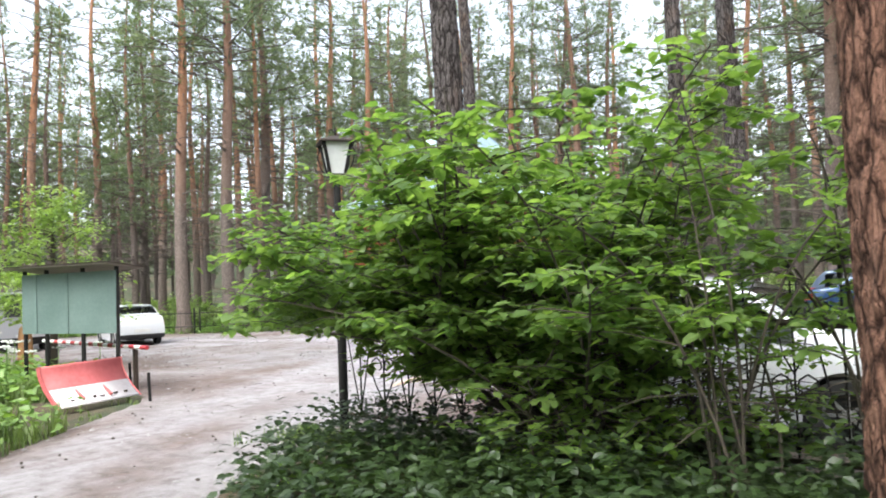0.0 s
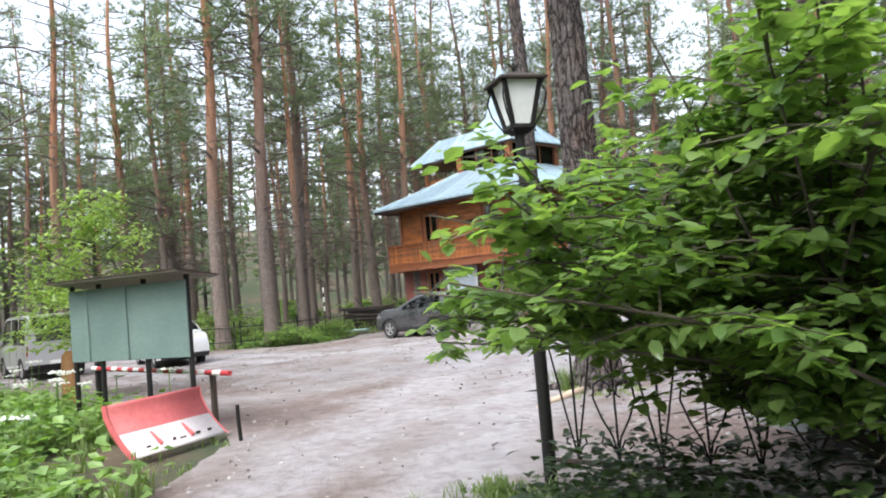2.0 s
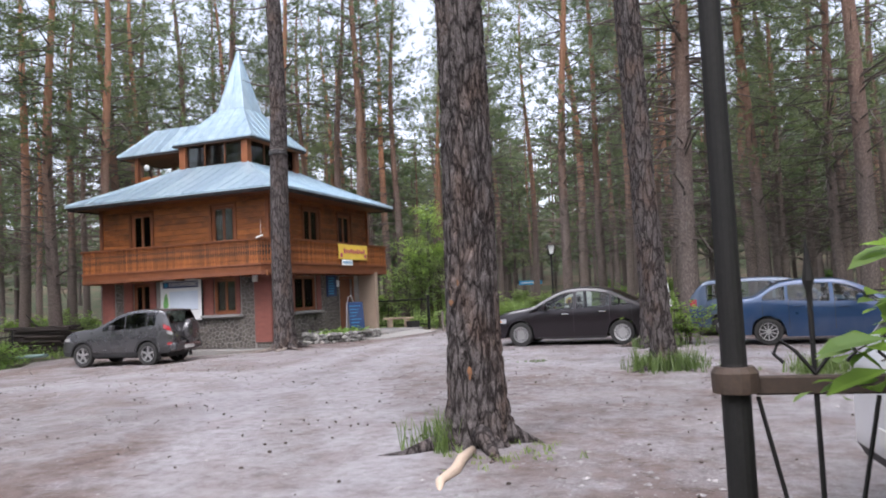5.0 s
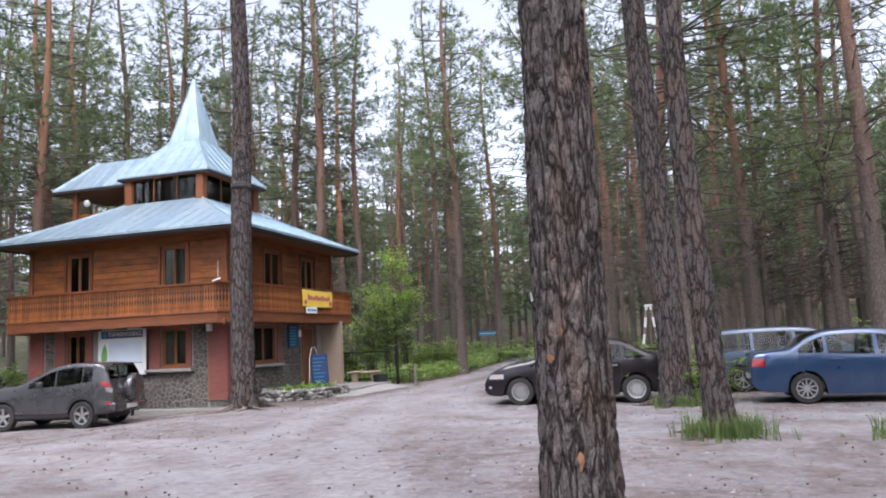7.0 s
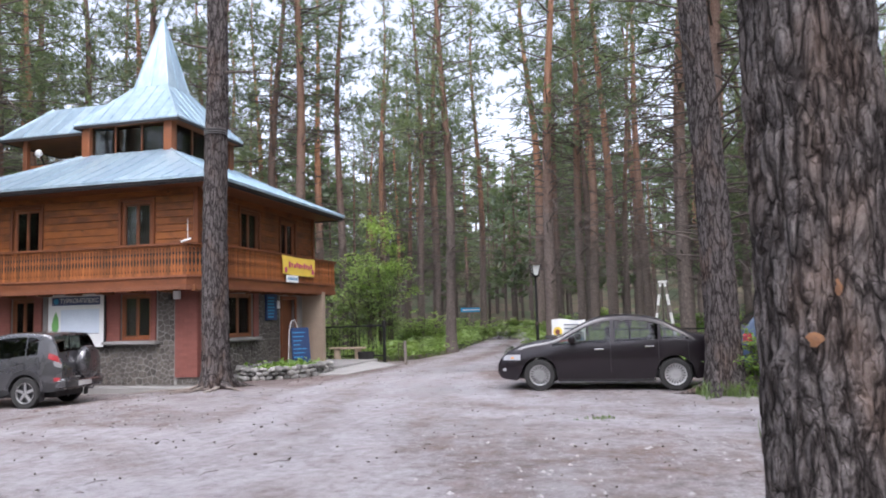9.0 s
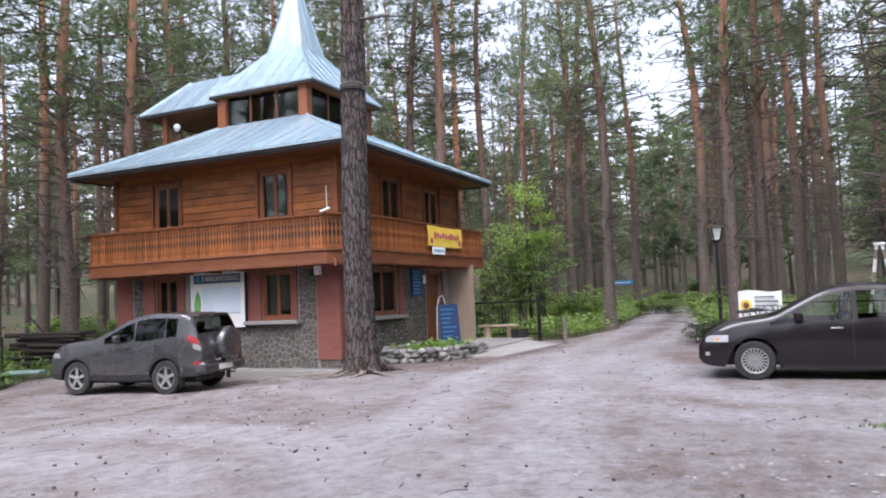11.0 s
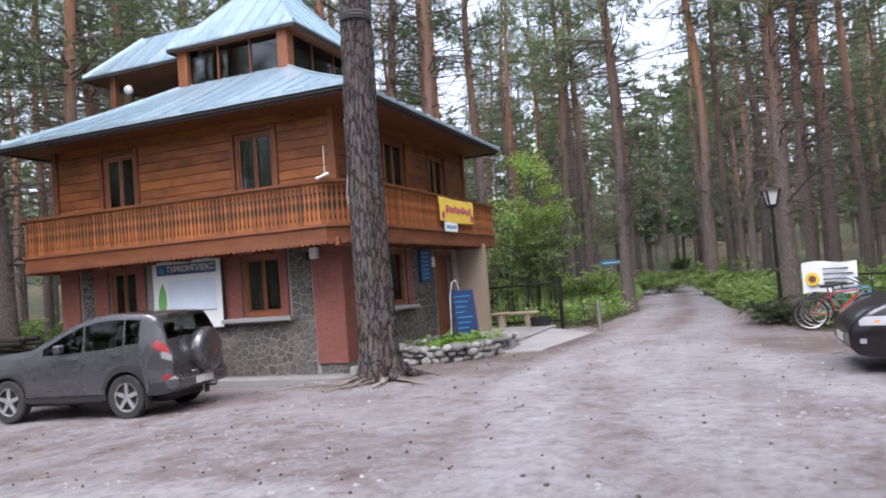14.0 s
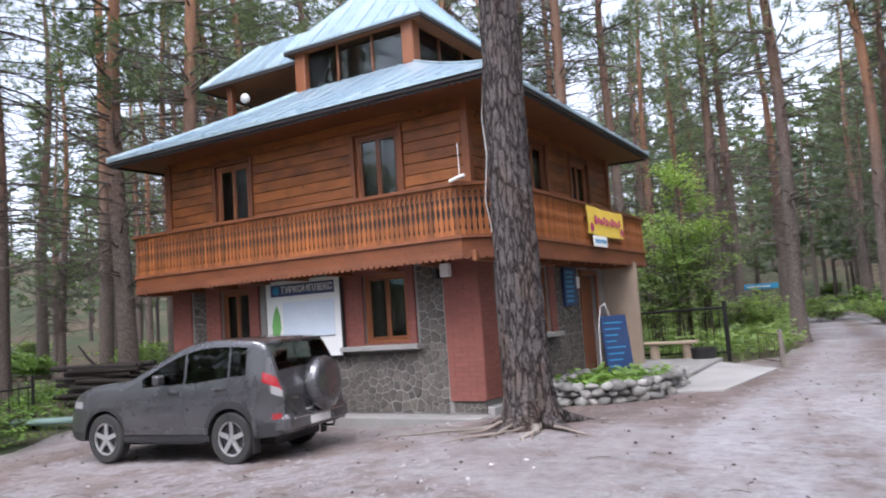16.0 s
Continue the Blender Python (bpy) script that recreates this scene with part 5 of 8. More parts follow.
def car(label, paintwork, m, L, W, top, bottom, belt, windows, screens, wheels, r, spokes=5, ends=0.10, tumble=0.2, handles=(), tail=None, head=None, lower=None, extra=None, category="car", group="parked cars", glazing=CARGLASS):
    """A car body lofted along its length (x from tail 0 to nose L), with open windows, real arches and glass.
    top, bottom, belt: lines of (x, z). windows: (x0, x1) stretches of side glass. screens: (x0, x1) stretches of rear and front screens."""
    ob = thing("car", label, category, m, group)
    roof_z = max(z for _, z in top)
    marks = {0.0, 0.02, 0.05, 0.1, L - 0.1, L - 0.05, L - 0.02, L}
    marks |= {v for w in windows for v in w} | {v for s in screens for v in s}
    for xw in wheels:
        marks |= {xw + (r + 0.055) * math.cos(math.pi * i / 16) for i in range(17)}
    marks |= set(np.linspace(0, L, 46))
    xs = sorted(marks)
    xs = [x for i, x in enumerate(xs) if i == 0 or x - xs[i - 1] > 0.008 or x in (L,)]

    def plan(x):
        u = min(x, L - x) / 0.55
        return W / 2 * (1 - ends * max(0, 1 - u) ** 2.2)

    def levels(x):
        T, S, B = curve_at(top, x), curve_at(belt, x), curve_at(bottom, x)
        for xw in wheels:
            d = abs(x - xw)
            if d < r + 0.055:
                B = max(B, r + math.sqrt((r + 0.055) ** 2 - d * d))
        S = min(S, T - 0.05)
        B = min(B, S - 0.02)
        return T, S, B

    def width(x, z):
        T, S, B = levels(x)
        h = plan(x)
        if z <= S:
            f = (z - 0.2) / max(0.2, S - 0.2)
            return h * (1 - 0.05 * (1 - f) ** 2 - 0.05 * max(0.0, f) ** 3.5)
        return h * (0.95 - tumble * (z - S) / (roof_z - 0.85))

    def ring_at(x):
        T, S, B = levels(x)
        zs = [B + (S - B) * f for f in (0, 0.25, 0.5, 0.75, 0.92, 1.0)]
        lo, hi = S + 0.015, max(S + 0.02, T - 0.10)
        zs += [lo, lo + (hi - lo) / 2, hi, max(hi + 0.003, T - 0.03)]
        pts = [(width(x, z), z) for z in zs]
        yt = width(x, T - 0.03)
        pts += [(yt - 0.022, T - 0.008), (yt - 0.06, T + 0.002), (yt * 0.5, T + 0.018), (0.0, T + 0.024)]
        return pts

    rings = [ring_at(x) for x in xs]
    n = len(rings[0])
    k, glass, shields = Kit(), {}, {}

    def vid(i, j, s):
        return (i * n + j) * 2 + (0 if s > 0 else 1)

    for x, q in zip(xs, rings):
        for y, z in q:
            k.v += [(x - L / 2, y, z), (x - L / 2, -y, z)]
    for i in range(len(xs) - 1):
        xm = (xs[i] + xs[i + 1]) / 2
        open_side = next((w for w in windows if w[0] < xm < w[1]), None)
        open_top = next((s for s in screens if s[0] < xm < s[1]), None)
        tall = min(rings[i][8][1] - rings[i][6][1], rings[i + 1][8][1] - rings[i + 1][6][1]) > 0.03
        for j in range(n - 1):
            for s in (1, -1):
                f = (vid(i, j, s), vid(i + 1, j, s), vid(i + 1, j + 1, s), vid(i, j + 1, s))
                f = f if s < 0 else f[::-1]
                if open_side and tall and j in (6, 7):
                    glass.setdefault((open_side, s), []).append(f)
                elif open_top and j in (11, 12):
                    shields.setdefault(open_top, []).append(f)
                else:
                    k.f.append(f)
                    k.m.append(1 if lower and j == 0 else 0)
        k.f.append((vid(i, 0, 1), vid(i + 1, 0, 1), vid(i + 1, 0, -1), vid(i, 0, -1)))
        k.m.append(1)
    for i in (0, len(xs) - 1):
        k.f.append(tuple(vid(i, j, 1) for j in range(n)) + tuple(vid(i, j, -1) for j in range(n - 2, -1, -1)))
        k.m.append(0)
    me = k.mesh("body", [paintwork, TRIMBLACK], True, True)
    body = part("body", me, None, ob)
    mod = body.modifiers.new("crisp", "EDGE_SPLIT")
    mod.split_angle = radians(38)

    def sheet(name, faces, lift, mat, lab=""):
        used = sorted({v for f in faces for v in f})
        at = {v: i for i, v in enumerate(used)}
        q = Kit()
        q.v = [k.v[v] for v in used]
        q.f = [tuple(at[v] for v in f) for f in faces]
        q.m = [0] * len(q.f)
        return part(name, q, mat, ob, lab, smooth=True)

    for key, faces in glass.items():
        sheet("side_window", faces, 0, glazing)
    for key, faces in shields.items():
        sheet("windscreen" if key[0] > L / 2 else "rear_window", faces, 0, glazing)
    # seats and floor
    cab = sorted(v for w in windows for v in w)
    part("cabin_floor", Kit().box(cab[0] - L / 2 + 0.1, cab[-1] - L / 2 + 0.2, -W / 2 + 0.12, W / 2 - 0.12, 0.3, 0.42), TRIMBLACK, ob)
    part("underbody", Kit().box(-L / 2 + 0.3, L / 2 - 0.3, -W / 2 + 0.34, W / 2 - 0.34, 0.22, 0.5, 0.03), TRIMBLACK, ob)
    mid = (cab[0] + cab[-1]) / 2
    for sx, n_ in ((mid + 0.25 - L / 2, 2), (mid - 0.65 - L / 2, 3)):
        for y in ((-0.36, 0.36) if n_ == 2 else (-0.42, 0.0, 0.42)):
            b = roof_z - 0.42
            q = Kit().box(sx - 0.1, sx + 0.05, y - 0.2, y + 0.2, 0.42, b, 0.04).box(sx - 0.08, sx + 0.02, y - 0.11, y + 0.11, b + 0.02, b + 0.2, 0.04)
            part("seat", q.box(sx + 0.05, sx + 0.5, y - 0.2, y + 0.2, 0.42, 0.58, 0.04), TRIMBLACK, ob)
    for xw in wheels:
        for s in (1, -1):
            wheel_part(ob, xw - L / 2, s * (W / 2 - 0.125), r, s, spokes)

    def patch(name, mat, x0, x1, z0, z1, s, lift=0.008, slant=0.0, lab=""):
        """A shaped lens or strip lying on the flank."""
        q, a, b = Kit(), 8, 3
        for i in range(a + 1):
            for j in range(b + 1):
                x = x0 + (x1 - x0) * i / a
                z = z0 + (z1 - z0) * j / b + slant * (x - x0)
                z = min(z, levels(x)[0] - 0.04)
                q.v.append((x - L / 2, s * (width(x, z) + lift), z))
        q.f = [(i * (b + 1) + j, (i + 1) * (b + 1) + j, (i + 1) * (b + 1) + j + 1, i * (b + 1) + j + 1) for i in range(a) for j in range(b)]
        back = len(q.v)
        q.v += [(x, y - s * 0.03, z) for x, y, z in q.v]
        q.f += [tuple(v + back for v in f[::-1]) for f in q.f]
        e = [i * (b + 1) for i in range(a + 1)] + [a * (b + 1) + j for j in range(1, b + 1)] + [i * (b + 1) + b for i in range(a - 1, -1, -1)] + [j for j in range(b - 1, 0, -1)]
        q.f += [(u, v, v + back, u + back) for u, v in zip(e, e[1:] + e[:1])]
        q.m = [0] * len(q.f)
        return part(name, q, mat, ob, lab)

    for s in (1, -1):
        if tail:
            patch("tail_light", REDLENS, *tail, s, slant=0.0)
        if head:
            patch("headlight", CLEARLENS, *head, s)
        for hx, hz in handles:
            y = width(hx, hz)
            part("door_handle", Kit().box(hx - L / 2 - 0.09, hx - L / 2 + 0.09, s * (y + 0.02) - 0.014, s * (y + 0.02) + 0.014, hz - 0.016, hz + 0.016, 0.008), paintwork if not extra else CHROME, ob)
        mx = cab[-1] - 0.42
        mz = curve_at(belt, mx) + 0.1
        y = width(mx, mz)
        part("mirror", Kit().box(mx - L / 2 - 0.06, mx - L / 2 + 0.07, s * (y + 0.03), s * (y + 0.2), mz - 0.065, mz + 0.075, 0.03), paintwork, ob)
        # door gaps
        for gx in windows:
            for q in gx[:1]:
                part("door_gap", Kit().tube([(q - L / 2, s * (width(q, z) + 0.001), z) for z in np.linspace(0.36, curve_at(belt, q), 7)], 0.005, 5), TRIMBLACK, ob)
    pz = 0.55 if not lower else 0.62
    part("number_plate", Kit().box(-L / 2 - 0.022, -L / 2 - 0.006, -0.26, 0.26, pz - 0.056, pz + 0.056, 0.006), PLATE, ob)
    part("front_plate", Kit().box(L / 2 + 0.006, L / 2 + 0.022, -0.26, 0.26, 0.38, 0.49, 0.006), PLATE, ob)
    return ob, patch, width


def facing(x, y, rz, tilt=0.0):
    return pose(x, y, land(x, y) + 0.012, 0, tilt, rz)


# graphite off-roader with its spare wheel on the tail door
suv, patch, width = car("graphite-grey off-road car with a covered spare wheel on its tail door", GREYPAINT, facing(-24.02, 20.98, 187.5), 4.06, 1.80,
                        [(0, 0.98), (0.0467, 1.06), (0.205, 1.45), (0.336, 1.62), (0.653, 1.67), (1.1, 1.69), (1.5, 1.66), (1.9, 1.56), (2.45, 1.32), (2.84, 1.17), (3.4, 1.13), (3.80, 1.04), (3.98, 0.92), (4.06, 0.76)],
                        [(0, 0.50), (0.056, 0.40), (0.467, 0.36), (1.12, 0.30), (2.8, 0.30), (3.64, 0.32), (3.97, 0.36), (4.06, 0.46)],
                        [(0, 1.05), (0.45, 1.18), (1.4, 1.11), (2.8, 1.03), (4.06, 0.78)],
                        [(0.58, 0.86), (0.89, 1.66), (1.70, 2.50)], [(0.115, 0.305), (1.80, 2.72)], [0.87, 3.26], 0.355, 5, 0.12, 0.18,
                        handles=((1.05, 1.03), (1.88, 1.0)), head=(3.74, 3.97, 0.80, 0.90), lower=True, glazing=TINTGLASS)
for s in (1, -1):
    patch("tail_light", REDLENS, 0.02, 0.30, 1.0, 1.13, s, 0.014, 0.36)
    patch("lamp_insert", CLEARLENS, 0.02, 0.17, 0.89, 1.0, s, 0.014, 0.36)
    patch("arch_flare", GREYPAINT, 0.40, 0.47, 0.40, 0.62, s, 0.015)
for s in (1, -1):
    patch("reflector", REDLENS, 0.03, 0.16, 0.60, 0.68, s, 0.01)
    patch("door_strip", GREYPAINT, 1.26, 2.85, 0.42, 0.50, s, 0.02)
    patch("lower_cladding", TRIMBLACK, 1.24, 2.87, 0.32, 0.40, s, 0.012)
    part("mud_flap", Kit().box(-2.03 + 0.46, -2.03 + 0.475, s * 0.86 - 0.13, s * 0.86 + 0.03, 0.16, 0.46, 0.006), TRIMBLACK, suv)
part("spoiler", Kit().box(-2.03 + 0.2, -2.03 + 0.5, -0.56, 0.56, 1.595, 1.645, 0.02), GREYPAINT, suv)
part("spare_wheel", Kit().lathe([(0.001, -0.17), (0.27, -0.17), (0.355, -0.15), (0.385, -0.08), (0.385, 0.04), (0.31, 0.07), (0.001, 0.07)], 36, (-2.06, -0.12, 0.98), "x"), GREYPAINT, suv, "moulded grey spare-wheel cover", True)
part("rear_bumper", Kit().box(-2.11, -1.78, -0.82, 0.82, 0.40, 0.66, 0.075), GREYPAINT, suv)
part("bumper_trim", Kit().box(-2.118, -2.08, -0.66, 0.66, 0.575, 0.60, 0.008), CHROME, suv)
part("lower_plate", Kit().box(-2.124, -2.112, -0.26, 0.26, 0.46, 0.57, 0.005), PLATE, suv)
part("tow_hook", Kit().tube([(-1.95, -0.3, 0.36), (-2.13, -0.3, 0.36), (-2.16, -0.3, 0.42)], 0.018, 8), TRIMBLACK, suv)
part("tail_badge", Kit().box(-2.04, -2.031, 0.44, 0.58, 0.84, 0.865), CHROME, suv)
suv.scale = (0.95, 0.97, 1.0)

# aubergine-black saloon
SEDAN_TOP = [(0, 0.80), (0.05, 0.96), (0.22, 1.05), (0.52, 1.07), (0.82, 1.17), (1.25, 1.385), (1.75, 1.475), (2.15, 1.475), (2.55, 1.41), (2.95, 1.22), (3.3, 1.04), (3.9, 0.93), (4.25, 0.80), (4.42, 0.66), (4.48, 0.55)]
SEDAN_LOW = [(0, 0.42), (0.08, 0.30), (0.5, 0.24), (1.3, 0.19), (3.1, 0.19), (4.1, 0.22), (4.4, 0.26), (4.48, 0.36)]
SEDAN_BELT = [(0, 0.82), (0.8, 0.98), (2.0, 0.94), (3.2, 0.88), (4.48, 0.60)]
sedan, patch, width = car("glossy aubergine-black saloon car with multi-spoke wheels", BLACKPAINT, facing(-10.13, 22.40, 180), 4.48, 1.82,
                          SEDAN_TOP, SEDAN_LOW, SEDAN_BELT, [(0.72, 1.22), (1.28, 2.12), (2.20, 3.36)], [(0.62, 1.22), (2.72, 3.40)], [0.98, 3.62], 0.315, 20, 0.12, 0.22,
                          handles=((1.45, 0.86), (2.42, 0.82)), tail=(0.02, 0.24, 0.72, 0.88), head=(4.0, 4.36, 0.62, 0.73), extra=True)
for s in (1, -1):
    patch("indicator", AMBERLENS, 4.14, 4.20, 0.65, 0.685, s, 0.012)
    # thin black strip low along each sill
    patch("sill_dirt", TRIMBLACK, 1.35, 3.2, 0.20, 0.235, s, 0.006)
    patch("fog_lamp", CLEARLENS, 4.30, 4.37, 0.40, 0.46, s, 0.01)

# dark blue saloon, and a slate-blue estate behind it
BSEDAN_TOP = [(0, 0.80), (0.04, 0.98), (0.35, 1.05), (0.75, 1.10), (1.15, 1.34), (1.5, 1.43), (2.1, 1.45), (2.6, 1.40), (3.0, 1.22), (3.35, 1.02), (3.9, 0.93), (4.3, 0.80), (4.46, 0.64), (4.5, 0.55)]
blue, patch, width = car("dark blue saloon car with wet shiny paint", BLUEPAINT, facing(-4.28, 21.4, 0), 4.5, 1.72, BSEDAN_TOP, SEDAN_LOW, SEDAN_BELT,
                         [(0.90, 1.38), (1.44, 2.28), (2.36, 3.26)], [(0.78, 1.28), (2.62, 3.30)], [1.0, 3.6], 0.305, 10, 0.10, 0.22, handles=((1.6, 0.86), (2.55, 0.83)), tail=(0.015, 0.26, 0.76, 0.92), head=(4.1, 4.42, 0.62, 0.74))
ESTATE_TOP = [(0, 0.95), (0.06, 1.08), (0.35, 1.42), (0.6, 1.50), (1.5, 1.53), (2.4, 1.50), (2.8, 1.38), (3.2, 1.12), (3.5, 1.01), (4.0, 0.92), (4.35, 0.76), (4.45, 0.58)]
estate, patch, width = car("slate-blue estate car parked beyond the blue saloon", SLATEPAINT, facing(-5.1, 24.5, 0), 4.45, 1.75, ESTATE_TOP, SEDAN_LOW, SEDAN_BELT,
                           [(0.45, 1.15), (1.22, 2.1), (2.18, 3.15)], [(0.12, 0.5), (2.6, 3.25)], [0.9, 3.55], 0.31, 8, 0.10, 0.2, handles=((1.5, 0.86), (2.45, 0.83)), tail=(0.02, 0.2, 0.82, 1.0), head=(4.05, 4.36, 0.62, 0.74))
# white hatchback beyond the iron fence
hatch, patch, width = car("white estate car with red tail lamps behind the iron fence", WHITEPAINT, facing(-3.35, 7.62, 8), 4.4, 1.76, ESTATE_TOP, SEDAN_LOW, SEDAN_BELT,
                          [(0.45, 1.15), (1.22, 2.1), (2.18, 3.15)], [(0.12, 0.5), (2.6, 3.25)], [0.92, 3.55], 0.315, 8, 0.10, 0.2, handles=((1.5, 0.86), (2.45, 0.83)), tail=(0.012, 0.3, 0.74, 0.92), head=(4.05, 4.32, 0.62, 0.74))
# pale saloon and a silver minibus at the west end
pale, patch, width = car("white saloon car parked beyond the notice board", WHITEPAINT, facing(-27.9, 12.3, 168), 4.2, 1.68, BSEDAN_TOP, SEDAN_LOW, SEDAN_BELT,
                         [(0.90, 1.38), (1.44, 2.28), (2.36, 3.26)], [(0.78, 1.28), (2.62, 3.30)], [0.95, 3.4], 0.30, 8, 0.08, 0.22, tail=(0.015, 0.26, 0.74, 0.9), head=(4.0, 4.15, 0.62, 0.74))
VAN_TOP = [(0, 1.2), (0.03, 1.75), (0.15, 1.98), (0.6, 2.05), (2.6, 2.05), (3.2, 1.96), (3.55, 1.55), (3.8, 1.12), (4.1, 1.0), (4.25, 0.85), (4.3, 0.7)]
van, patch, width = car("silver-white minibus with a dark rear window", SILVERPAINT, facing(-30.2, 8.9, 176), 4.3, 1.85, VAN_TOP, [(0, 0.5), (0.1, 0.4), (4.1, 0.38), (4.3, 0.5)], [(0, 1.12), (3.4, 1.08), (4.3, 0.75)],
                        [(0.35, 1.2), (1.28, 2.2), (2.28, 3.6)], [(0.02, 0.14), (3.2, 3.75)], [0.85, 3.4], 0.34, 6, 0.05, 0.12, tail=(0.015, 0.12, 0.8, 1.1), head=(4.05, 4.2, 0.72, 0.85))
part("rear_glass", Kit().box(-2.166, -2.158, -0.62, 0.62, 1.22, 1.68, 0.003), TRIMBLACK, van, "dark rear window")


# ---- leafy growth ----
def leaf(k, p, way, size, slot=0, wide=0.6):
    """One leaf: a pointed blade folded along its midrib and bent at the tip."""
    side = way.cross(Vector((rnd(-0.5, 0.5), rnd(-0.5, 0.5), 1))).normalized()
    if side.length < 0.1:
        side = way.orthogonal().normalized()
    nrm = side.cross(way).normalized()
    w, s = size * wide * rnd(0.8, 1.15), size
    base, tip = p, p + way * s - nrm * s * 0.16
    a, b = p + way * s * 0.32 - nrm * s * 0.01, p + way * s * 0.68 - nrm * s * 0.05
    k.add([tuple(base), tuple(a + side * w * 0.5 + nrm * s * 0.06), tuple(b + side * w * 0.42 + nrm * s * 0.03), tuple(tip), tuple(b - side * w * 0.42 + nrm * s * 0.03), tuple(a - side * w * 0.5 + nrm * s * 0.06), tuple(a), tuple(b)],
          [(0, 1, 6), (1, 2, 7, 6), (2, 3, 7), (3, 4, 7), (4, 5, 6, 7), (5, 0, 6)], slot)


def small_leaf(k, p, way, size):
    """A leaf seen from afar: two halves folded along the midrib."""
    side = way.cross(Vector((rnd(-0.5, 0.5), rnd(-0.5, 0.5), 1)))
    side = side.normalized() if side.length > 0.1 else way.orthogonal().normalized()
    lift = side.cross(way) * size * 0.08
    m = p + way * size * 0.5
    k.add([tuple(p), tuple(m + side * size * 0.33 + lift), tuple(p + way * size), tuple(m - side * size * 0.33 + lift)], [(0, 1, 2), (0, 2, 3)])


def shrub(name, label, category, bases, stems, reach, height, leaf_size, leaves_per, keep, leafmat, barkmat, seed, group="", out_bias=0.5, z_min=0.5, twigs=(7, 11), clumps=(), tips=(), small=False):
    """Arching stems from several roots, twigs along them and leaves along the twigs."""
    random.seed(seed)
    c = bases[0]
    ob = thing(name, label, category, pose(c[0], c[1], land(c[0], c[1])), group)
    wood_, leaves = Kit(), Kit()
    for s in range(stems + len(tips)):
        bx, by = bases[s % len(bases)]
        a, L = rnd(0, math.tau), rnd(0.65, 1.05)
        p = Vector((bx - c[0] + rnd(-0.2, 0.2), by - c[1] + rnd(-0.2, 0.2), -0.05))
        spread_ = rnd(0.15, 1.0)
        path = []
        steps = 9
        for i in range(steps + 1):
            f = i / steps
            h = height * L * (f - 0.22 * spread_ * f * f) * (1.0 - 0.35 * spread_ * f)
            o = reach * spread_ * (0.15 * f + 0.85 * f * f)
            q = p + Vector((math.cos(a) * o + 0.06 * math.sin(5 * f + s), math.sin(a) * o + 0.06 * math.cos(4 * f + s), h))
            if clumps:
                g = clumps[s % len(clumps)]
                u = smoothstep(0.0, 1.5, h)
                q.x, q.y = (g[0] - c[0] + 0.12 * math.sin(s * 2.1)) * (1 - u) + q.x * u, (g[1] - c[1] + 0.12 * math.cos(s * 1.7)) * (1 - u) + q.y * u
            path.append(q)
        if s >= stems:
            # a long bough that reaches over and droops at its end
            g = Vector(tips[s - stems]) + Vector((rnd(-0.12, 0.12) - c[0], rnd(-0.12, 0.12) - c[1], rnd(-0.12, 0.12)))
            foot = Vector((clumps[s % len(clumps)][0] - c[0], clumps[s % len(clumps)][1] - c[1], 0.0))
            path = [foot.lerp(g, i / steps) + Vector((0, 0, 0.55 * math.sin(math.pi * (i / steps) ** 0.8) * (1 - 0.35 * i / steps))) for i in range(steps + 1)]
        fit_ = next((i for i, q in enumerate(path) if q.z > 0.5 and (s < stems or i > 4) and not keep(q.x + c[0], q.y + c[1], q.z)), steps + 1)
        if fit_ < 4:
            continue
        path = path[:fit_]
        steps = len(path) - 1
        wood_.tube(path, [0.011 * (1 - 0.8 * i / steps) + 0.003 for i in range(steps + 1)], 5)
        for _ in range(random.randint(*twigs)):
            f = rnd(0.25, 1.0)
            i = min(int(f * steps), steps - 1)
            q = path[i].lerp(path[i + 1], f * steps - i)
            b = rnd(0, math.tau)
            d = Vector((math.cos(b), math.sin(b), rnd(-0.15, 0.5))).normalized()
            T = rnd(0.3, 0.75)
            e = q + d * T + Vector((0, 0, -0.12 * T))
            if not keep(e.x + c[0], e.y + c[1], e.z):
                continue
            wood_.tube([q, q.lerp(e, 0.5) + Vector((0, 0, 0.04)), e], [0.007, 0.005, 0.002], 3, False)
            for _ in range(leaves_per):
                u = rnd(0.1, 1.05)
                x = q.lerp(e, u) + Vector((rnd(-0.05, 0.05), rnd(-0.05, 0.05), rnd(-0.03, 0.05)))
                if x.z < z_min or not keep(x.x + c[0], x.y + c[1], x.z):
                    continue
                g = rnd(0, math.tau)
                w = (d * 0.5 + Vector((math.cos(g), math.sin(g), rnd(-0.55, 0.25)))).normalized()
                (small_leaf if small else leaf)(leaves, x, w, leaf_size * rnd(0.6, 1.25))
    part("wood", wood_, barkmat, ob, normals=False)
    tagged(part("foliage", leaves, leafmat, ob, normals=False), kind="stuff")
    return ob


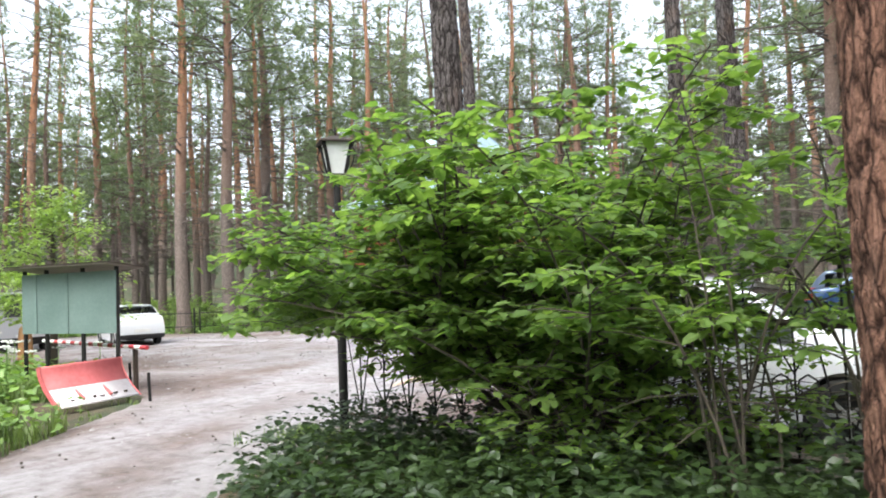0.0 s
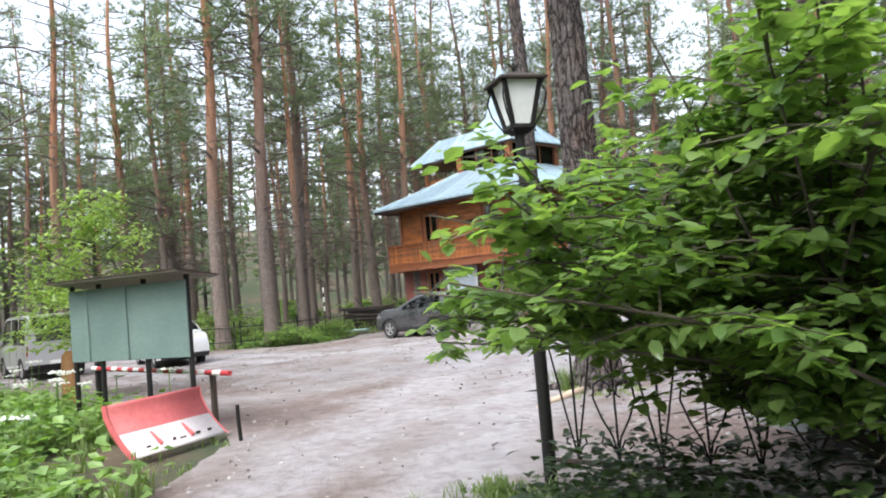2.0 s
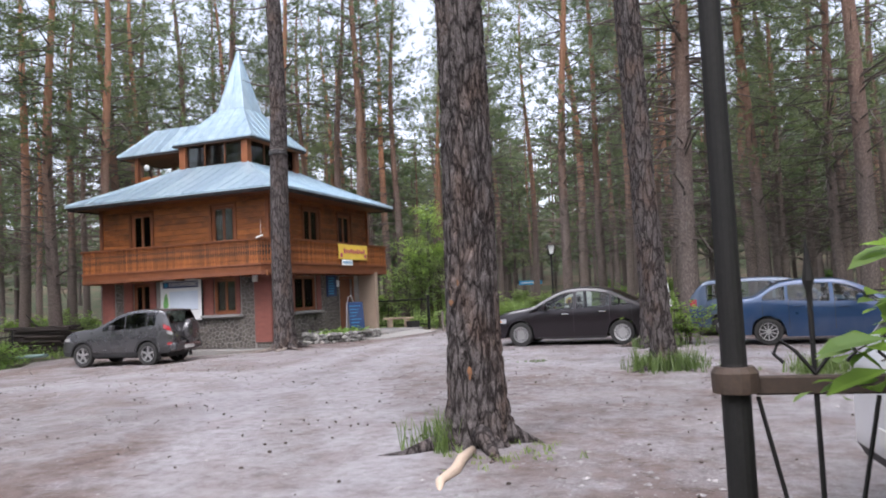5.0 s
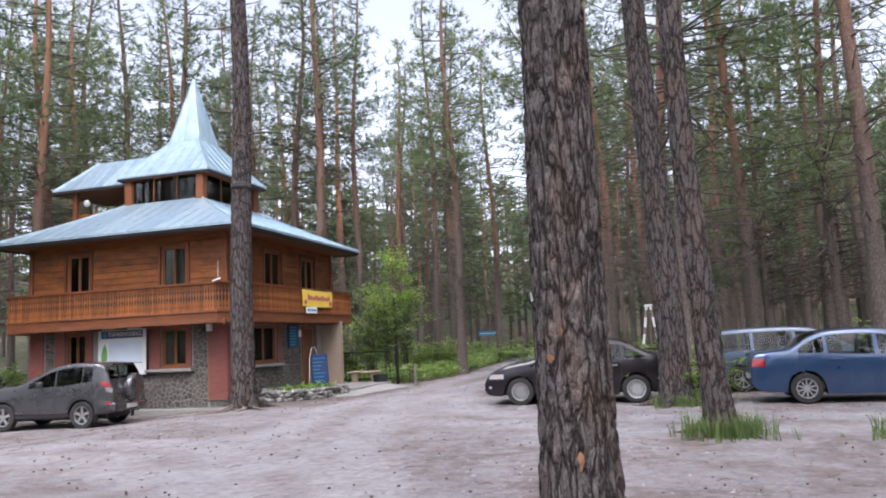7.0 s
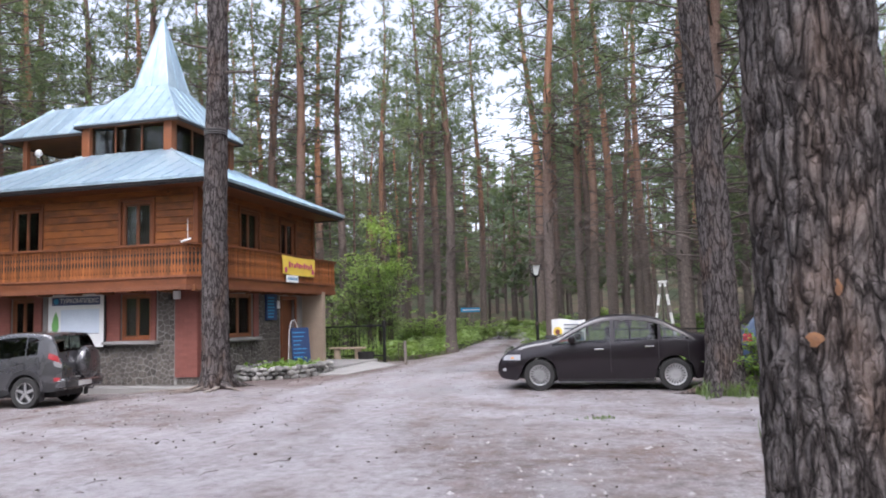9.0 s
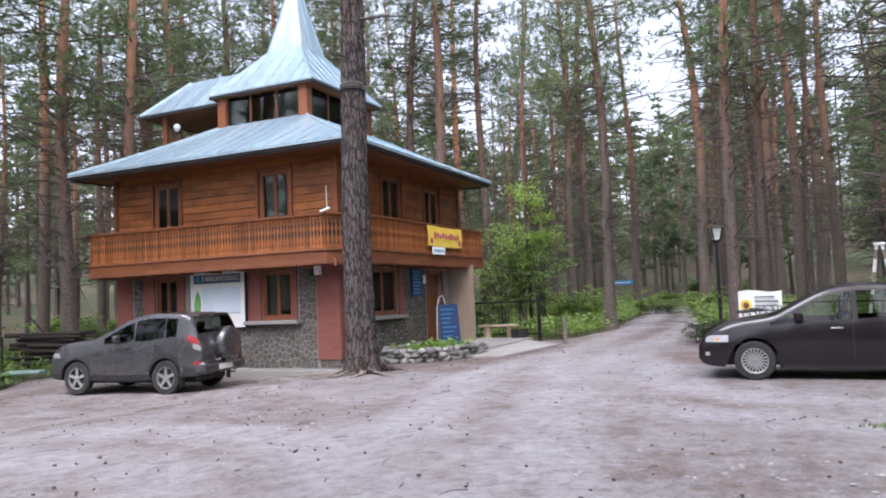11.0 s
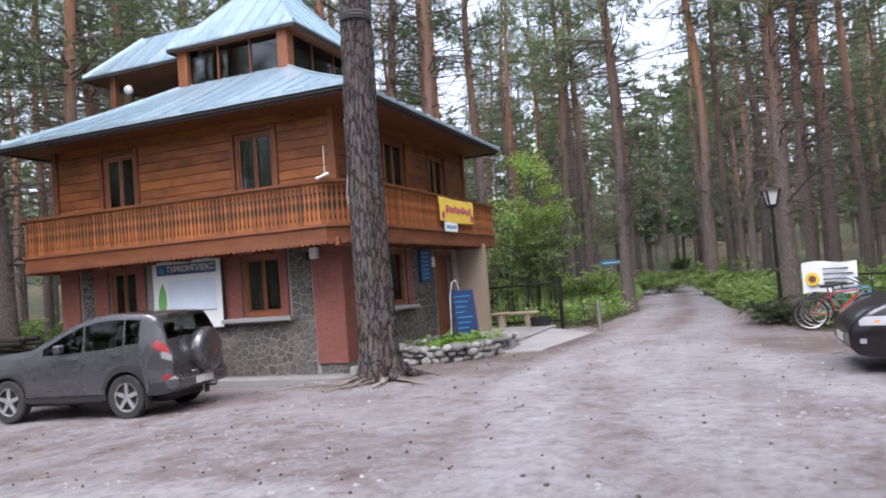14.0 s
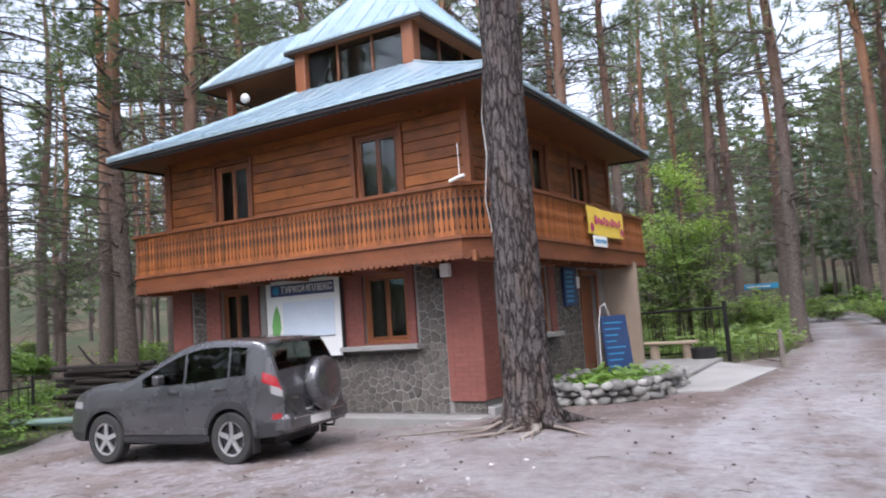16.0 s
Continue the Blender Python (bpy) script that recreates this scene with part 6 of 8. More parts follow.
def big_bush_room(x, y, z):
    """The space that the big shrub fills: clear of the walk."""
    edge = 2.5 + 0.4 * noise.noise((x * 1.1, y, z * 1.4)) + max(0.0, -5.1 - x) * 0.86
    if x > -2.2:
        edge = 2.3 + (x + 2.2) * 1.6
    roof_ = min(1.78 + (x + 6.0) * 0.95, 2.75 + (x + 5.0) * 0.12) + (0.10 + 0.34 * smoothstep(-5.5, -4.9, x)) * noise.noise((x * 1.5, y * 1.5, 2.0)) - 0.12 * smoothstep(-5.2, -5.6, x)
    return max(-6.4, -5.9 - 0.165 * (y - 1.96)) < x < -0.6 and y > edge and y < 6.2 and z < roof_ and (x < -2.0 or z > 1.0 + (x + 2.0) * 1.1)


TIPS = [(-6.15, 3.85, 1.75), (-6.05, 3.6, 1.55), (-6.2, 4.1, 1.5), (-5.85, 3.45, 1.85), (-5.75, 3.35, 1.6), (-6.25, 4.4, 1.85), (-5.65, 3.25, 1.45), (-5.4, 3.05, 1.9), (-5.2, 2.9, 1.6), (-5.95, 4.0, 1.95), (-6.1, 3.8, 1.4)]


shrub("bush", "large leafy green shrub overhanging the iron fence", "bush",
      [(-4.5, 5.0), (-3.4, 5.1), (-5.3, 4.9), (-2.8, 4.8), (-4.0, 4.4)], 60, 2.6, 4.3, 0.11, 23, big_bush_room, SHRUB_LEAF, SHRUB_BARK, 41, z_min=0.82, twigs=(16, 22), clumps=((-3.3, 5.0), (-2.8, 5.3), (-3.0, 4.7)), tips=TIPS)
shrub("bush", "tall leafy shrub with pale green sunlit top leaves", "bush",
      [(-1.9, 4.7), (-1.3, 5.3), (-2.6, 5.4)], 26, 1.7, 3.9, 0.11, 20, lambda x, y, z: 3.4 < y < 6.2 and x < -0.3 and (x > -3.2 or z < 2.9), SHRUB_LEAF, SHRUB_BARK, 43, z_min=1.05, twigs=(10, 14))


shrub("bush", "low leafy shoots hiding the big shrub's foot", "bush",
      [(-3.2, 4.6), (-2.7, 5.0), (-2.3, 5.4), (-3.4, 4.9)], 28, 0.9, 1.45, 0.10, 13, lambda x, y, z: 3.7 < y < 6.1 and x > -4.2, SHRUB_LEAF, SHRUB_BARK, 44, z_min=0.12)


def carpet(name, label, spots, count, size, mat, seed, tall, spiky=False, category="plants"):
    """Low growth as one mass: fans of leaves or grass blades at many places. spots(): gives a place."""
    random.seed(seed)
    k = Kit()
    for _ in range(count):
        p = spots()
        if p is None:
            continue
        x, y = p[0], p[1]
        h = tall * rnd(0.4, 1.1) * (p[2] if len(p) > 2 else 1.0)
        z = land(x, y) - 0.03
        for _ in range(6 if spiky else 5):
            a = rnd(0, math.tau)
            if spiky:
                lean_ = rnd(0.1, 0.6)
                t = Vector((x + math.cos(a) * h * lean_, y + math.sin(a) * h * lean_, z + h * rnd(0.7, 1.0)))
                q = Vector((x + rnd(-0.06, 0.06), y + rnd(-0.06, 0.06), z))
                s = Vector((-math.sin(a), math.cos(a), 0)) * size
                m = q.lerp(t, 0.55) + Vector((0, 0, h * 0.16))
                k.add([tuple(q - s), tuple(q + s), tuple(m + s * 0.7), tuple(t), tuple(m - s * 0.7)], [(0, 1, 2, 4), (4, 2, 3)])
            else:
                q = Vector((x + rnd(-0.12, 0.12), y + rnd(-0.12, 0.12), z + h * rnd(0.25, 1.0)))
                (small_leaf if size > 0.12 else leaf)(k, q, Vector((math.cos(a), math.sin(a), rnd(-0.4, 0.5))).normalized(), size * rnd(0.6, 1.3))
    return solid(name, k, mat, label, category, kind="stuff", normals=False)


def in_hull(x0, x1, y0, y1, test):
    def f():
        x, y = rnd(x0, x1), rnd(y0, y1)
        return (x, y) if test(x, y) else None
    return f


# low growth under the shrub; the shade there is put into its leaf colour
carpet("undergrowth", "low leafy undergrowth, the shade beneath the shrub put into its dark leaves", in_hull(-6.3, 0.5, 0.8, 6.5, lambda x, y: not inside((x, y), CAR_PARK) and to_edge((x, y), CAR_PARK)[1] > 0.35 and y < 6.9 + 0.45 * x + 3 and math.hypot(x, y) > 1.8), 7000, 0.085, DARK_LEAF, 51, 0.62)


def rim(d0, d1, x0=-37, x1=12, y0=-8, y1=62):
    def f():
        x, y = rnd(x0, x1), rnd(y0, y1)
        if inside((x, y), CAR_PARK):
            return None
        d = to_edge((x, y), CAR_PARK)[1]
        if not d0 < d < d1 or math.hypot(x, y) < 1.2 or (-28.9 < x < -18.2 and 22.5 < y < 32.5):
            return None
        return (x, y, 0.45 + 0.55 * min(1, d / 0.8))
    return f


carpet("grass", "bright green grass along the edges of the car park", rim(0.0, 1.6), 24000, 0.008, GRASS, 53, 0.30, True, "grass")
carpet("grass", "rough woodland grass between the pines", rim(1.2, 16.0, -55, 14, -8, 75), 26000, 0.014, GRASS, 54, 0.42, True, "grass")
carpet("herbs", "mixed green herbs beneath the pines", rim(0.5, 16.0, -55, 14, -6, 75), 8000, 0.17, HERB_LEAF, 55, 0.6)
carpet("herbs", "lush bright herbs along the forest track", in_hull(-25, -7, 32.5, 62, lambda x, y: not inside((x, y), CAR_PARK)), 5600, 0.2, WILLOW_LEAF, 155, 0.75)
carpet("herbs", "lush herbs along the western fence", in_hull(-40, -27.6, 13, 32, lambda x, y: not inside((x, y), CAR_PARK) and not (x > -29.2 and y > 22.4) and not (-37 < x < -28 and 21 < y < 28)), 4200, 0.17, HERB_LEAF, 156, 0.25)
carpet("herbs", "lush herbs behind the parked cars", in_hull(-12, 8, 25.2, 36, lambda x, y: not inside((x, y), CAR_PARK)), 4200, 0.18, WILLOW_LEAF, 157, 0.6)
# verge by the plough blade, with white umbels
verge = in_hull(-22, -8.2, -2.5, 5.1, lambda x, y: not inside((x, y), CAR_PARK) and y > -2.6 and x + 1.15 * y < -5.2 and not (-12.5 < x < -9.6 and 2.9 < y < 5.5))
carpet("herbs", "tall lush green herbs on the verge", verge, 4200, 0.15, HERB_LEAF, 56, 0.55)
carpet("grass", "bright verge grass by the plough blade", verge, 9000, 0.008, GRASS, 57, 0.38, True, "grass")
random.seed(58)
k = Kit()
for _ in range(260):
    p = verge()
    if p is None or p[0] > -9.5:
        continue
    h = rnd(0.6, 0.95)
    k.tube([(p[0], p[1], 0), (p[0] + rnd(-0.05, 0.05), p[1], h)], 0.006, 4, False, 1)
    for _ in range(18):
        a, q = rnd(0, math.tau), 0.11 * random.random() ** 0.5
        x, y = p[0] + q * math.cos(a), p[1] + q * math.sin(a)
        k.lathe([(0.002, h - 0.01), (0.016, h), (0.012, h + 0.012), (0.002, h + 0.016)], 5, (x, y, rnd(-0.01, 0.02)))
solid("umbels", k, [PETAL, HERB_LEAF], "white flowering umbels standing in the verge", "flowers", kind="stuff", normals=False)
# tufts round the feet of the car-park pines
for (cx, cy, r0, r1, cnt, h, lab) in ((-7.45, 16.1, 0.2, 0.7, 200, 0.46, "grass tuft round an old pine's foot"), (-8.6, 9.35, 0.3, 0.8, 60, 0.13, "sparse grass round an old pine's foot"), (-7.9, 20.9, 0.3, 0.8, 110, 0.35, "grass and sprouts at a pine's foot"),
                                      (-4.9, 15.9, 0.0, 0.7, 130, 0.35, "low grass clump on the gravel"), (-5.2, 15.4, 0.0, 0.6, 60, 0.25, "small grass patch on the gravel"), (-10.2, 17.6, 0.0, 0.25, 30, 0.1, "tiny grass patch on the gravel"), (-6.55, 4.75, 0.0, 0.5, 110, 0.2, "bright grass at the lamp post's foot"), (-9.2, 9.5, 0.1, 0.45, 41, 0.4, "wispy grass at an old pine's foot")):
    def near(cx=cx, cy=cy, r0=r0, r1=r1):
        a, d = rnd(0, math.tau), r0 + abs(random.gauss(0, 0.5)) * (r1 - r0)
        return (cx + d * math.cos(a), cy + d * math.sin(a))
    carpet("grass_tuft", lab, near, cnt, 0.007, GRASS, int(cnt + 60), h, True, "grass")


def sprout(x, y, h, reach, seed, label, mat=WILLOW_LEAF, stems=26, size=0.10, lp=11, group="thickets at the wood's edge"):
    return shrub("bush", label, "bush", [(x, y), (x + 0.4 * reach, y + 0.3 * reach), (x - 0.4 * reach, y - 0.2)], stems, reach, h, size, lp, lambda a, b, c: True, mat, SHRUB_BARK, seed, group, z_min=0.1, small=True)


sprout(-20.3, 36.2, 5.4, 1.7, 71, "tall pale-green willow thicket beyond the gate", stems=60, size=0.13)
sprout(-22.4, 34.9, 3.4, 1.6, 72, "dense green willow thicket behind the house", stems=50, size=0.13)
sprout(-19.4, 40.5, 2.2, 1.8, 73, "green thicket beside the track", stems=36, size=0.14)
sprout(-14.0, 47.5, 1.5, 2.2, 74, "low green thicket beside the track", stems=36, size=0.15)
sprout(-12.5, 39.5, 1.2, 1.8, 75, "low green thicket beside the track", stems=32, size=0.14)
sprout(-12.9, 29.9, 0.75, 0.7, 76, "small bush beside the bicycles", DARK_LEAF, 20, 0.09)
sprout(-7.4, 21.2, 1.5, 0.6, 77, "leafy sprouts at a pine's foot", SHRUB_LEAF, 14, 0.09)
sprout(-29.5, 20.0, 1.0, 1.0, 79, "green bush at the iron fence", HERB_LEAF, 24, 0.12)
sprout(-28.9, 17.9, 1.0, 1.1, 80, "green bush at the iron fence", HERB_LEAF, 24, 0.12)
sprout(-35.3, 28.9, 1.9, 1.6, 81, "pale-green bush beyond the log pile", WILLOW_LEAF, 30, 0.13)
sprout(-35.0, 19.0, 1.6, 1.8, 82, "pale-green bush between the pines", WILLOW_LEAF, 30, 0.13)
sprout(-23.5, 47.0, 2.0, 2.2, 83, "green thicket in the wood", WILLOW_LEAF, 30, 0.15)
sprout(-8.8, 36.5, 1.4, 2.0, 84, "green thicket in the wood", WILLOW_LEAF, 30, 0.15)
sprout(-5.4, 29.0, 1.3, 1.8, 85, "green thicket behind the cars", WILLOW_LEAF, 30, 0.14)
sprout(-1.0, 28.0, 1.4, 2.0, 86, "green thicket behind the cars", WILLOW_LEAF, 30, 0.14)
sprout(-17.6, 52.0, 1.3, 1.8, 87, "green thicket beside the track", WILLOW_LEAF, 30, 0.15)
random.seed(90)
n_ = 0
while n_ < 84:
    a, d = rnd(0, math.tau), rnd(26, 74)
    x, y = -14 + d * math.cos(a), 20 + d * math.sin(a)
    if not clear_of(x, y) or y < 8:
        continue
    sd = random.randint(100, 9999)
    st = random.getstate()
    sprout(x, y, rnd(0.9, 2.4), rnd(1.2, 2.4), sd, "woodland undergrowth bush of pale-green leaves", random.choice((WILLOW_LEAF, HERB_LEAF, BIRCH_LEAF)), 24, 0.2, 10)
    random.setstate(st)
    n_ += 1


def young_tree(x, y, h, crown, seed, label, mat=BIRCH_LEAF):
    random.seed(seed)
    ob = thing("young_tree", label, "tree", pose(x, y, land(x, y)))
    part("trunk", Kit().tube([(0, 0, -0.1), (0.03, 0.02, h * 0.3), (-0.03, 0.04, h * 0.65), (0, 0, h)], [0.09, 0.07, 0.045, 0.01], 9), SHRUB_BARK, ob, smooth=True)
    limbs, leaves = Kit(), Kit()
    for _ in range(46):
        f = rnd(0.28, 0.98)
        a, L = rnd(0, math.tau), crown * (1.12 - f) * rnd(0.6, 1.3) + 0.25
        p = Vector((0, 0, h * f))
        e = p + Vector((math.cos(a) * L, math.sin(a) * L, L * rnd(0.05, 0.4)))
        limbs.tube([p, p.lerp(e, 0.5) + Vector((0, 0, 0.08)), e], [0.018, 0.011, 0.004], 4, False)
        for _ in range(int(100 * L / crown) + 36):
            q = p.lerp(e, rnd(0.25, 1.08)) + Vector((rnd(-0.22, 0.22), rnd(-0.22, 0.22), rnd(-0.25, 0.15)))
            g = rnd(0, math.tau)
            leaf(leaves, q, Vector((math.cos(g), math.sin(g), rnd(-0.6, 0.2))).normalized(), rnd(0.09, 0.17), 0, 0.42)
    part("branchwork", limbs, SHRUB_BARK, ob, normals=False)
    tagged(part("crown", leaves, mat, ob, normals=False), kind="stuff")
    return ob


young_tree(-18.0, 6.2, 4.1, 2.0, 61, "young leafy rowan beside the notice board")
young_tree(-20.3, 37.4, 6.2, 2.0, 62, "slender pale-green birch beyond the gate")


# ---- iron lanterns, fence and street things ----
def scroll(cx, cz, r, turns=1.4, start=0.0, flip=1, n=18):
    """A spiral in the xz plane, from its outer end to its eye."""
    return [(cx + flip * r * (1 - 0.75 * i / n) * math.cos(start + turns * math.tau * i / n), 0.0, cz + r * (1 - 0.75 * i / n) * math.sin(start + turns * math.tau * i / n)) for i in range(n + 1)]


def lantern(m, label, pole_h=2.78, group="iron street lamps"):
    ob = thing("street_lamp", label, "street lamp", m, group)
    part("pole", Kit().lathe([(0.05, -0.1), (0.05, 1.25), (0.044, 1.28), (0.041, 1.9), (0.038, pole_h)], 16), IRON, ob, smooth=False)
    part("collar", Kit().lathe([(0.078, 1.18), (0.08, 1.2), (0.08, 1.25), (0.066, 1.27)], 16), RUSTIRON, ob)
    b, t, z0, z1 = 0.082, 0.148, pole_h + 0.05, pole_h + 0.39
    part("base_plate", Kit().add([(sx * q, sy * q, z) for q, z in ((0.05, pole_h - 0.02), (b + 0.02, z0 - 0.03), (b + 0.02, z0)) for sx, sy in ((-1, -1), (1, -1), (1, 1), (-1, 1))],
                                 [(3, 2, 1, 0), (8, 9, 10, 11)] + [(r * 4 + i, r * 4 + (i + 1) % 4, r * 4 + 4 + (i + 1) % 4, r * 4 + 4 + i) for r in range(2) for i in range(4)]), IRON, ob)
    for i in range(4):
        a = math.pi / 4 + math.pi / 2 * i
        q = math.sqrt(2)
        part("corner_bar", Kit().tube([(b * q * math.cos(a), b * q * math.sin(a), z0), (t * q * math.cos(a), t * q * math.sin(a), z1)], 0.023, 4), IRON, ob)
        c0, c1 = math.pi / 4 + math.pi / 2 * i, math.pi / 4 + math.pi / 2 * (i + 1)
        e, f = (b - 0.008) * q, (t - 0.008) * q
        part("pane", Kit().add([(e * math.cos(c0), e * math.sin(c0), z0), (e * math.cos(c1), e * math.sin(c1), z0), (f * math.cos(c1), f * math.sin(c1), z1), (f * math.cos(c0), f * math.sin(c0), z1)], [(0, 1, 2, 3)]), LAMPGLASS, ob, "frosted white pane")
        pts = [(0.25, z1 + 0.03), (0.225, z1 - 0.05), (0.255, z1 - 0.12), (0.225, z1 - 0.23), (0.165, z0 + 0.02), (0.125, z0 - 0.03), (0.14, z0 - 0.06)]
        path = [Vector((x * math.cos(a), x * math.sin(a), z)) for x, z in pts]
        part("scroll", Kit().tube(path, 0.007, 5), IRON, ob)
        part("curl", Kit().tube([Vector((x * math.cos(a), x * math.sin(a), z)) for x, _, z in scroll(0.21, z1 - 0.03, 0.03)], 0.006, 5), IRON, ob)
    w = t + 0.05
    part("cap", Kit().add([(-w, -w, z1), (w, -w, z1), (w, w, z1), (-w, w, z1), (-w, -w, z1 + 0.015), (w, -w, z1 + 0.015), (w, w, z1 + 0.015), (-w, w, z1 + 0.015), (0, 0, z1 + 0.10)],
                          [(3, 2, 1, 0), (0, 1, 5, 4), (1, 2, 6, 5), (2, 3, 7, 6), (3, 0, 4, 7), (4, 5, 8), (5, 6, 8), (6, 7, 8), (7, 4, 8)]), RUSTIRON, ob, "pyramid lamp cap")
    part("finial", Kit().lathe([(0.012, z1 + 0.1), (0.02, z1 + 0.13), (0.006, z1 + 0.17), (0.002, z1 + 0.22)], 8), IRON, ob)
    for s in (1, -1):
        part("finial_curl", Kit().tube([(s * 0.01, 0, z1 + 0.12), (s * 0.04, 0, z1 + 0.16), (s * 0.07, 0, z1 + 0.15), (s * 0.06, 0, z1 + 0.12)], 0.006, 5), IRON, ob)
    return ob


lantern(pose(-6.4, 5.15, 0, 0, 0, 60), "black iron lantern on a pole with frosted panes")
lantern(pose(-12.65, 31.05, 0.0, 0, 0, 20), "black iron lantern on a pole beside the track")


def spear_fence(p0, p1, label):
    """Wrought-iron fence with spears, hearts and curls between two rails."""
    d = Vector((p1[0] - p0[0], p1[1] - p0[1], 0))
    L = d.length
    ob = thing("iron_fence", label, "fence", pose(p0[0], p0[1], 0, 0, 0, math.degrees(math.atan2(d.y, d.x))))
    part("top_rail", Kit().box(0.0, L, -0.02, 0.02, 1.17, 1.235, 0.006), RUSTIRON, ob)
    part("bottom_rail", Kit().box(0.0, L, -0.015, 0.015, 0.2, 0.235, 0.005), RUSTIRON, ob)
    n = int(L / 0.33)
    spear = Kit().tube([(0, 0, 0.236), (0, 0, 1.56)], 0.009, 6).lathe([(0.004, 1.5), (0.02, 1.56), (0.012, 1.62), (0.001, 1.72)], 6).mesh("spear", [IRON])
    vee, scroll = Kit(), Kit()
    for s in (1, -1):
        vee.tube([(0, 0, 0.26), (s * 0.08, 0, 0.62), (s * 0.19, 0, 1.165)], 0.008, 5)
        vee.tube([(0, 0, 0.30), (s * 0.035, 0, 0.40), (s * 0.075, 0, 0.41), (s * 0.085, 0, 0.36), (s * 0.055, 0, 0.345)], 0.007, 5)
        scroll.tube([(0, 0, 0.27), (s * 0.03, 0, 0.42), (s * 0.11, 0, 0.56), (s * 0.165, 0, 0.70), (s * 0.15, 0, 0.80), (s * 0.09, 0, 0.84), (s * 0.03, 0, 0.80), (s * 0.02, 0, 0.73), (s * 0.055, 0, 0.71)], 0.008, 5)
        scroll.tube([(0, 0, 0.28), (s * 0.06, 0, 0.40), (s * 0.11, 0, 0.42), (s * 0.125, 0, 0.37), (s * 0.09, 0, 0.345)], 0.007, 5)
        scroll.tube([(0, 0, 0.84), (s * 0.07, 0, 0.98), (s * 0.10, 0, 1.165)], 0.007, 5)
        for k_ in (vee, scroll):
            k_.tube([(0.0, 0, 1.24), (s * 0.06, 0, 1.32), (s * 0.11, 0, 1.36), (s * 0.13, 0, 1.31), (s * 0.10, 0, 1.28)], 0.007, 5)
    vees, hearts = vee.mesh("scrollwork", [IRON]), scroll.mesh("scrollwork", [IRON])
    for i in range(n):
        x = 0.2 + i * 0.33
        part("spear", spear, None, ob, at=pose(x, 0, 0))
        if x + 0.16 < L:
            part("scrollwork", hearts if i % 2 else vees, None, ob, at=pose(x, -0.012, 0))
    for x in (2.6, 5.2):
        if x < L:
            part("post", Kit().box(x - 0.03, x + 0.03, -0.03, 0.03, 0, 1.5, 0.006), IRON, ob)
    return ob


spear_fence((-6.34, 5.16), (0.95, 5.98), "black wrought-iron fence with spears, hearts and scrolls")


def bar_fence(pts, height, label, gap=0.28, rails=(0.3, 0.9), group="dark iron fences"):
    """A plain dark fence: posts, rails and thin bars, along a line of points."""
    c = pts[0]
    ob = thing("iron_fence", label, "fence", pose(c[0], c[1], 0), group)
    for (x0, y0), (x1, y1) in zip(pts, pts[1:]):
        L = math.hypot(x1 - x0, y1 - y0)
        ux, uy = (x1 - x0) / L, (y1 - y0) / L
        za, zb = land(x0, y0), land(x1, y1)
        for r in rails:
            part("rail", Kit().tube([(x0 - c[0], y0 - c[1], za + r), (x1 - c[0], y1 - c[1], zb + r)], 0.022, 6), IRON, ob)
        for i in range(int(L / 2.4) + 1):
            u = min(L, i * 2.4)
            x, y = x0 + ux * u, y0 + uy * u
            part("post", Kit().tube([(x - c[0], y - c[1], land(x, y) - 0.1), (x - c[0], y - c[1], land(x, y) + height)], 0.034, 8), IRON, ob)
        for i in range(int(L / gap)):
            u = (i + 0.5) * gap
            x, y = x0 + ux * u, y0 + uy * u
            part("bar", Kit().tube([(x - c[0], y - c[1], land(x, y) + 0.06), (x - c[0], y - c[1], land(x, y) + height - 0.12)], 0.009, 5), IRON, ob)
    return ob


bar_fence([(-31.2, 22.6), (-29.9, 19.0), (-31.0, 16.6), (-36.0, 13.6)], 1.15, "low dark iron fence along the wood's edge")
bar_fence([(-11.9, 30.9), (-4.0, 27.4), (8.0, 26.6)], 1.15, "dark iron fence behind the parked cars", 0.5, (0.25, 1.0))
# gate frame beside the house
ob = thing("gate", "black iron gate frame beside the house", "gate", pose(-18.3, 32.0, 0))
part("gate_post", Kit().box(-0.05, 0.05, -0.05, 0.05, -0.1, 1.45, 0.01), IRON, ob)
part("gate_rail", Kit().tube([(0, 0, 1.28), (-2.3, -0.1, 1.25)], 0.03, 8), IRON, ob)
part("gate_rail", Kit().tube([(0, 0, 0.2), (-2.3, -0.1, 0.2)], 0.022, 8), IRON, ob)
for i in range(14):
    part("bar", Kit().tube([(-0.15 - i * 0.155, -0.01 - i * 0.007, 0.2), (-0.15 - i * 0.155, -0.01 - i * 0.007, 1.27)], 0.007, 5), IRON, ob)
ob = thing("wicket", "small rusty iron wicket with a weathered post", "gate", pose(-17.0, 30.6, 0))
part("post", Kit().tube([(0.1, -0.6, -0.1), (0.08, -0.6, 0.78)], 0.05, 10), WEATHERED, ob, "weathered wooden post")
part("frame", Kit().tube([(0.06, -0.5, 0.1), (0.06, -0.5, 0.68), (-0.5, 0.5, 0.68), (-0.5, 0.5, 0.1), (0.06, -0.5, 0.1)], 0.012, 6), RUSTIRON, ob)
for i in range(7):
    f = (i + 1) / 8
    part("bar", Kit().tube([(0.06 - 0.56 * f, -0.5 + f, 0.1), (0.06 - 0.56 * f, -0.5 + f, 0.68)], 0.006, 5), RUSTIRON, ob)
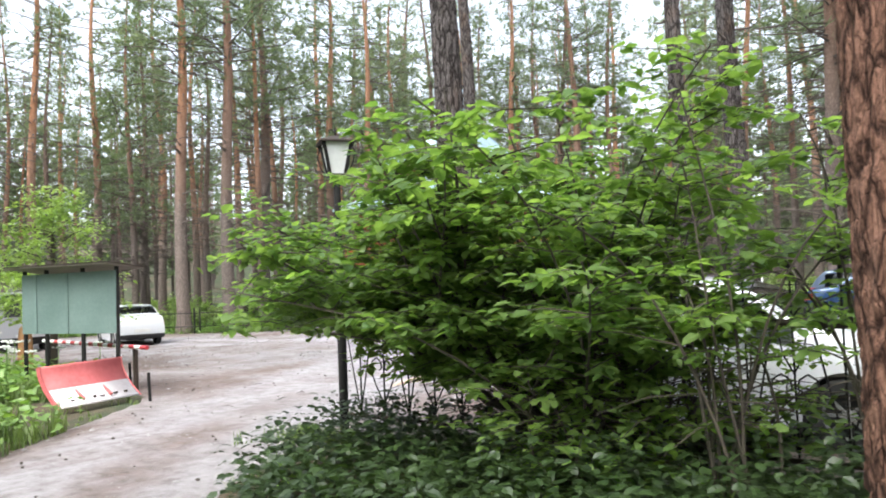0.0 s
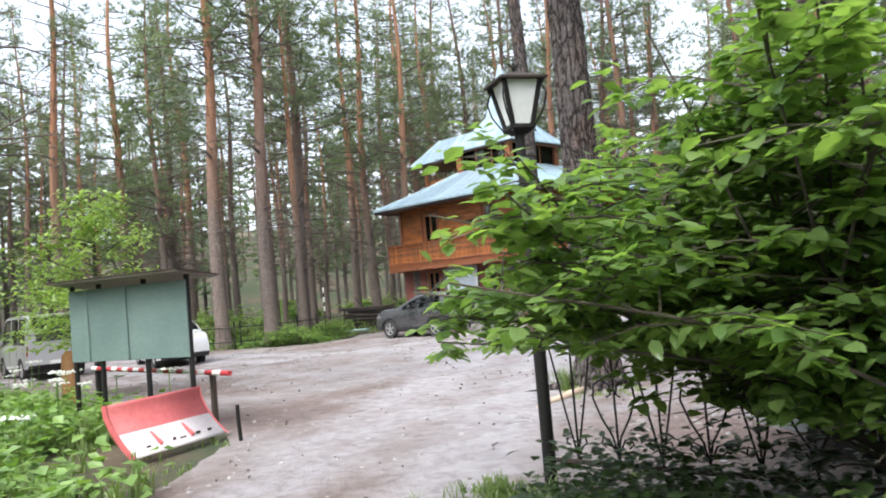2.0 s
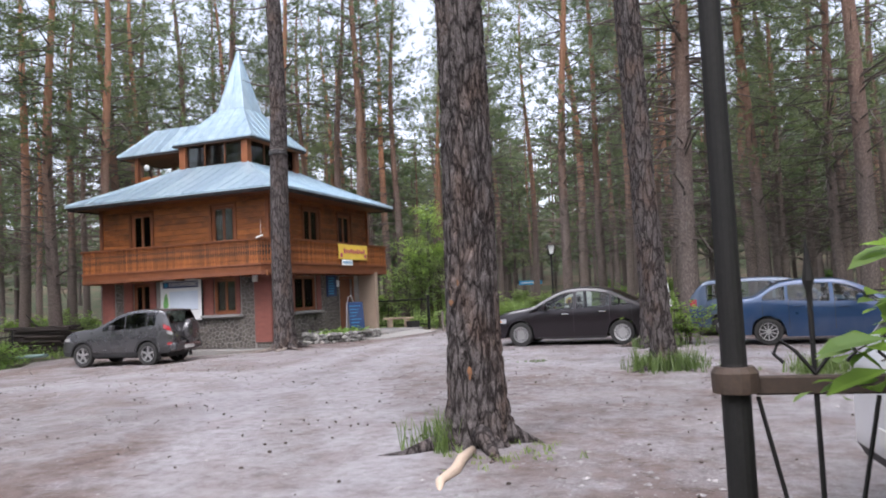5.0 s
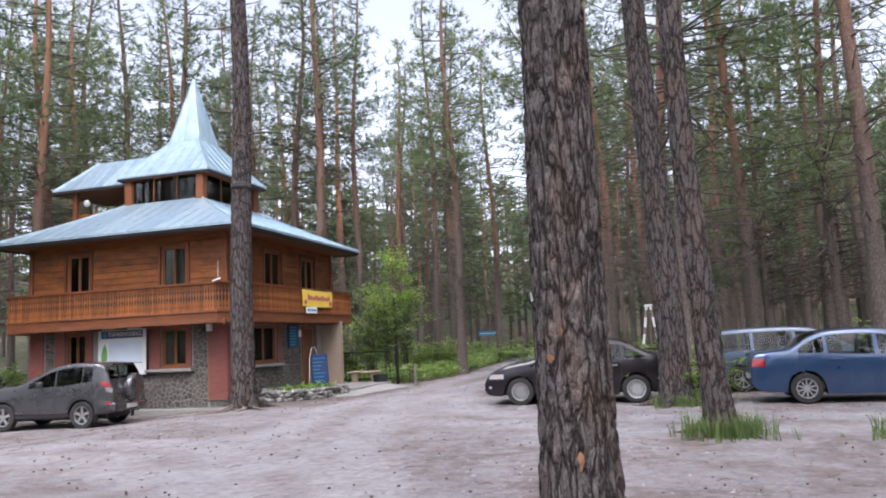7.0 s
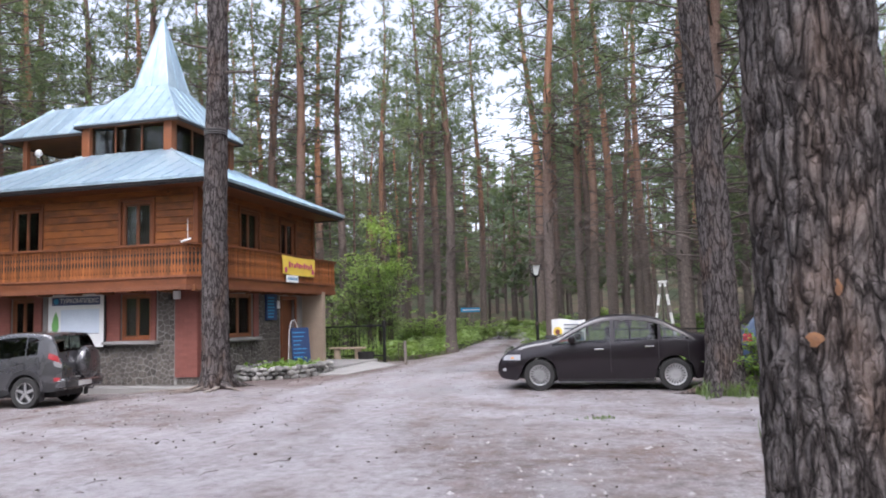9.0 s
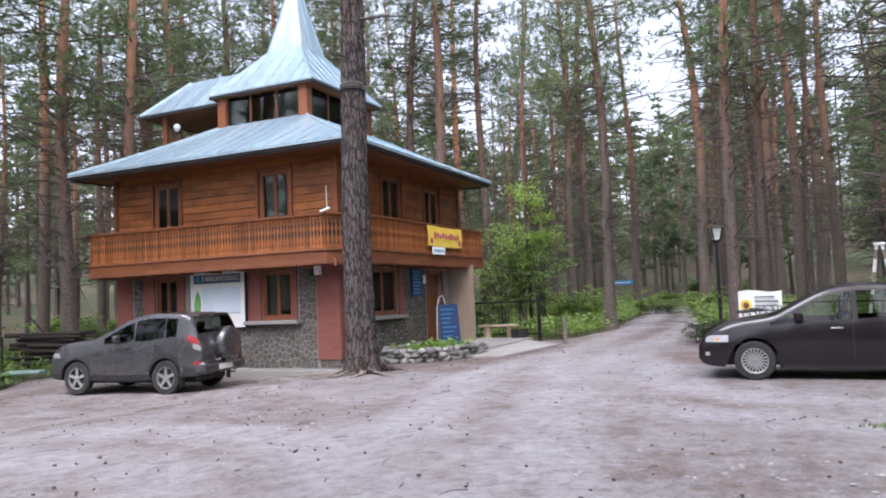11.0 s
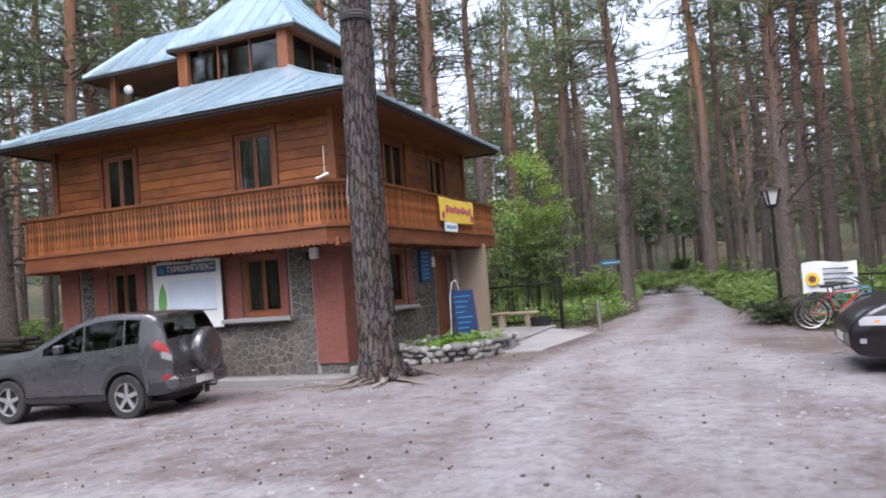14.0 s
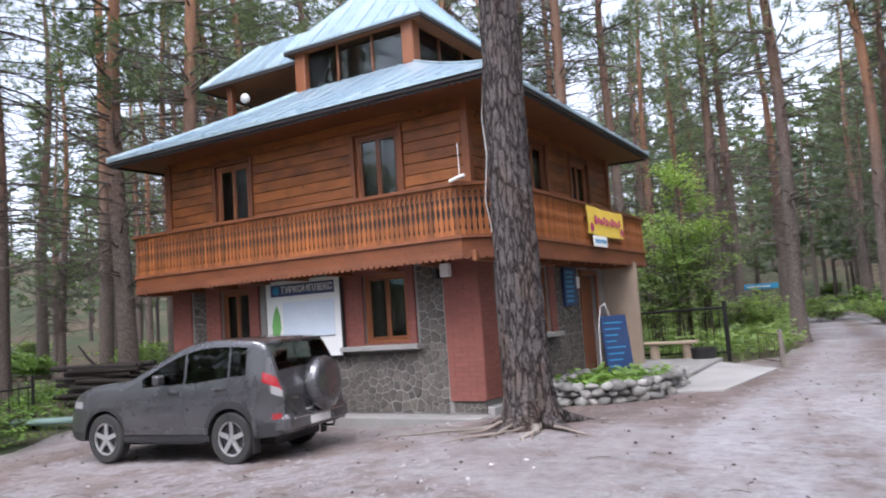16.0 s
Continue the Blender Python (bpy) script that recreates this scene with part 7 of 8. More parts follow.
part("scrollwork", Kit().tube([(-0.2 + 0.1 * math.cos(a), 0.0 - 0.17 * math.cos(a), 0.4 + 0.14 * math.sin(a)) for a in np.linspace(0, math.tau, 20)], 0.007, 5), RUSTIRON, ob)
# blue wayside board in the wood
ob = thing("direction_sign", "bright blue direction board on a post", "sign", pose(-21.0, 61.2, 0))
part("post", Kit().tube([(0, 0, -0.1), (0, 0, 2.3)], 0.04, 8), WEATHERED, ob)
part("board", Kit().box(-0.95, 0.95, -0.06, -0.02, 1.75, 2.08, 0.01), SKYBLUE, ob)
part("lettering", Kit().box(-0.8, 0.5, -0.066, -0.061, 1.88, 1.95), BARWHITE, ob)

# plough blade
ob = thing("plough_blade", "faded red and white plough blade lying on the verge", "plough", pose(-11.32, 4.38, 0.0, 8, 0, 287))
n = 18
prof = [(0.30 * (1 - i / n) ** 2 - 0.05 * (i / n) + 0.10 * max(0, i / n - 0.8), 0.03 + 0.62 * (i / n)) for i in range(n + 1)]
k = Kit()
for side in (0, 1):
    for x in (-0.66, 0.66):
        k.v += [(x, y - side * 0.02, z) for y, z in prof]
m_ = n + 1
for i in range(n):
    k.f += [(i, m_ + i, m_ + i + 1, i + 1), (2 * m_ + i, 2 * m_ + i + 1, 3 * m_ + i + 1, 3 * m_ + i)]
    k.m += [1 if i < 8 else 0, 0]
for a, b in ((0, 2), (1, 3)):
    k.f += [(a * m_ + i, a * m_ + i + 1, b * m_ + i + 1, b * m_ + i) for i in range(n)]
    k.m += [0] * n
k.f += [(0, m_, 3 * m_, 2 * m_), (n, m_ + n, 3 * m_ + n, 2 * m_ + n)]
k.m += [0, 0]
part("mouldboard", k, [PLOUGHRED, PLOUGHWHITE], ob, smooth=True)
for x in (-0.68, 0.68):
    part("end_rib", Kit().prism(prof + [(y - 0.07, z) for y, z in prof[::-1]], 0.022, Matrix.Translation((x + 0.011, 0, 0)) @ Matrix.Rotation(math.pi / 2, 4, "Z")), PLOUGHRED, ob)
for x in (-0.18, 0.28):
    part("stiffener", Kit().prism([(y + 0.002, z) for y, z in prof[2:8]] + [(prof[2][0] + 0.035, prof[2][1] + 0.03)], 0.03, Matrix.Translation((x, 0, 0)) @ Matrix.Rotation(math.pi / 2, 4, "Z")), PLOUGHRED, ob)
random.seed(3)
for x in (-0.5, -0.32, -0.1, 0.05, 0.4):
    part("rust_streak", Kit().box(x, x + rnd(0.04, 0.12), prof[2][0] - 0.004, prof[2][0] + 0.004, prof[2][1] + 0.01, prof[2][1] + rnd(0.025, 0.05)), RUSTIRON, ob)
# short iron posts along the verge
for x, y, h in ((-10.95, 5.12, 0.42), (-8.15, 1.75, 0.42), (-13.6, 6.0, 0.35)):
    ob = thing("kerb_post", "short black iron post at the verge edge", "post", pose(x, y, 0, 3, -2, 20), "short iron posts")
    part("shaft", Kit().tube([(0, 0, -0.1), (0.005, 0, h * 0.6), (0.012, 0.004, h)], 0.024, 8), IRON, ob)
# notice board with a lean-to roof
ob = thing("notice_board", "green sheet-metal notice board with a lean-to roof", "notice board", pose(-13.1, 4.76, 0.28, 0, 0, 18) @ Matrix.Diagonal((1.04, 1, 0.86, 1)))
for x in (-1.08, -0.55, 0.3, 1.06):
    part("post", Kit().tube([(x, 0.03, -0.45), (x, 0.03, 2.08)], 0.035, 8), IRON, ob)
part("panel", Kit().box(-1.1, 1.08, -0.02, 0.0, 0.82, 2.0, 0.006), SIGNGREEN, ob)
for x in (-0.75, 0.0):
    part("batten", Kit().box(x - 0.03, x + 0.03, -0.04, -0.021, 0.82, 2.0, 0.005), SIGNGREEN, ob)
part("roof_board", Kit().add([(-1.2, -0.28, 2.12), (1.2, -0.28, 2.12), (1.2, 0.45, 2.02), (-1.2, 0.45, 2.02), (-1.2, -0.28, 2.145), (1.2, -0.28, 2.145), (1.2, 0.45, 2.045), (-1.2, 0.45, 2.045)],
                             [(3, 2, 1, 0), (4, 5, 6, 7), (0, 1, 5, 4), (1, 2, 6, 5), (2, 3, 7, 6), (3, 0, 4, 7)]), WEATHERED, ob, "weathered lean-to roof")
part("roof_felt", Kit().add([(-1.22, -0.3, 2.152), (1.22, -0.3, 2.152), (1.22, 0.47, 2.047), (-1.22, 0.47, 2.047), (-1.22, -0.3, 2.165), (1.22, -0.3, 2.165), (1.22, 0.47, 2.06), (-1.22, 0.47, 2.06)],
                            [(3, 2, 1, 0), (4, 5, 6, 7), (0, 1, 5, 4), (1, 2, 6, 5), (2, 3, 7, 6), (3, 0, 4, 7)]), RUSTIRON, ob)
# red and white barrier pole
ob = thing("barrier_pole", "red and white striped barrier pole", "barrier", pose(-15.9, 5.3, 0.75, 0, 0, 0.6))
for i in range(22):
    part("stripe", Kit().tube([(i * 0.2, 0, 0), ((i + 1) * 0.2, 0, 0)], 0.034, 10), BARRED if i % 2 else BARWHITE, ob)
part("stand", Kit().box(-0.05, 0.05, 0.035, 0.11, -0.85, 0.1, 0.01), IRON, ob)
part("rest", Kit().box(3.8, 3.88, 0.035, 0.1, -0.85, -0.03, 0.01), RUSTIRON, ob)
# stump behind the board
ob = thing("tree_stump", "orange-brown broken pine stump", "stump", pose(-17.6, 5.5, 0))
part("stump_wood", Kit().lathe([(0.2, -0.1), (0.16, 0.2), (0.14, 0.8), (0.12, 0.95), (0.05, 1.02)], 12), surface("stump_bark", (0.17, 0.08, 0.03), (0.32, 0.17, 0.08), 0.9, bump=0.5), ob, smooth=True)
ob = solid("pine_log", Kit().lathe([(0.33, -0.2), (0.30, 0.4), (0.27, 2.0), (0.25, 6.0), (0.2, 12.0)], 14), BARK, "dark pine trunk at the west edge of the verge", "tree", pose(-22.5, 5.0, 0))
# teal canopy beyond the minibus
ob = thing("tarpaulin", "teal tarpaulin sheet stretched on posts", "awning", pose(-33.0, 6.4, -0.25, 0, 0, 80))
k = Kit()
for i in range(9):
    for j in range(5):
        k.v.append((-1.4 + 0.35 * i, -1 + 0.5 * j, 2.6 + 0.12 * math.sin(i * 0.8) + 0.25 * j - 0.05 * math.sin(j * 2.0)))
k.f = [(i * 5 + j, i * 5 + j + 1, (i + 1) * 5 + j + 1, (i + 1) * 5 + j) for i in range(8) for j in range(4)]
k.m = [0] * 32
sh = part("sheet", k, TEAL, ob, smooth=True)
sh.modifiers.new("thick", "SOLIDIFY").thickness = 0.01
for x, y, z in ((-1.4, -1, 2.6), (1.4, -1, 2.6), (-1.4, 1, 3.6), (1.4, 1, 3.6)):
    part("prop", Kit().tube([(x, y, 0), (x, y, z)], 0.03, 6), WEATHERED, ob)
# log pile at the house's west side
random.seed(31)
ob = thing("log_pile", "untidy pile of dark thin logs beside the house", "log pile", pose(-33.4, 26.25, -0.27, 0, 0, 4) @ Matrix.Scale(0.88, 4))
for row in range(12):
    for i in range(6 - row // 3):
        r, L = rnd(0.065, 0.10), rnd(1.1, 2.0)
        y, z, x = -0.6 + i * 0.22 + rnd(-0.06, 0.06), 0.09 + row * 0.105, rnd(-0.45, 0.45)
        t = rnd(-0.09, 0.09)
        part("log", Kit().tube([(x - L, y - t, z - t * 0.6), (x, y + rnd(-0.04, 0.04), z), (x + L, y + t, z + t * 0.6)], [r, r * 0.95, r * 0.7], 7), DARKLOG, ob)
part("log", Kit().tube([(0.2, -0.5, 1.0), (-0.5, -0.55, 1.5), (-0.9, -0.6, 1.95)], [0.05, 0.04, 0.02], 7), DARKLOG, ob)
ob = thing("striped_pole", "slim white-banded pole at the fence", "pole", pose(-30.6, 21.0, -0.25))
part("shaft", Kit().tube([(0, 0, 0), (0, 0, 2.35)], 0.028, 8), IRON, ob)
for z in (1.2, 1.62, 2.05):
    part("band", Kit().tube([(0, 0, z), (0, 0, z + 0.24)], 0.033, 10), BARWHITE, ob)
ob = thing("pipe_stack", "pale metal pipes lying on the grass", "pipes", pose(-31.2, 22.2, -0.22, 0, 0, 20))
for i in range(3):
    part("pipe", Kit().tube([(-1.5, i * 0.14, 0.12), (1.5, i * 0.14, 0.14)], 0.06, 10), SIGNGREEN, ob)

# ---- things at the house's door ----
ob = thing("information_board", "white information board with a map and navy heading", "notice board", pose(-24.3, WY0 - 0.1, 0.02) @ Matrix.Diagonal((0.955, 1, 0.975, 1)))
part("panel", Kit().box(-0.94, 0.94, -0.05, 0.0, 0.99, 2.47, 0.012), BOARDWHITE, ob)
for a in ((-0.97, -0.93, 0.96, 2.5), (0.93, 0.97, 0.96, 2.5)):
    part("edge_strip", Kit().box(a[0], a[1], -0.062, 0.0, a[2], a[3], 0.006), TRIMBLACK if a[0] > 0 else WEATHERED, ob)
part("heading", Kit().box(-0.8, 0.8, -0.058, -0.052, 2.17, 2.4), NAVY, ob)
part("emblem", Kit().lathe([(0.001, -0.064), (0.08, -0.064), (0.08, -0.058), (0.001, -0.058)], 20, (-0.66, 0, 2.285), "y"), SKYBLUE, ob)
part("map_sheet", Kit().box(-0.5, 0.78, -0.057, -0.051, 1.38, 2.05), PAPER, ob, "pale folded map sheet")
# grey strip drawn in for the shadow along the map's lower edge
part("map_fold", Kit().box(-0.5, 0.78, -0.066, -0.058, 1.365, 1.385, 0.002), BIKEGREY, ob)
k = Kit().prism([(-0.78, 1.42), (-0.62, 1.40), (-0.56, 1.55), (-0.58, 1.8), (-0.66, 2.0), (-0.74, 1.86), (-0.8, 1.62)], 0.006, Matrix.Translation((0, -0.058, 0)))
part("green_picture", k, GREENPRINT, ob, "green printed tree")
part("yellow_note", Kit().box(0.32, 0.5, -0.058, -0.052, 1.05, 1.25), YELLOW, ob)


def words(text, size, m, mat, parent, name="lettering", bold=0.004):
    c = bpy.data.curves.new(name, "FONT")
    c.body, c.size, c.extrude, c.align_x, c.align_y, c.offset = text, size, 0.002, "CENTER", "CENTER", bold
    o = new(name, c)
    me = bpy.data.meshes.new_from_object(o.evaluated_get(bpy.context.evaluated_depsgraph_get()))
    bpy.data.objects.remove(o)
    me.materials.clear()
    me.materials.append(mat)
    ob_ = new(name, me)
    ob_.parent, ob_.matrix_basis = parent, m
    return ob_


words("ТУРКОМПЛЕКС", 0.17, pose(0.12, -0.0605, 2.285, 90, 0, 0), BARWHITE, ob)
# yellow banner and white plate on the balcony rail
ob = thing("banner", "yellow printed festival banner on the balcony rail", "banner", pose(BX1 + 0.05, 28.35, 0, 0, 0, 90))
k = Kit()
for j in range(7):
    for i in range(17):
        x, z = -1.25 + 2.4 * i / 16, 2.99 + 0.57 * j / 6
        k.v.append((x, -0.012 * math.sin(i * 1.1 + j * 0.7) - 0.02, z - 0.02 * math.sin(math.pi * i / 16)))
k.f = [(j * 17 + i, j * 17 + i + 1, (j + 1) * 17 + i + 1, (j + 1) * 17 + i) for j in range(6) for i in range(16)]
k.m = [0] * len(k.f)
part("cloth", k, YELLOW, ob, smooth=True)
for i in range(10):
    x = -0.85 + 0.18 * i
    part("letter_bar", Kit().box(x, x + 0.11, -0.05, -0.044, 3.2 + 0.03 * (i % 2), 3.38 - 0.03 * (i % 3), 0.002), MAGENTA, ob)
for x in (-1.05, 0.95):
    part("print_spot", Kit().lathe([(0.001, -0.05), (0.09, -0.05), (0.09, -0.044), (0.001, -0.044)], 12, (x, 0, 3.12), "y"), MAGENTA, ob)
ob = thing("plate_sign", "small white sign hung below the banner", "sign", pose(BX1 + 0.05, 27.75, 0, 0, 0, 90))
part("plate", Kit().box(-0.42, 0.42, -0.05, -0.03, 2.74, 2.96, 0.004), BOARDWHITE, ob)
for i in range(6):
    part("letter_bar", Kit().box(-0.34 + 0.12 * i, -0.26 + 0.12 * i, -0.055, -0.051, 2.81, 2.89), SKYBLUE, ob)
# blue wall sign
ob = thing("wall_sign", "blue information sign on the side wall", "sign", pose(WX1 + 0.06, 27.85, 0, 0, 0, 90))
part("plate", Kit().box(-0.36, 0.36, -0.02, 0.04, 1.58, 2.4, 0.008), SIGNBLUE, ob)
for i in range(7):
    part("letter_bar", Kit().box(-0.28, 0.12 + 0.02 * (i % 4), -0.026, -0.021, 1.66 + 0.1 * i, 1.71 + 0.1 * i), SKYBLUE, ob)
part("side_note", Kit().box(0.42, 0.62, 0.0, 0.04, 1.95, 2.2, 0.004), BOARDWHITE, ob)
# blue pavement sign and white pole
ob = thing("pavement_sign", "blue folding pavement sign with white lettering", "sign", pose(-19.99, 28.49, 0.13, 0, 0, 48))
for s, ry in ((1, 1), (-1, -1)):
    pl = Matrix.Translation((0, -0.19 * s, 0)) @ Matrix.Rotation(radians(-9 * s), 4, "X")
    f = part("leaf", Kit().box(-0.31, 0.31, -0.012, 0.012, 0.0, 1.2, 0.006), SIGNBLUE if s > 0 else WEATHERED, ob, at=pl)
    if s > 0:
        for i in range(8):
            part("letter_bar", Kit().box(-0.25, -0.02 + 0.07 * (i * 5 % 4), -0.018, -0.013, 0.12 + 0.13 * i, 0.145 + 0.13 * i), SKYBLUE, f)
ob = thing("white_pole", "slim white bent pole leaning by the door", "pole", pose(-20.2, 28.15, 0.1))
part("shaft", Kit().tube([(0.0, -0.05, 0.0), (0.02, 0.0, 1.1), (0.05, 0.1, 1.42), (0.1, 0.25, 1.48)], 0.014, 8), BARWHITE, ob)
part("brace", Kit().tube([(0.1, 0.25, 1.48), (0.22, 0.5, 0.75), (0.3, 0.7, 0.0)], 0.012, 8), BARWHITE, ob)
# porch slabs
solid("porch_slab", Kit().box(-20.6, -18.35, 28.0, 31.4, -0.2, 0.13, 0.02), CONCRETE, "worn concrete porch slab before the door", "slab")
solid("ramp_slab", Kit().add([(-18.3, 25.6, -0.1), (-17.4, 25.9, -0.1), (-16.95, 29.3, -0.1), (-18.3, 30.6, -0.1), (-18.3, 25.6, 0.05), (-17.4, 25.9, 0.04), (-16.95, 29.3, 0.05), (-18.3, 30.6, 0.10)],
                             [(3, 2, 1, 0), (4, 5, 6, 7), (0, 1, 5, 4), (1, 2, 6, 5), (2, 3, 7, 6), (3, 0, 4, 7)]), CONCRETE, "pale concrete ramp slab beside the porch", "slab")
# bench, bin
ob = thing("bench", "short plank bench on log legs", "bench", pose(-19.5, 31.7, 0.0))
part("seat", Kit().box(-0.75, 0.55, -0.18, 0.18, 0.47, 0.53, 0.015), BEIGE, ob)
for x in (-0.5, 0.3):
    part("leg", Kit().lathe([(0.13, 0.0), (0.12, 0.46)], 12, (x, 0, 0)), BEIGE, ob)
ob = thing("tub", "black rubber tub with a grey stone", "tub", pose(-18.75, 31.3, 0.0))
part("bowl", Kit().lathe([(0.20, 0.0), (0.27, 0.1), (0.30, 0.38), (0.27, 0.38), (0.24, 0.12), (0.02, 0.1)], 18), RUBBER, ob)


def boulder(r, seed, flat=0.7):
    random.seed(seed)
    bm = bmesh.new()
    bmesh.ops.create_icosphere(bm, subdivisions=2, radius=r)
    for v in bm.verts:
        d = 1 + 0.55 * noise.noise(v.co / r * 1.3 + Vector((seed * 3.1, 0, 0)))
        v.co = Vector((v.co.x * d, v.co.y * d, v.co.z * d * flat))
    me = bpy.data.meshes.new("stone")
    bm.to_mesh(me)
    bm.free()
    me.materials.append(BOULDER)
    me.polygons.foreach_set("use_smooth", [True] * len(me.polygons))
    return me


STONES = [boulder(0.115, s, f) for s, f in ((1, 0.7), (2, 0.6), (3, 0.8), (4, 0.55), (5, 0.75))]
bed = thing("flower_bed", "raised flower bed edged with river stones", "flower bed", pose(-19.2, 25.6, 0))
random.seed(77)
EDGE = [(-0.75, 1.5), (-0.85, 0.2), (-0.75, -0.9), (-0.3, -1.35), (0.3, -1.25), (0.75, -0.8), (0.95, 0.0), (0.95, 0.9), (0.85, 1.5)]
for lv in range(3):
    for (x0, y0), (x1, y1) in zip(EDGE, EDGE[1:]):
        L = math.hypot(x1 - x0, y1 - y0)
        nn = max(1, round(L / 0.21))
        for i in range(nn):
            f = (i + 0.5 * lv) / nn
            s = rnd(0.65, 1.25)
            part("stone", random.choice(STONES), None, bed, at=pose(x0 + (x1 - x0) * f + rnd(-0.03, 0.03), y0 + (y1 - y0) * f + rnd(-0.03, 0.03), 0.06 + 0.115 * lv, rnd(-15, 15), rnd(-15, 15), rnd(0, 360)) @ Matrix.Diagonal((s * 1.15, s, s, 1)))
part("soil", slab(Kit(), [(x * 0.95, y * 0.95) for x, y in EDGE[::-1]][::-1], -0.1, 0.22), surface("bed_soil", (0.03, 0.022, 0.016), (0.08, 0.06, 0.045), 0.95, bump=0.6), bed)


def in_bed():
    x, y = rnd(-0.75, 0.85), rnd(-1.1, 1.4)
    return (-19.2 + x, 25.6 + y) if inside((x, y), [(a * 0.9, b * 0.9) for a, b in EDGE]) else None


bedplants = carpet("bed_plants", "low green leafy plants in the flower bed", in_bed, 420, 0.17, HERB_LEAF, 78, 0.42)

# bicycles, banner and stand beside the track


def bicycle(m, paintwork, label):
    ob = thing("bicycle", label, "bicycle", m, "bicycles")
    for x in (-0.53, 0.53):
        k = Kit().lathe([(0.325, -0.022), (0.345, 0.0), (0.325, 0.022), (0.30, 0.0)], 32, (x, 0, 0.345), "y", closed=True)
        w = part("wheel", k, RUBBER, ob)
        part("rim", Kit().lathe([(0.30, -0.01), (0.30, 0.01), (0.285, 0.0)], 32, (x, 0, 0.345), "y", closed=True), ALLOY, w)
        q = Kit()
        for i in range(14):
            a = math.tau * i / 14
            q.tube([(x, 0, 0.345), (x + 0.29 * math.cos(a), 0, 0.345 + 0.29 * math.sin(a))], 0.002, 3, False)
        part("spokes", q, ALLOY, w)
    top, seat_, bb, rear, fork = (0.34, 0, 0.78), (-0.17, 0, 0.74), (-0.06, 0, 0.3), (-0.53, 0, 0.345), (0.53, 0, 0.345)
    part("frame", Kit().tube([seat_, top], 0.018, 8).tube([bb, (0.36, 0, 0.7)], 0.022, 8).tube([bb, (-0.2, 0, 0.86)], 0.016, 8).tube([rear, bb], 0.012, 6).tube([rear, seat_], 0.011, 6), paintwork, ob)
    part("fork", Kit().tube([(0.33, 0, 0.88), (0.37, 0, 0.68), fork], 0.018, 8), BIKEGREY, ob)
    part("handlebar", Kit().tube([(0.3, -0.3, 0.95), (0.35, -0.1, 0.93), (0.35, 0.1, 0.93), (0.3, 0.3, 0.95)], 0.013, 8), TRIMBLACK, ob)
    part("saddle", Kit().box(-0.34, -0.08, -0.07, 0.07, 0.87, 0.92, 0.02), TRIMBLACK, ob)
    part("crank", Kit().lathe([(0.085, -0.012), (0.09, 0.0), (0.085, 0.012), (0.02, 0.0)], 20, (-0.06, -0.04, 0.3), "y").box(-0.07, -0.05, -0.09, -0.05, 0.14, 0.46), TRIMBLACK, ob)
    return ob


bicycle(pose(-11.75, 28.0, 0.0, 8, 0, 6), BIKERED, "red mountain bicycle leaning in a row")
bicycle(pose(-11.6, 28.45, 0.0, 8, 0, 2), BIKEGREY, "grey mountain bicycle leaning in a row")
bicycle(pose(-11.4, 28.9, 0.0, 8, 0, 9), SKYBLUE, "blue mountain bicycle leaning in a row")
bicycle(pose(-11.5, 29.4, 0.0, 8, 0, 4), TRIMBLACK, "black mountain bicycle leaning in a row")
ob = thing("banner", "white fabric banner with a yellow emblem on the fence", "banner", pose(-11.6, 30.5, 0, 0, 0, -22))
k = Kit()
for j in range(6):
    for i in range(13):
        k.v.append((-0.6 + 1.2 * i / 12, 0.02 * math.sin(i * 0.9 + j * 0.5), 0.62 + 0.72 * j / 5 + 0.03 * math.sin(i * 0.5)))
k.f = [(j * 13 + i, j * 13 + i + 1, (j + 1) * 13 + i + 1, (j + 1) * 13 + i) for j in range(5) for i in range(12)]
k.m = [0] * len(k.f)
part("cloth", k, BOARDWHITE, ob, smooth=True)
part("emblem", Kit().lathe([(0.001, -0.045), (0.16, -0.045), (0.16, -0.03), (0.001, -0.03)], 20, (-0.36, 0, 0.95), "y"), YELLOW, ob)
part("emblem_mark", Kit().lathe([(0.001, -0.052), (0.09, -0.052), (0.09, -0.046), (0.001, -0.046)], 8, (-0.36, 0, 0.95), "y"), REDBRICK, ob)
for i in range(4):
    part("letter_bar", Kit().box(-0.12, 0.52 - 0.1 * (i % 2), -0.045, -0.035, 0.80 + 0.12 * i, 0.83 + 0.12 * i), SLATEPAINT, ob)
ob = thing("trestle", "tall white-banded wooden trestle in the wood", "trestle", pose(-8.6, 31.2, 0.0))
for sx in (-1, 1):
    part("leg", Kit().tube([(sx * 0.42, 0, 0), (sx * 0.06, 0, 2.45)], 0.045, 8), BARWHITE, ob)
    for i in range(4):
        f0 = 0.12 + 0.24 * i
        part("band", Kit().tube([(sx * (0.42 - 0.36 * f0), 0, 2.45 * f0), (sx * (0.42 - 0.36 * (f0 + 0.1)), 0, 2.45 * (f0 + 0.1))], 0.049, 8), WEATHERED, ob)
part("cap", Kit().box(-0.14, 0.14, -0.05, 0.05, 2.42, 2.5, 0.01), BARWHITE, ob)
part("leg", Kit().tube([(0, 0.6, 0), (0, 0.05, 2.42)], 0.04, 8), WEATHERED, ob)
ob = thing("sign_stand", "two small white panels on posts behind the cars", "sign", pose(-1.2, 26.0, 0))
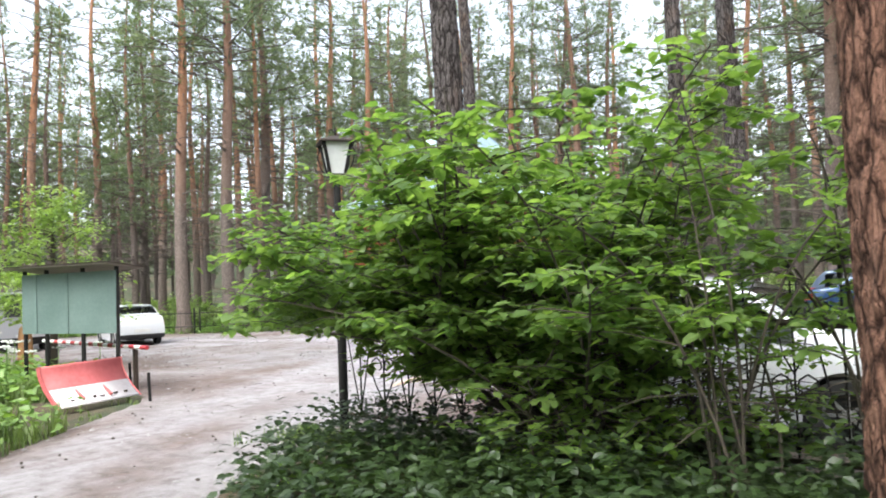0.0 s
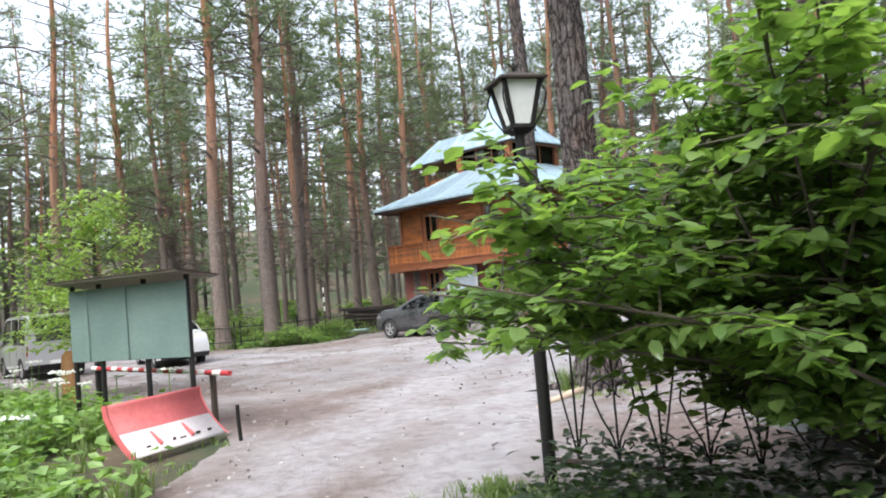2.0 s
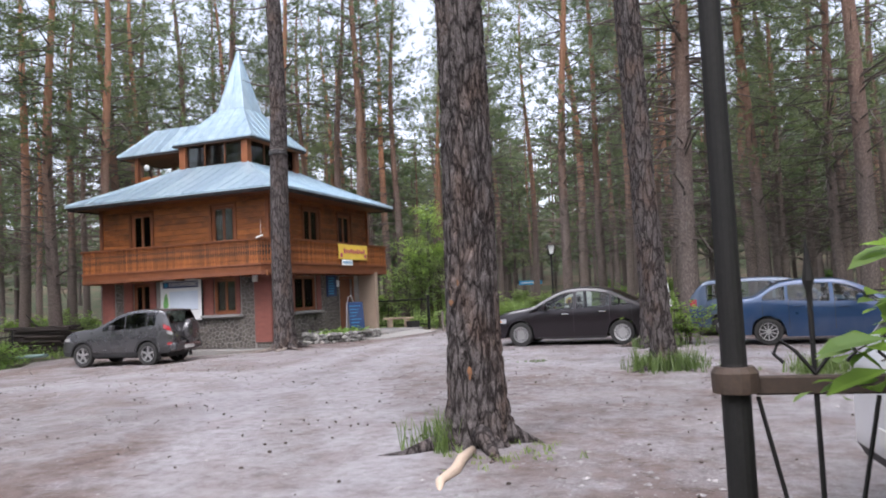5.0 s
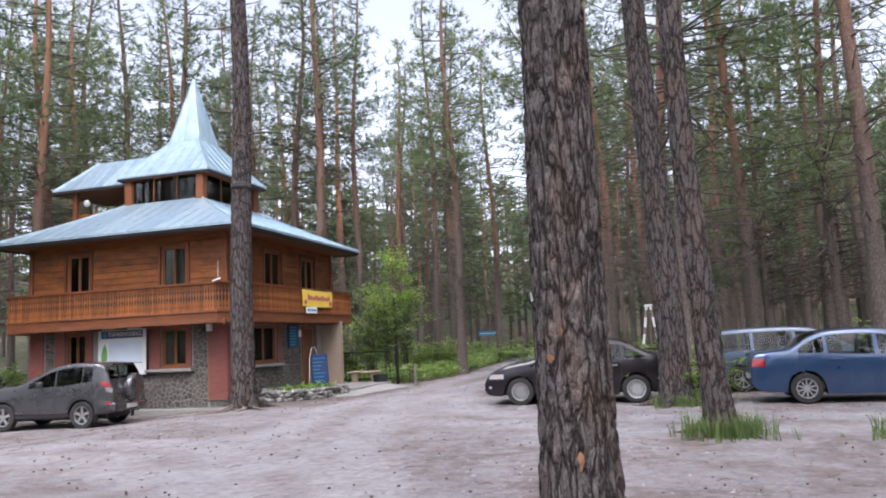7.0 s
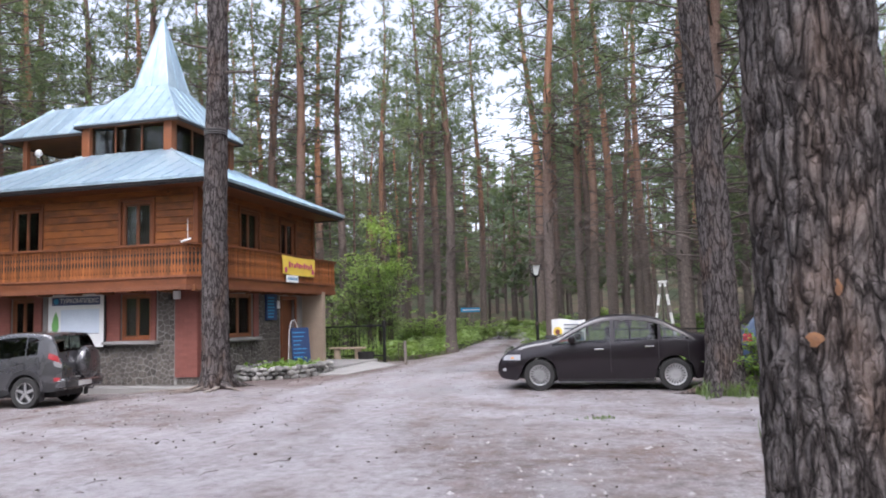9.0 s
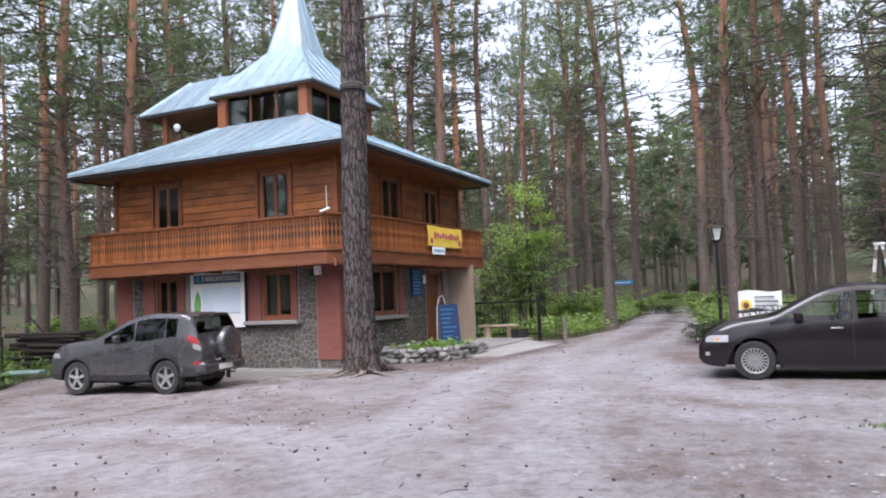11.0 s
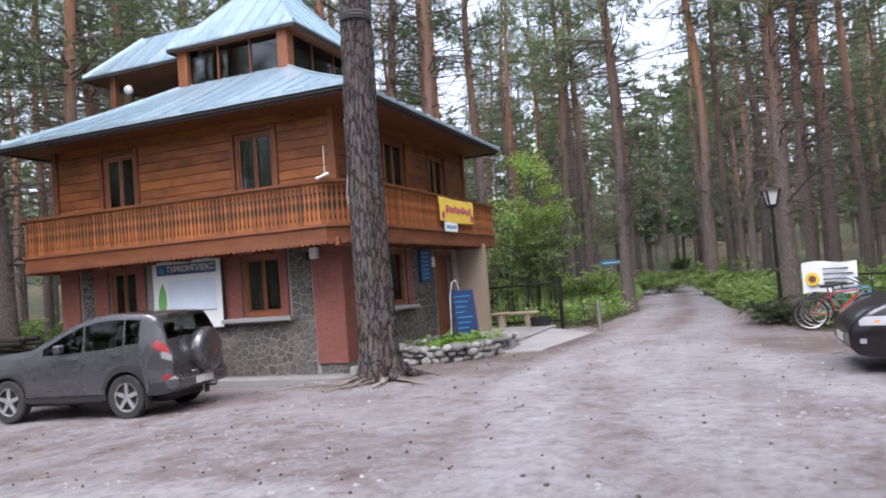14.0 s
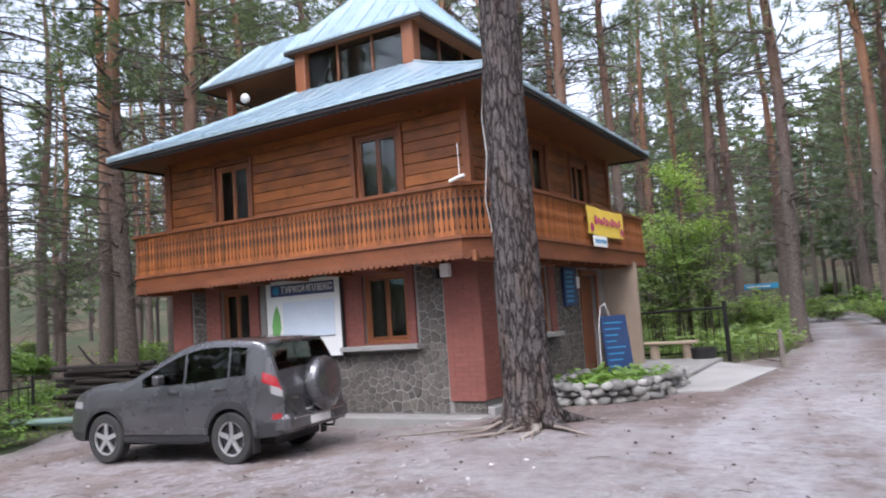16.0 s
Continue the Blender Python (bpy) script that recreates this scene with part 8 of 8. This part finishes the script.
for x in (-0.42, 0.42):
    part("post", Kit().tube([(x, 0.02, 0), (x, 0.02, 1.3)], 0.03, 6), WEATHERED, ob)
    part("panel", Kit().box(x - 0.34, x + 0.34, -0.03, 0.0, 1.25, 2.05, 0.006), BOARDWHITE, ob)
# pale surface roots before the wire-banded pine and the near pine
ob = thing("surface_root", "pale bare root lying on the gravel", "root", pose(-8.75, 8.75, 0))
part("root_wood", Kit().tube([(-0.05, 0.5, 0.03), (-0.02, 0.1, 0.035), (0.06, -0.3, 0.03), (0.05, -0.65, 0.02), (0.16, -0.95, -0.01)], [0.04, 0.05, 0.05, 0.04, 0.015], 8), BEIGE, ob, smooth=True)
ob = thing("surface_root", "long pale root running along the gravel", "root", pose(-19.9, 21.7, 0))
part("root_wood", Kit().tube([(0.3, 0.45, 0.05), (-0.05, 0.12, 0.03), (-0.4, 0.02, 0.025), (-0.75, -0.25, 0.015), (-1.25, -0.4, -0.02)], [0.035, 0.024, 0.02, 0.014, 0.005], 7), WEATHERED, ob, smooth=True)
part("root_wood", Kit().tube([(0.8, 0.3, 0.05), (0.95, 0.0, 0.04), (0.9, -0.35, 0.02), (1.1, -0.6, -0.03)], [0.06, 0.045, 0.03, 0.012], 8), WEATHERED, ob, smooth=True)
ob = thing("wire_band", "wire band wound round the old pine", "wire", pose(-19.33, 22.4, 6.15))
for i in range(3):
    part("wire", Kit().lathe([(0.275, i * 0.05), (0.285, i * 0.05 + 0.008), (0.275, i * 0.05 + 0.016)], 28), ALLOY, ob)

# pebbles, pale stones and cones on the gravel
random.seed(99)
k = Kit()
for _ in range(60000):
    x, y = rnd(-30, -4), rnd(1, 34)
    if not inside((x, y), CAR_PARK):
        continue
    dens = noise.noise((x * 0.35, y * 0.35, 7.0))
    if dens < rnd(-0.35, 0.35):
        continue
    r, z = 0.007 + 0.034 * random.random() ** 6, land(x, y) + 0.012
    a = rnd(0, math.tau)
    v = [(x + r * rnd(0.7, 1.3) * math.cos(a + b), y + r * rnd(0.7, 1.3) * math.sin(a + b), z) for b in (0, 1.25, 2.5, 3.8, 5.0)]
    k.add(v + [(x + rnd(-0.3, 0.3) * r, y + rnd(-0.3, 0.3) * r, z + r * rnd(0.25, 0.6))], [(i, (i + 1) % 5, 5) for i in range(5)])
PEBBLE = surface("pale_pebble", (0.18, 0.17, 0.165), (0.54, 0.52, 0.51), 0.8, fine=18.0, bump=0.1)
solid("pebbles", k, PEBBLE, "small pale stones scattered over the gravel", "stones", kind="stuff", normals=False)
k = Kit()
for _ in range(1900):
    x, y = rnd(-30, -4), rnd(1, 34)
    if not inside((x, y), CAR_PARK):
        continue
    z, r, a = land(x, y) + 0.02, rnd(0.009, 0.017), rnd(0, math.tau)
    p, d = Vector((x, y, z)), Vector((math.cos(a), math.sin(a), rnd(-0.1, 0.1)))
    k.tube([p - d * r * 1.4, p - d * r * 0.4, p + d * r * 0.6, p + d * r * 1.6], [r * 0.4, r, r * 0.75, r * 0.15], 6)
solid("pine_cones", k, TWIG, "dark fallen pine cones on the gravel", "cones", kind="stuff", normals=False)
k = Kit()
for _ in range(420):
    x, y = rnd(-28, -6), rnd(5, 30)
    if not inside((x, y), CAR_PARK):
        continue
    a, L, z = rnd(0, math.tau), rnd(0.06, 0.3), land(x, y) + 0.02
    k.tube([(x, y, z), (x + L * 0.5 * math.cos(a), y + L * 0.5 * math.sin(a), z + 0.012), (x + L * math.cos(a + 0.2), y + L * math.sin(a + 0.2), z)], [0.005, 0.004, 0.002], 4)
solid("twig_litter", k, TWIG, "dry twigs lying on the gravel", "twigs", kind="stuff", normals=False)

# ---- pieces of the house: planks, balusters, bricks, rubble stones ----
random.seed(200)


def spans(lo, hi, z0, z1, holes):
    """Stretches of a course that are free of openings."""
    cuts = [(lo, hi)]
    for a, b, h0, h1 in holes:
        if z1 > h0 - 0.03 and z0 < h1 + 0.03:
            cuts = [q for c in cuts for q in ((c[0], min(c[1], a - 0.095)), (max(c[0], b + 0.095), c[1])) if q[1] - q[0] > 0.05]
    return cuts


z = 2.66
while z < 5.16:
    h = 0.195
    for a, b in spans(WX0 + 0.075, WX1 - 0.075, z, z + h, FRONT_UP):
        hp("plank", Kit().box(a, b, WY0 - 0.012 - rnd(0, 0.006), WY0 + 0.029, z, min(5.2, z + h - 0.009), 0.008), PLANK)
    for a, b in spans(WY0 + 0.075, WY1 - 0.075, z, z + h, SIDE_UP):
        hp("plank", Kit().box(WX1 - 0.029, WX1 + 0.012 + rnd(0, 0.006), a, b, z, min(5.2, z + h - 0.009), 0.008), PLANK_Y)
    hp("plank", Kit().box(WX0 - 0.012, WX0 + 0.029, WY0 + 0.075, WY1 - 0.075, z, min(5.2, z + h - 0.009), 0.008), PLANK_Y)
    z += h

# fretted balcony boards
prof_ = [(0.0, 0.5), (0.08, 0.5), (0.14, 0.28), (0.22, 0.40), (0.30, 0.44), (0.38, 0.24), (0.46, 0.11), (0.54, 0.22), (0.60, 0.40), (0.66, 0.25), (0.74, 0.10), (0.82, 0.10), (0.88, 0.28), (0.92, 0.48), (1.0, 0.5)]
BW, BH = 0.092, 0.78
outline = [(BW * w, BH * f) for f, w in prof_] + [(-BW * w, BH * f) for f, w in prof_[::-1]]
k = Kit()
npf = len(outline)
half = npf // 2
for d in (0.0, 0.022):
    k.v += [(u, d, v) for u, v in outline]
for i in range(half - 1):
    k.f += [(i, i + 1, npf - 2 - i, npf - 1 - i), (npf + npf - 1 - i, npf + npf - 2 - i, npf + i + 1, npf + i)]
k.f += [(i, npf + i, npf + (i + 1) % npf, (i + 1) % npf) for i in range(npf)]
k.m = [0] * len(k.f)
board_mesh = k.mesh("baluster", [BALUSTER])
pts = out(-0.008)
for e_, ((x0, y0), (x1, y1)) in enumerate(zip(pts, pts[1:] + pts[:1])):
    L = math.hypot(x1 - x0, y1 - y0)
    n = round(L / 0.094)
    if e_ not in (0, 1, 2, 3, 7):
        continue
    rz = math.degrees(math.atan2(y1 - y0, x1 - x0))
    for i in range(n):
        f = (i + 0.5) / n
        part("baluster", board_mesh, None, house, at=HINV @ pose(x0 + (x1 - x0) * f, y0 + (y1 - y0) * f, 2.785, 0, 0, rz))
# this dark sheet is added to give the fretted gaps their shade
hp("inner_panel", band(out(-0.034), out(-0.046), 2.66, 3.5), SHADEBLACK, "near-black sheet standing in for shade behind the balusters")

# painted brick piers and window surrounds
brick_mesh = {}


def bricks(along, a0, a1, z0, z1, face, holes=()):
    """A skin of bricks on a wall face, with recessed joints over a backing."""
    k = Kit()
    if along == "x":
        wall_with_holes(k, "x", a0, a1, z0, z1, holes, face - 0.045, face - 0.003)
    else:
        wall_with_holes(k, "y", a0, a1, z0, z1, holes, face + 0.045, face + 0.003)
    hp("brick_bed", k, REDJOINT)
    row, z = 0, z0
    while z < z1 - 0.03:
        u = a0 - (0.13 if row % 2 else 0.0)
        while u < a1 - 0.02:
            s0, s1 = max(u, a0) + 0.003, min(u + 0.255, a1) - 0.003
            t1 = min(z + 0.072, z1)
            if s1 - s0 > 0.03:
                for q0, q1 in spans_brick(s0, s1, z, t1, holes):
                    key = (round(q1 - q0, 2), round(t1 - z, 2), along)
                    if key not in brick_mesh:
                        w, hh = key[0] - 0.002, key[1]
                        kk = Kit().box(-w / 2, w / 2, -0.051, -0.040, 0, hh, 0.004) if along == "x" else Kit().box(0.040, 0.051, -w / 2, w / 2, 0, hh, 0.004)
                        brick_mesh[key] = kk.mesh("brick", [REDBRICK])
                    c = (q0 + q1) / 2
                    part("brick", brick_mesh[key], None, house, at=HINV @ (pose(c, face - rnd(0, 0.003), z) if along == "x" else pose(face + rnd(0, 0.003), c, z)))
            u += 0.26
        z += 0.08
        row += 1


def spans_brick(a, b, z0, z1, holes):
    cuts = [(a, b)]
    for h in holes:
        if z1 > h[2] and z0 < h[3]:
            cuts = [q for c in cuts for q in ((c[0], min(c[1], h[0])), (max(c[0], h[1]), c[1])) if q[1] - q[0] > 0.03]
    return cuts


bricks("x", -21.32, WX1 + 0.05, 0.16, 2.5, WY0)
bricks("y", WY0 + 0.0, WY0 + 0.55, 0.16, 2.5, WX1)
bricks("x", -23.45, -21.9, 1.135, 2.5, WY0, [FRONT_LOW[1]])
bricks("x", -26.95, -25.5, 1.155, 2.5, WY0, [FRONT_LOW[0]])
bricks("x", WX0, -27.4, 0.16, 2.5, WY0)
for a, b in ((24.95, 25.2), (26.75, 27.05)):
    hp("window_surround", Kit().box(WX1 + 0.003, WX1 + 0.05, a, b, 1.1, 2.5, 0.008), REDBRICK, "red painted window surround")


def rubble(along, a0, a1, z0, z1, face, cell=0.215):
    """Irregular flat stones fitted over a panel of wall, their joints open to the mortar."""
    area = (a1 - a0) * (z1 - z0)
    seeds = []
    for _ in range(int(area / (cell * cell * 0.62)) * 6):
        p = (rnd(a0, a1), rnd(z0, z1))
        if all((p[0] - q[0]) ** 2 + (p[1] - q[1]) ** 2 > (cell * (0.46 + 0.34 * noise.noise((p[0] * 2.2, p[1] * 2.2, 4.0)))) ** 2 for q in seeds):
            seeds.append(p)
    for s in seeds:
        poly = [(a0, z0), (a1, z0), (a1, z1), (a0, z1)]
        for q in seeds:
            if q is s or abs(q[0] - s[0]) > 3 * cell or abs(q[1] - s[1]) > 3 * cell:
                continue
            mx, mz, dx, dz = (q[0] + s[0]) / 2, (q[1] + s[1]) / 2, q[0] - s[0], q[1] - s[1]
            res = []
            for (u0, v0), (u1, v1) in zip(poly, poly[1:] + poly[:1]):
                d0, d1 = (u0 - mx) * dx + (v0 - mz) * dz, (u1 - mx) * dx + (v1 - mz) * dz
                if d0 <= 0:
                    res.append((u0, v0))
                if d0 * d1 < 0:
                    t = d0 / (d0 - d1)
                    res.append((u0 + t * (u1 - u0), v0 + t * (v1 - v0)))
            poly = res
        if len(poly) < 3:
            continue
        cu, cv = sum(p[0] for p in poly) / len(poly), sum(p[1] for p in poly) / len(poly)
        gap = 0.86 + rnd(-0.05, 0.05)
        rim_ = [(cu + (u - cu) * gap, cv + (v - cv) * gap) for u, v in poly]
        # knock the corners off
        soft = []
        for i in range(len(rim_)):
            p, q, r_ = rim_[i - 1], rim_[i], rim_[(i + 1) % len(rim_)]
            soft += [(q[0] + 0.09 * (p[0] - q[0]), q[1] + 0.09 * (p[1] - q[1])), (q[0] + 0.09 * (r_[0] - q[0]), q[1] + 0.09 * (r_[1] - q[1]))]
        n, d = len(soft), rnd(0.008, 0.02)
        face_pts = [(cu + (u - cu) * 0.93, cv + (v - cv) * 0.93) for u, v in soft]
        k = Kit()
        tilt = (rnd(-0.03, 0.03), rnd(-0.03, 0.03))
        for ring_, dep in ((soft, -0.004), (soft, d * 0.6), (face_pts, d)):
            for u, v in ring_:
                e = dep + (tilt[0] * (u - cu) + tilt[1] * (v - cv) if dep > 0 else 0)
                k.v.append((u - cu, -e, v - cv) if along == "x" else (e, u - cu, v - cv))
        k.f = [(r_ * n + i, r_ * n + (i + 1) % n, (r_ + 1) * n + (i + 1) % n, (r_ + 1) * n + i) for r_ in range(2) for i in range(n)] + [tuple(range(2 * n, 3 * n))]
        k.m = [0] * len(k.f)
        part("stone", k, STONE, house, at=HINV @ (pose(cu, face, cv) if along == "x" else pose(face, cu, cv)))


rubble("x", -27.35, -21.36, -0.04, 1.0, WY0)
rubble("x", -21.86, -21.36, 1.0, 2.45, WY0, 0.2)
rubble("x", -27.35, -27.0, 1.0, 2.45, WY0, 0.2)
rubble("y", 24.35, 28.5, 0.08, 1.0, WX1)
rubble("y", 27.1, 28.5, 1.0, 2.45, WX1)
rubble("x", -21.3, WX1 + 0.03, -0.04, 0.14, WY0, 0.17)
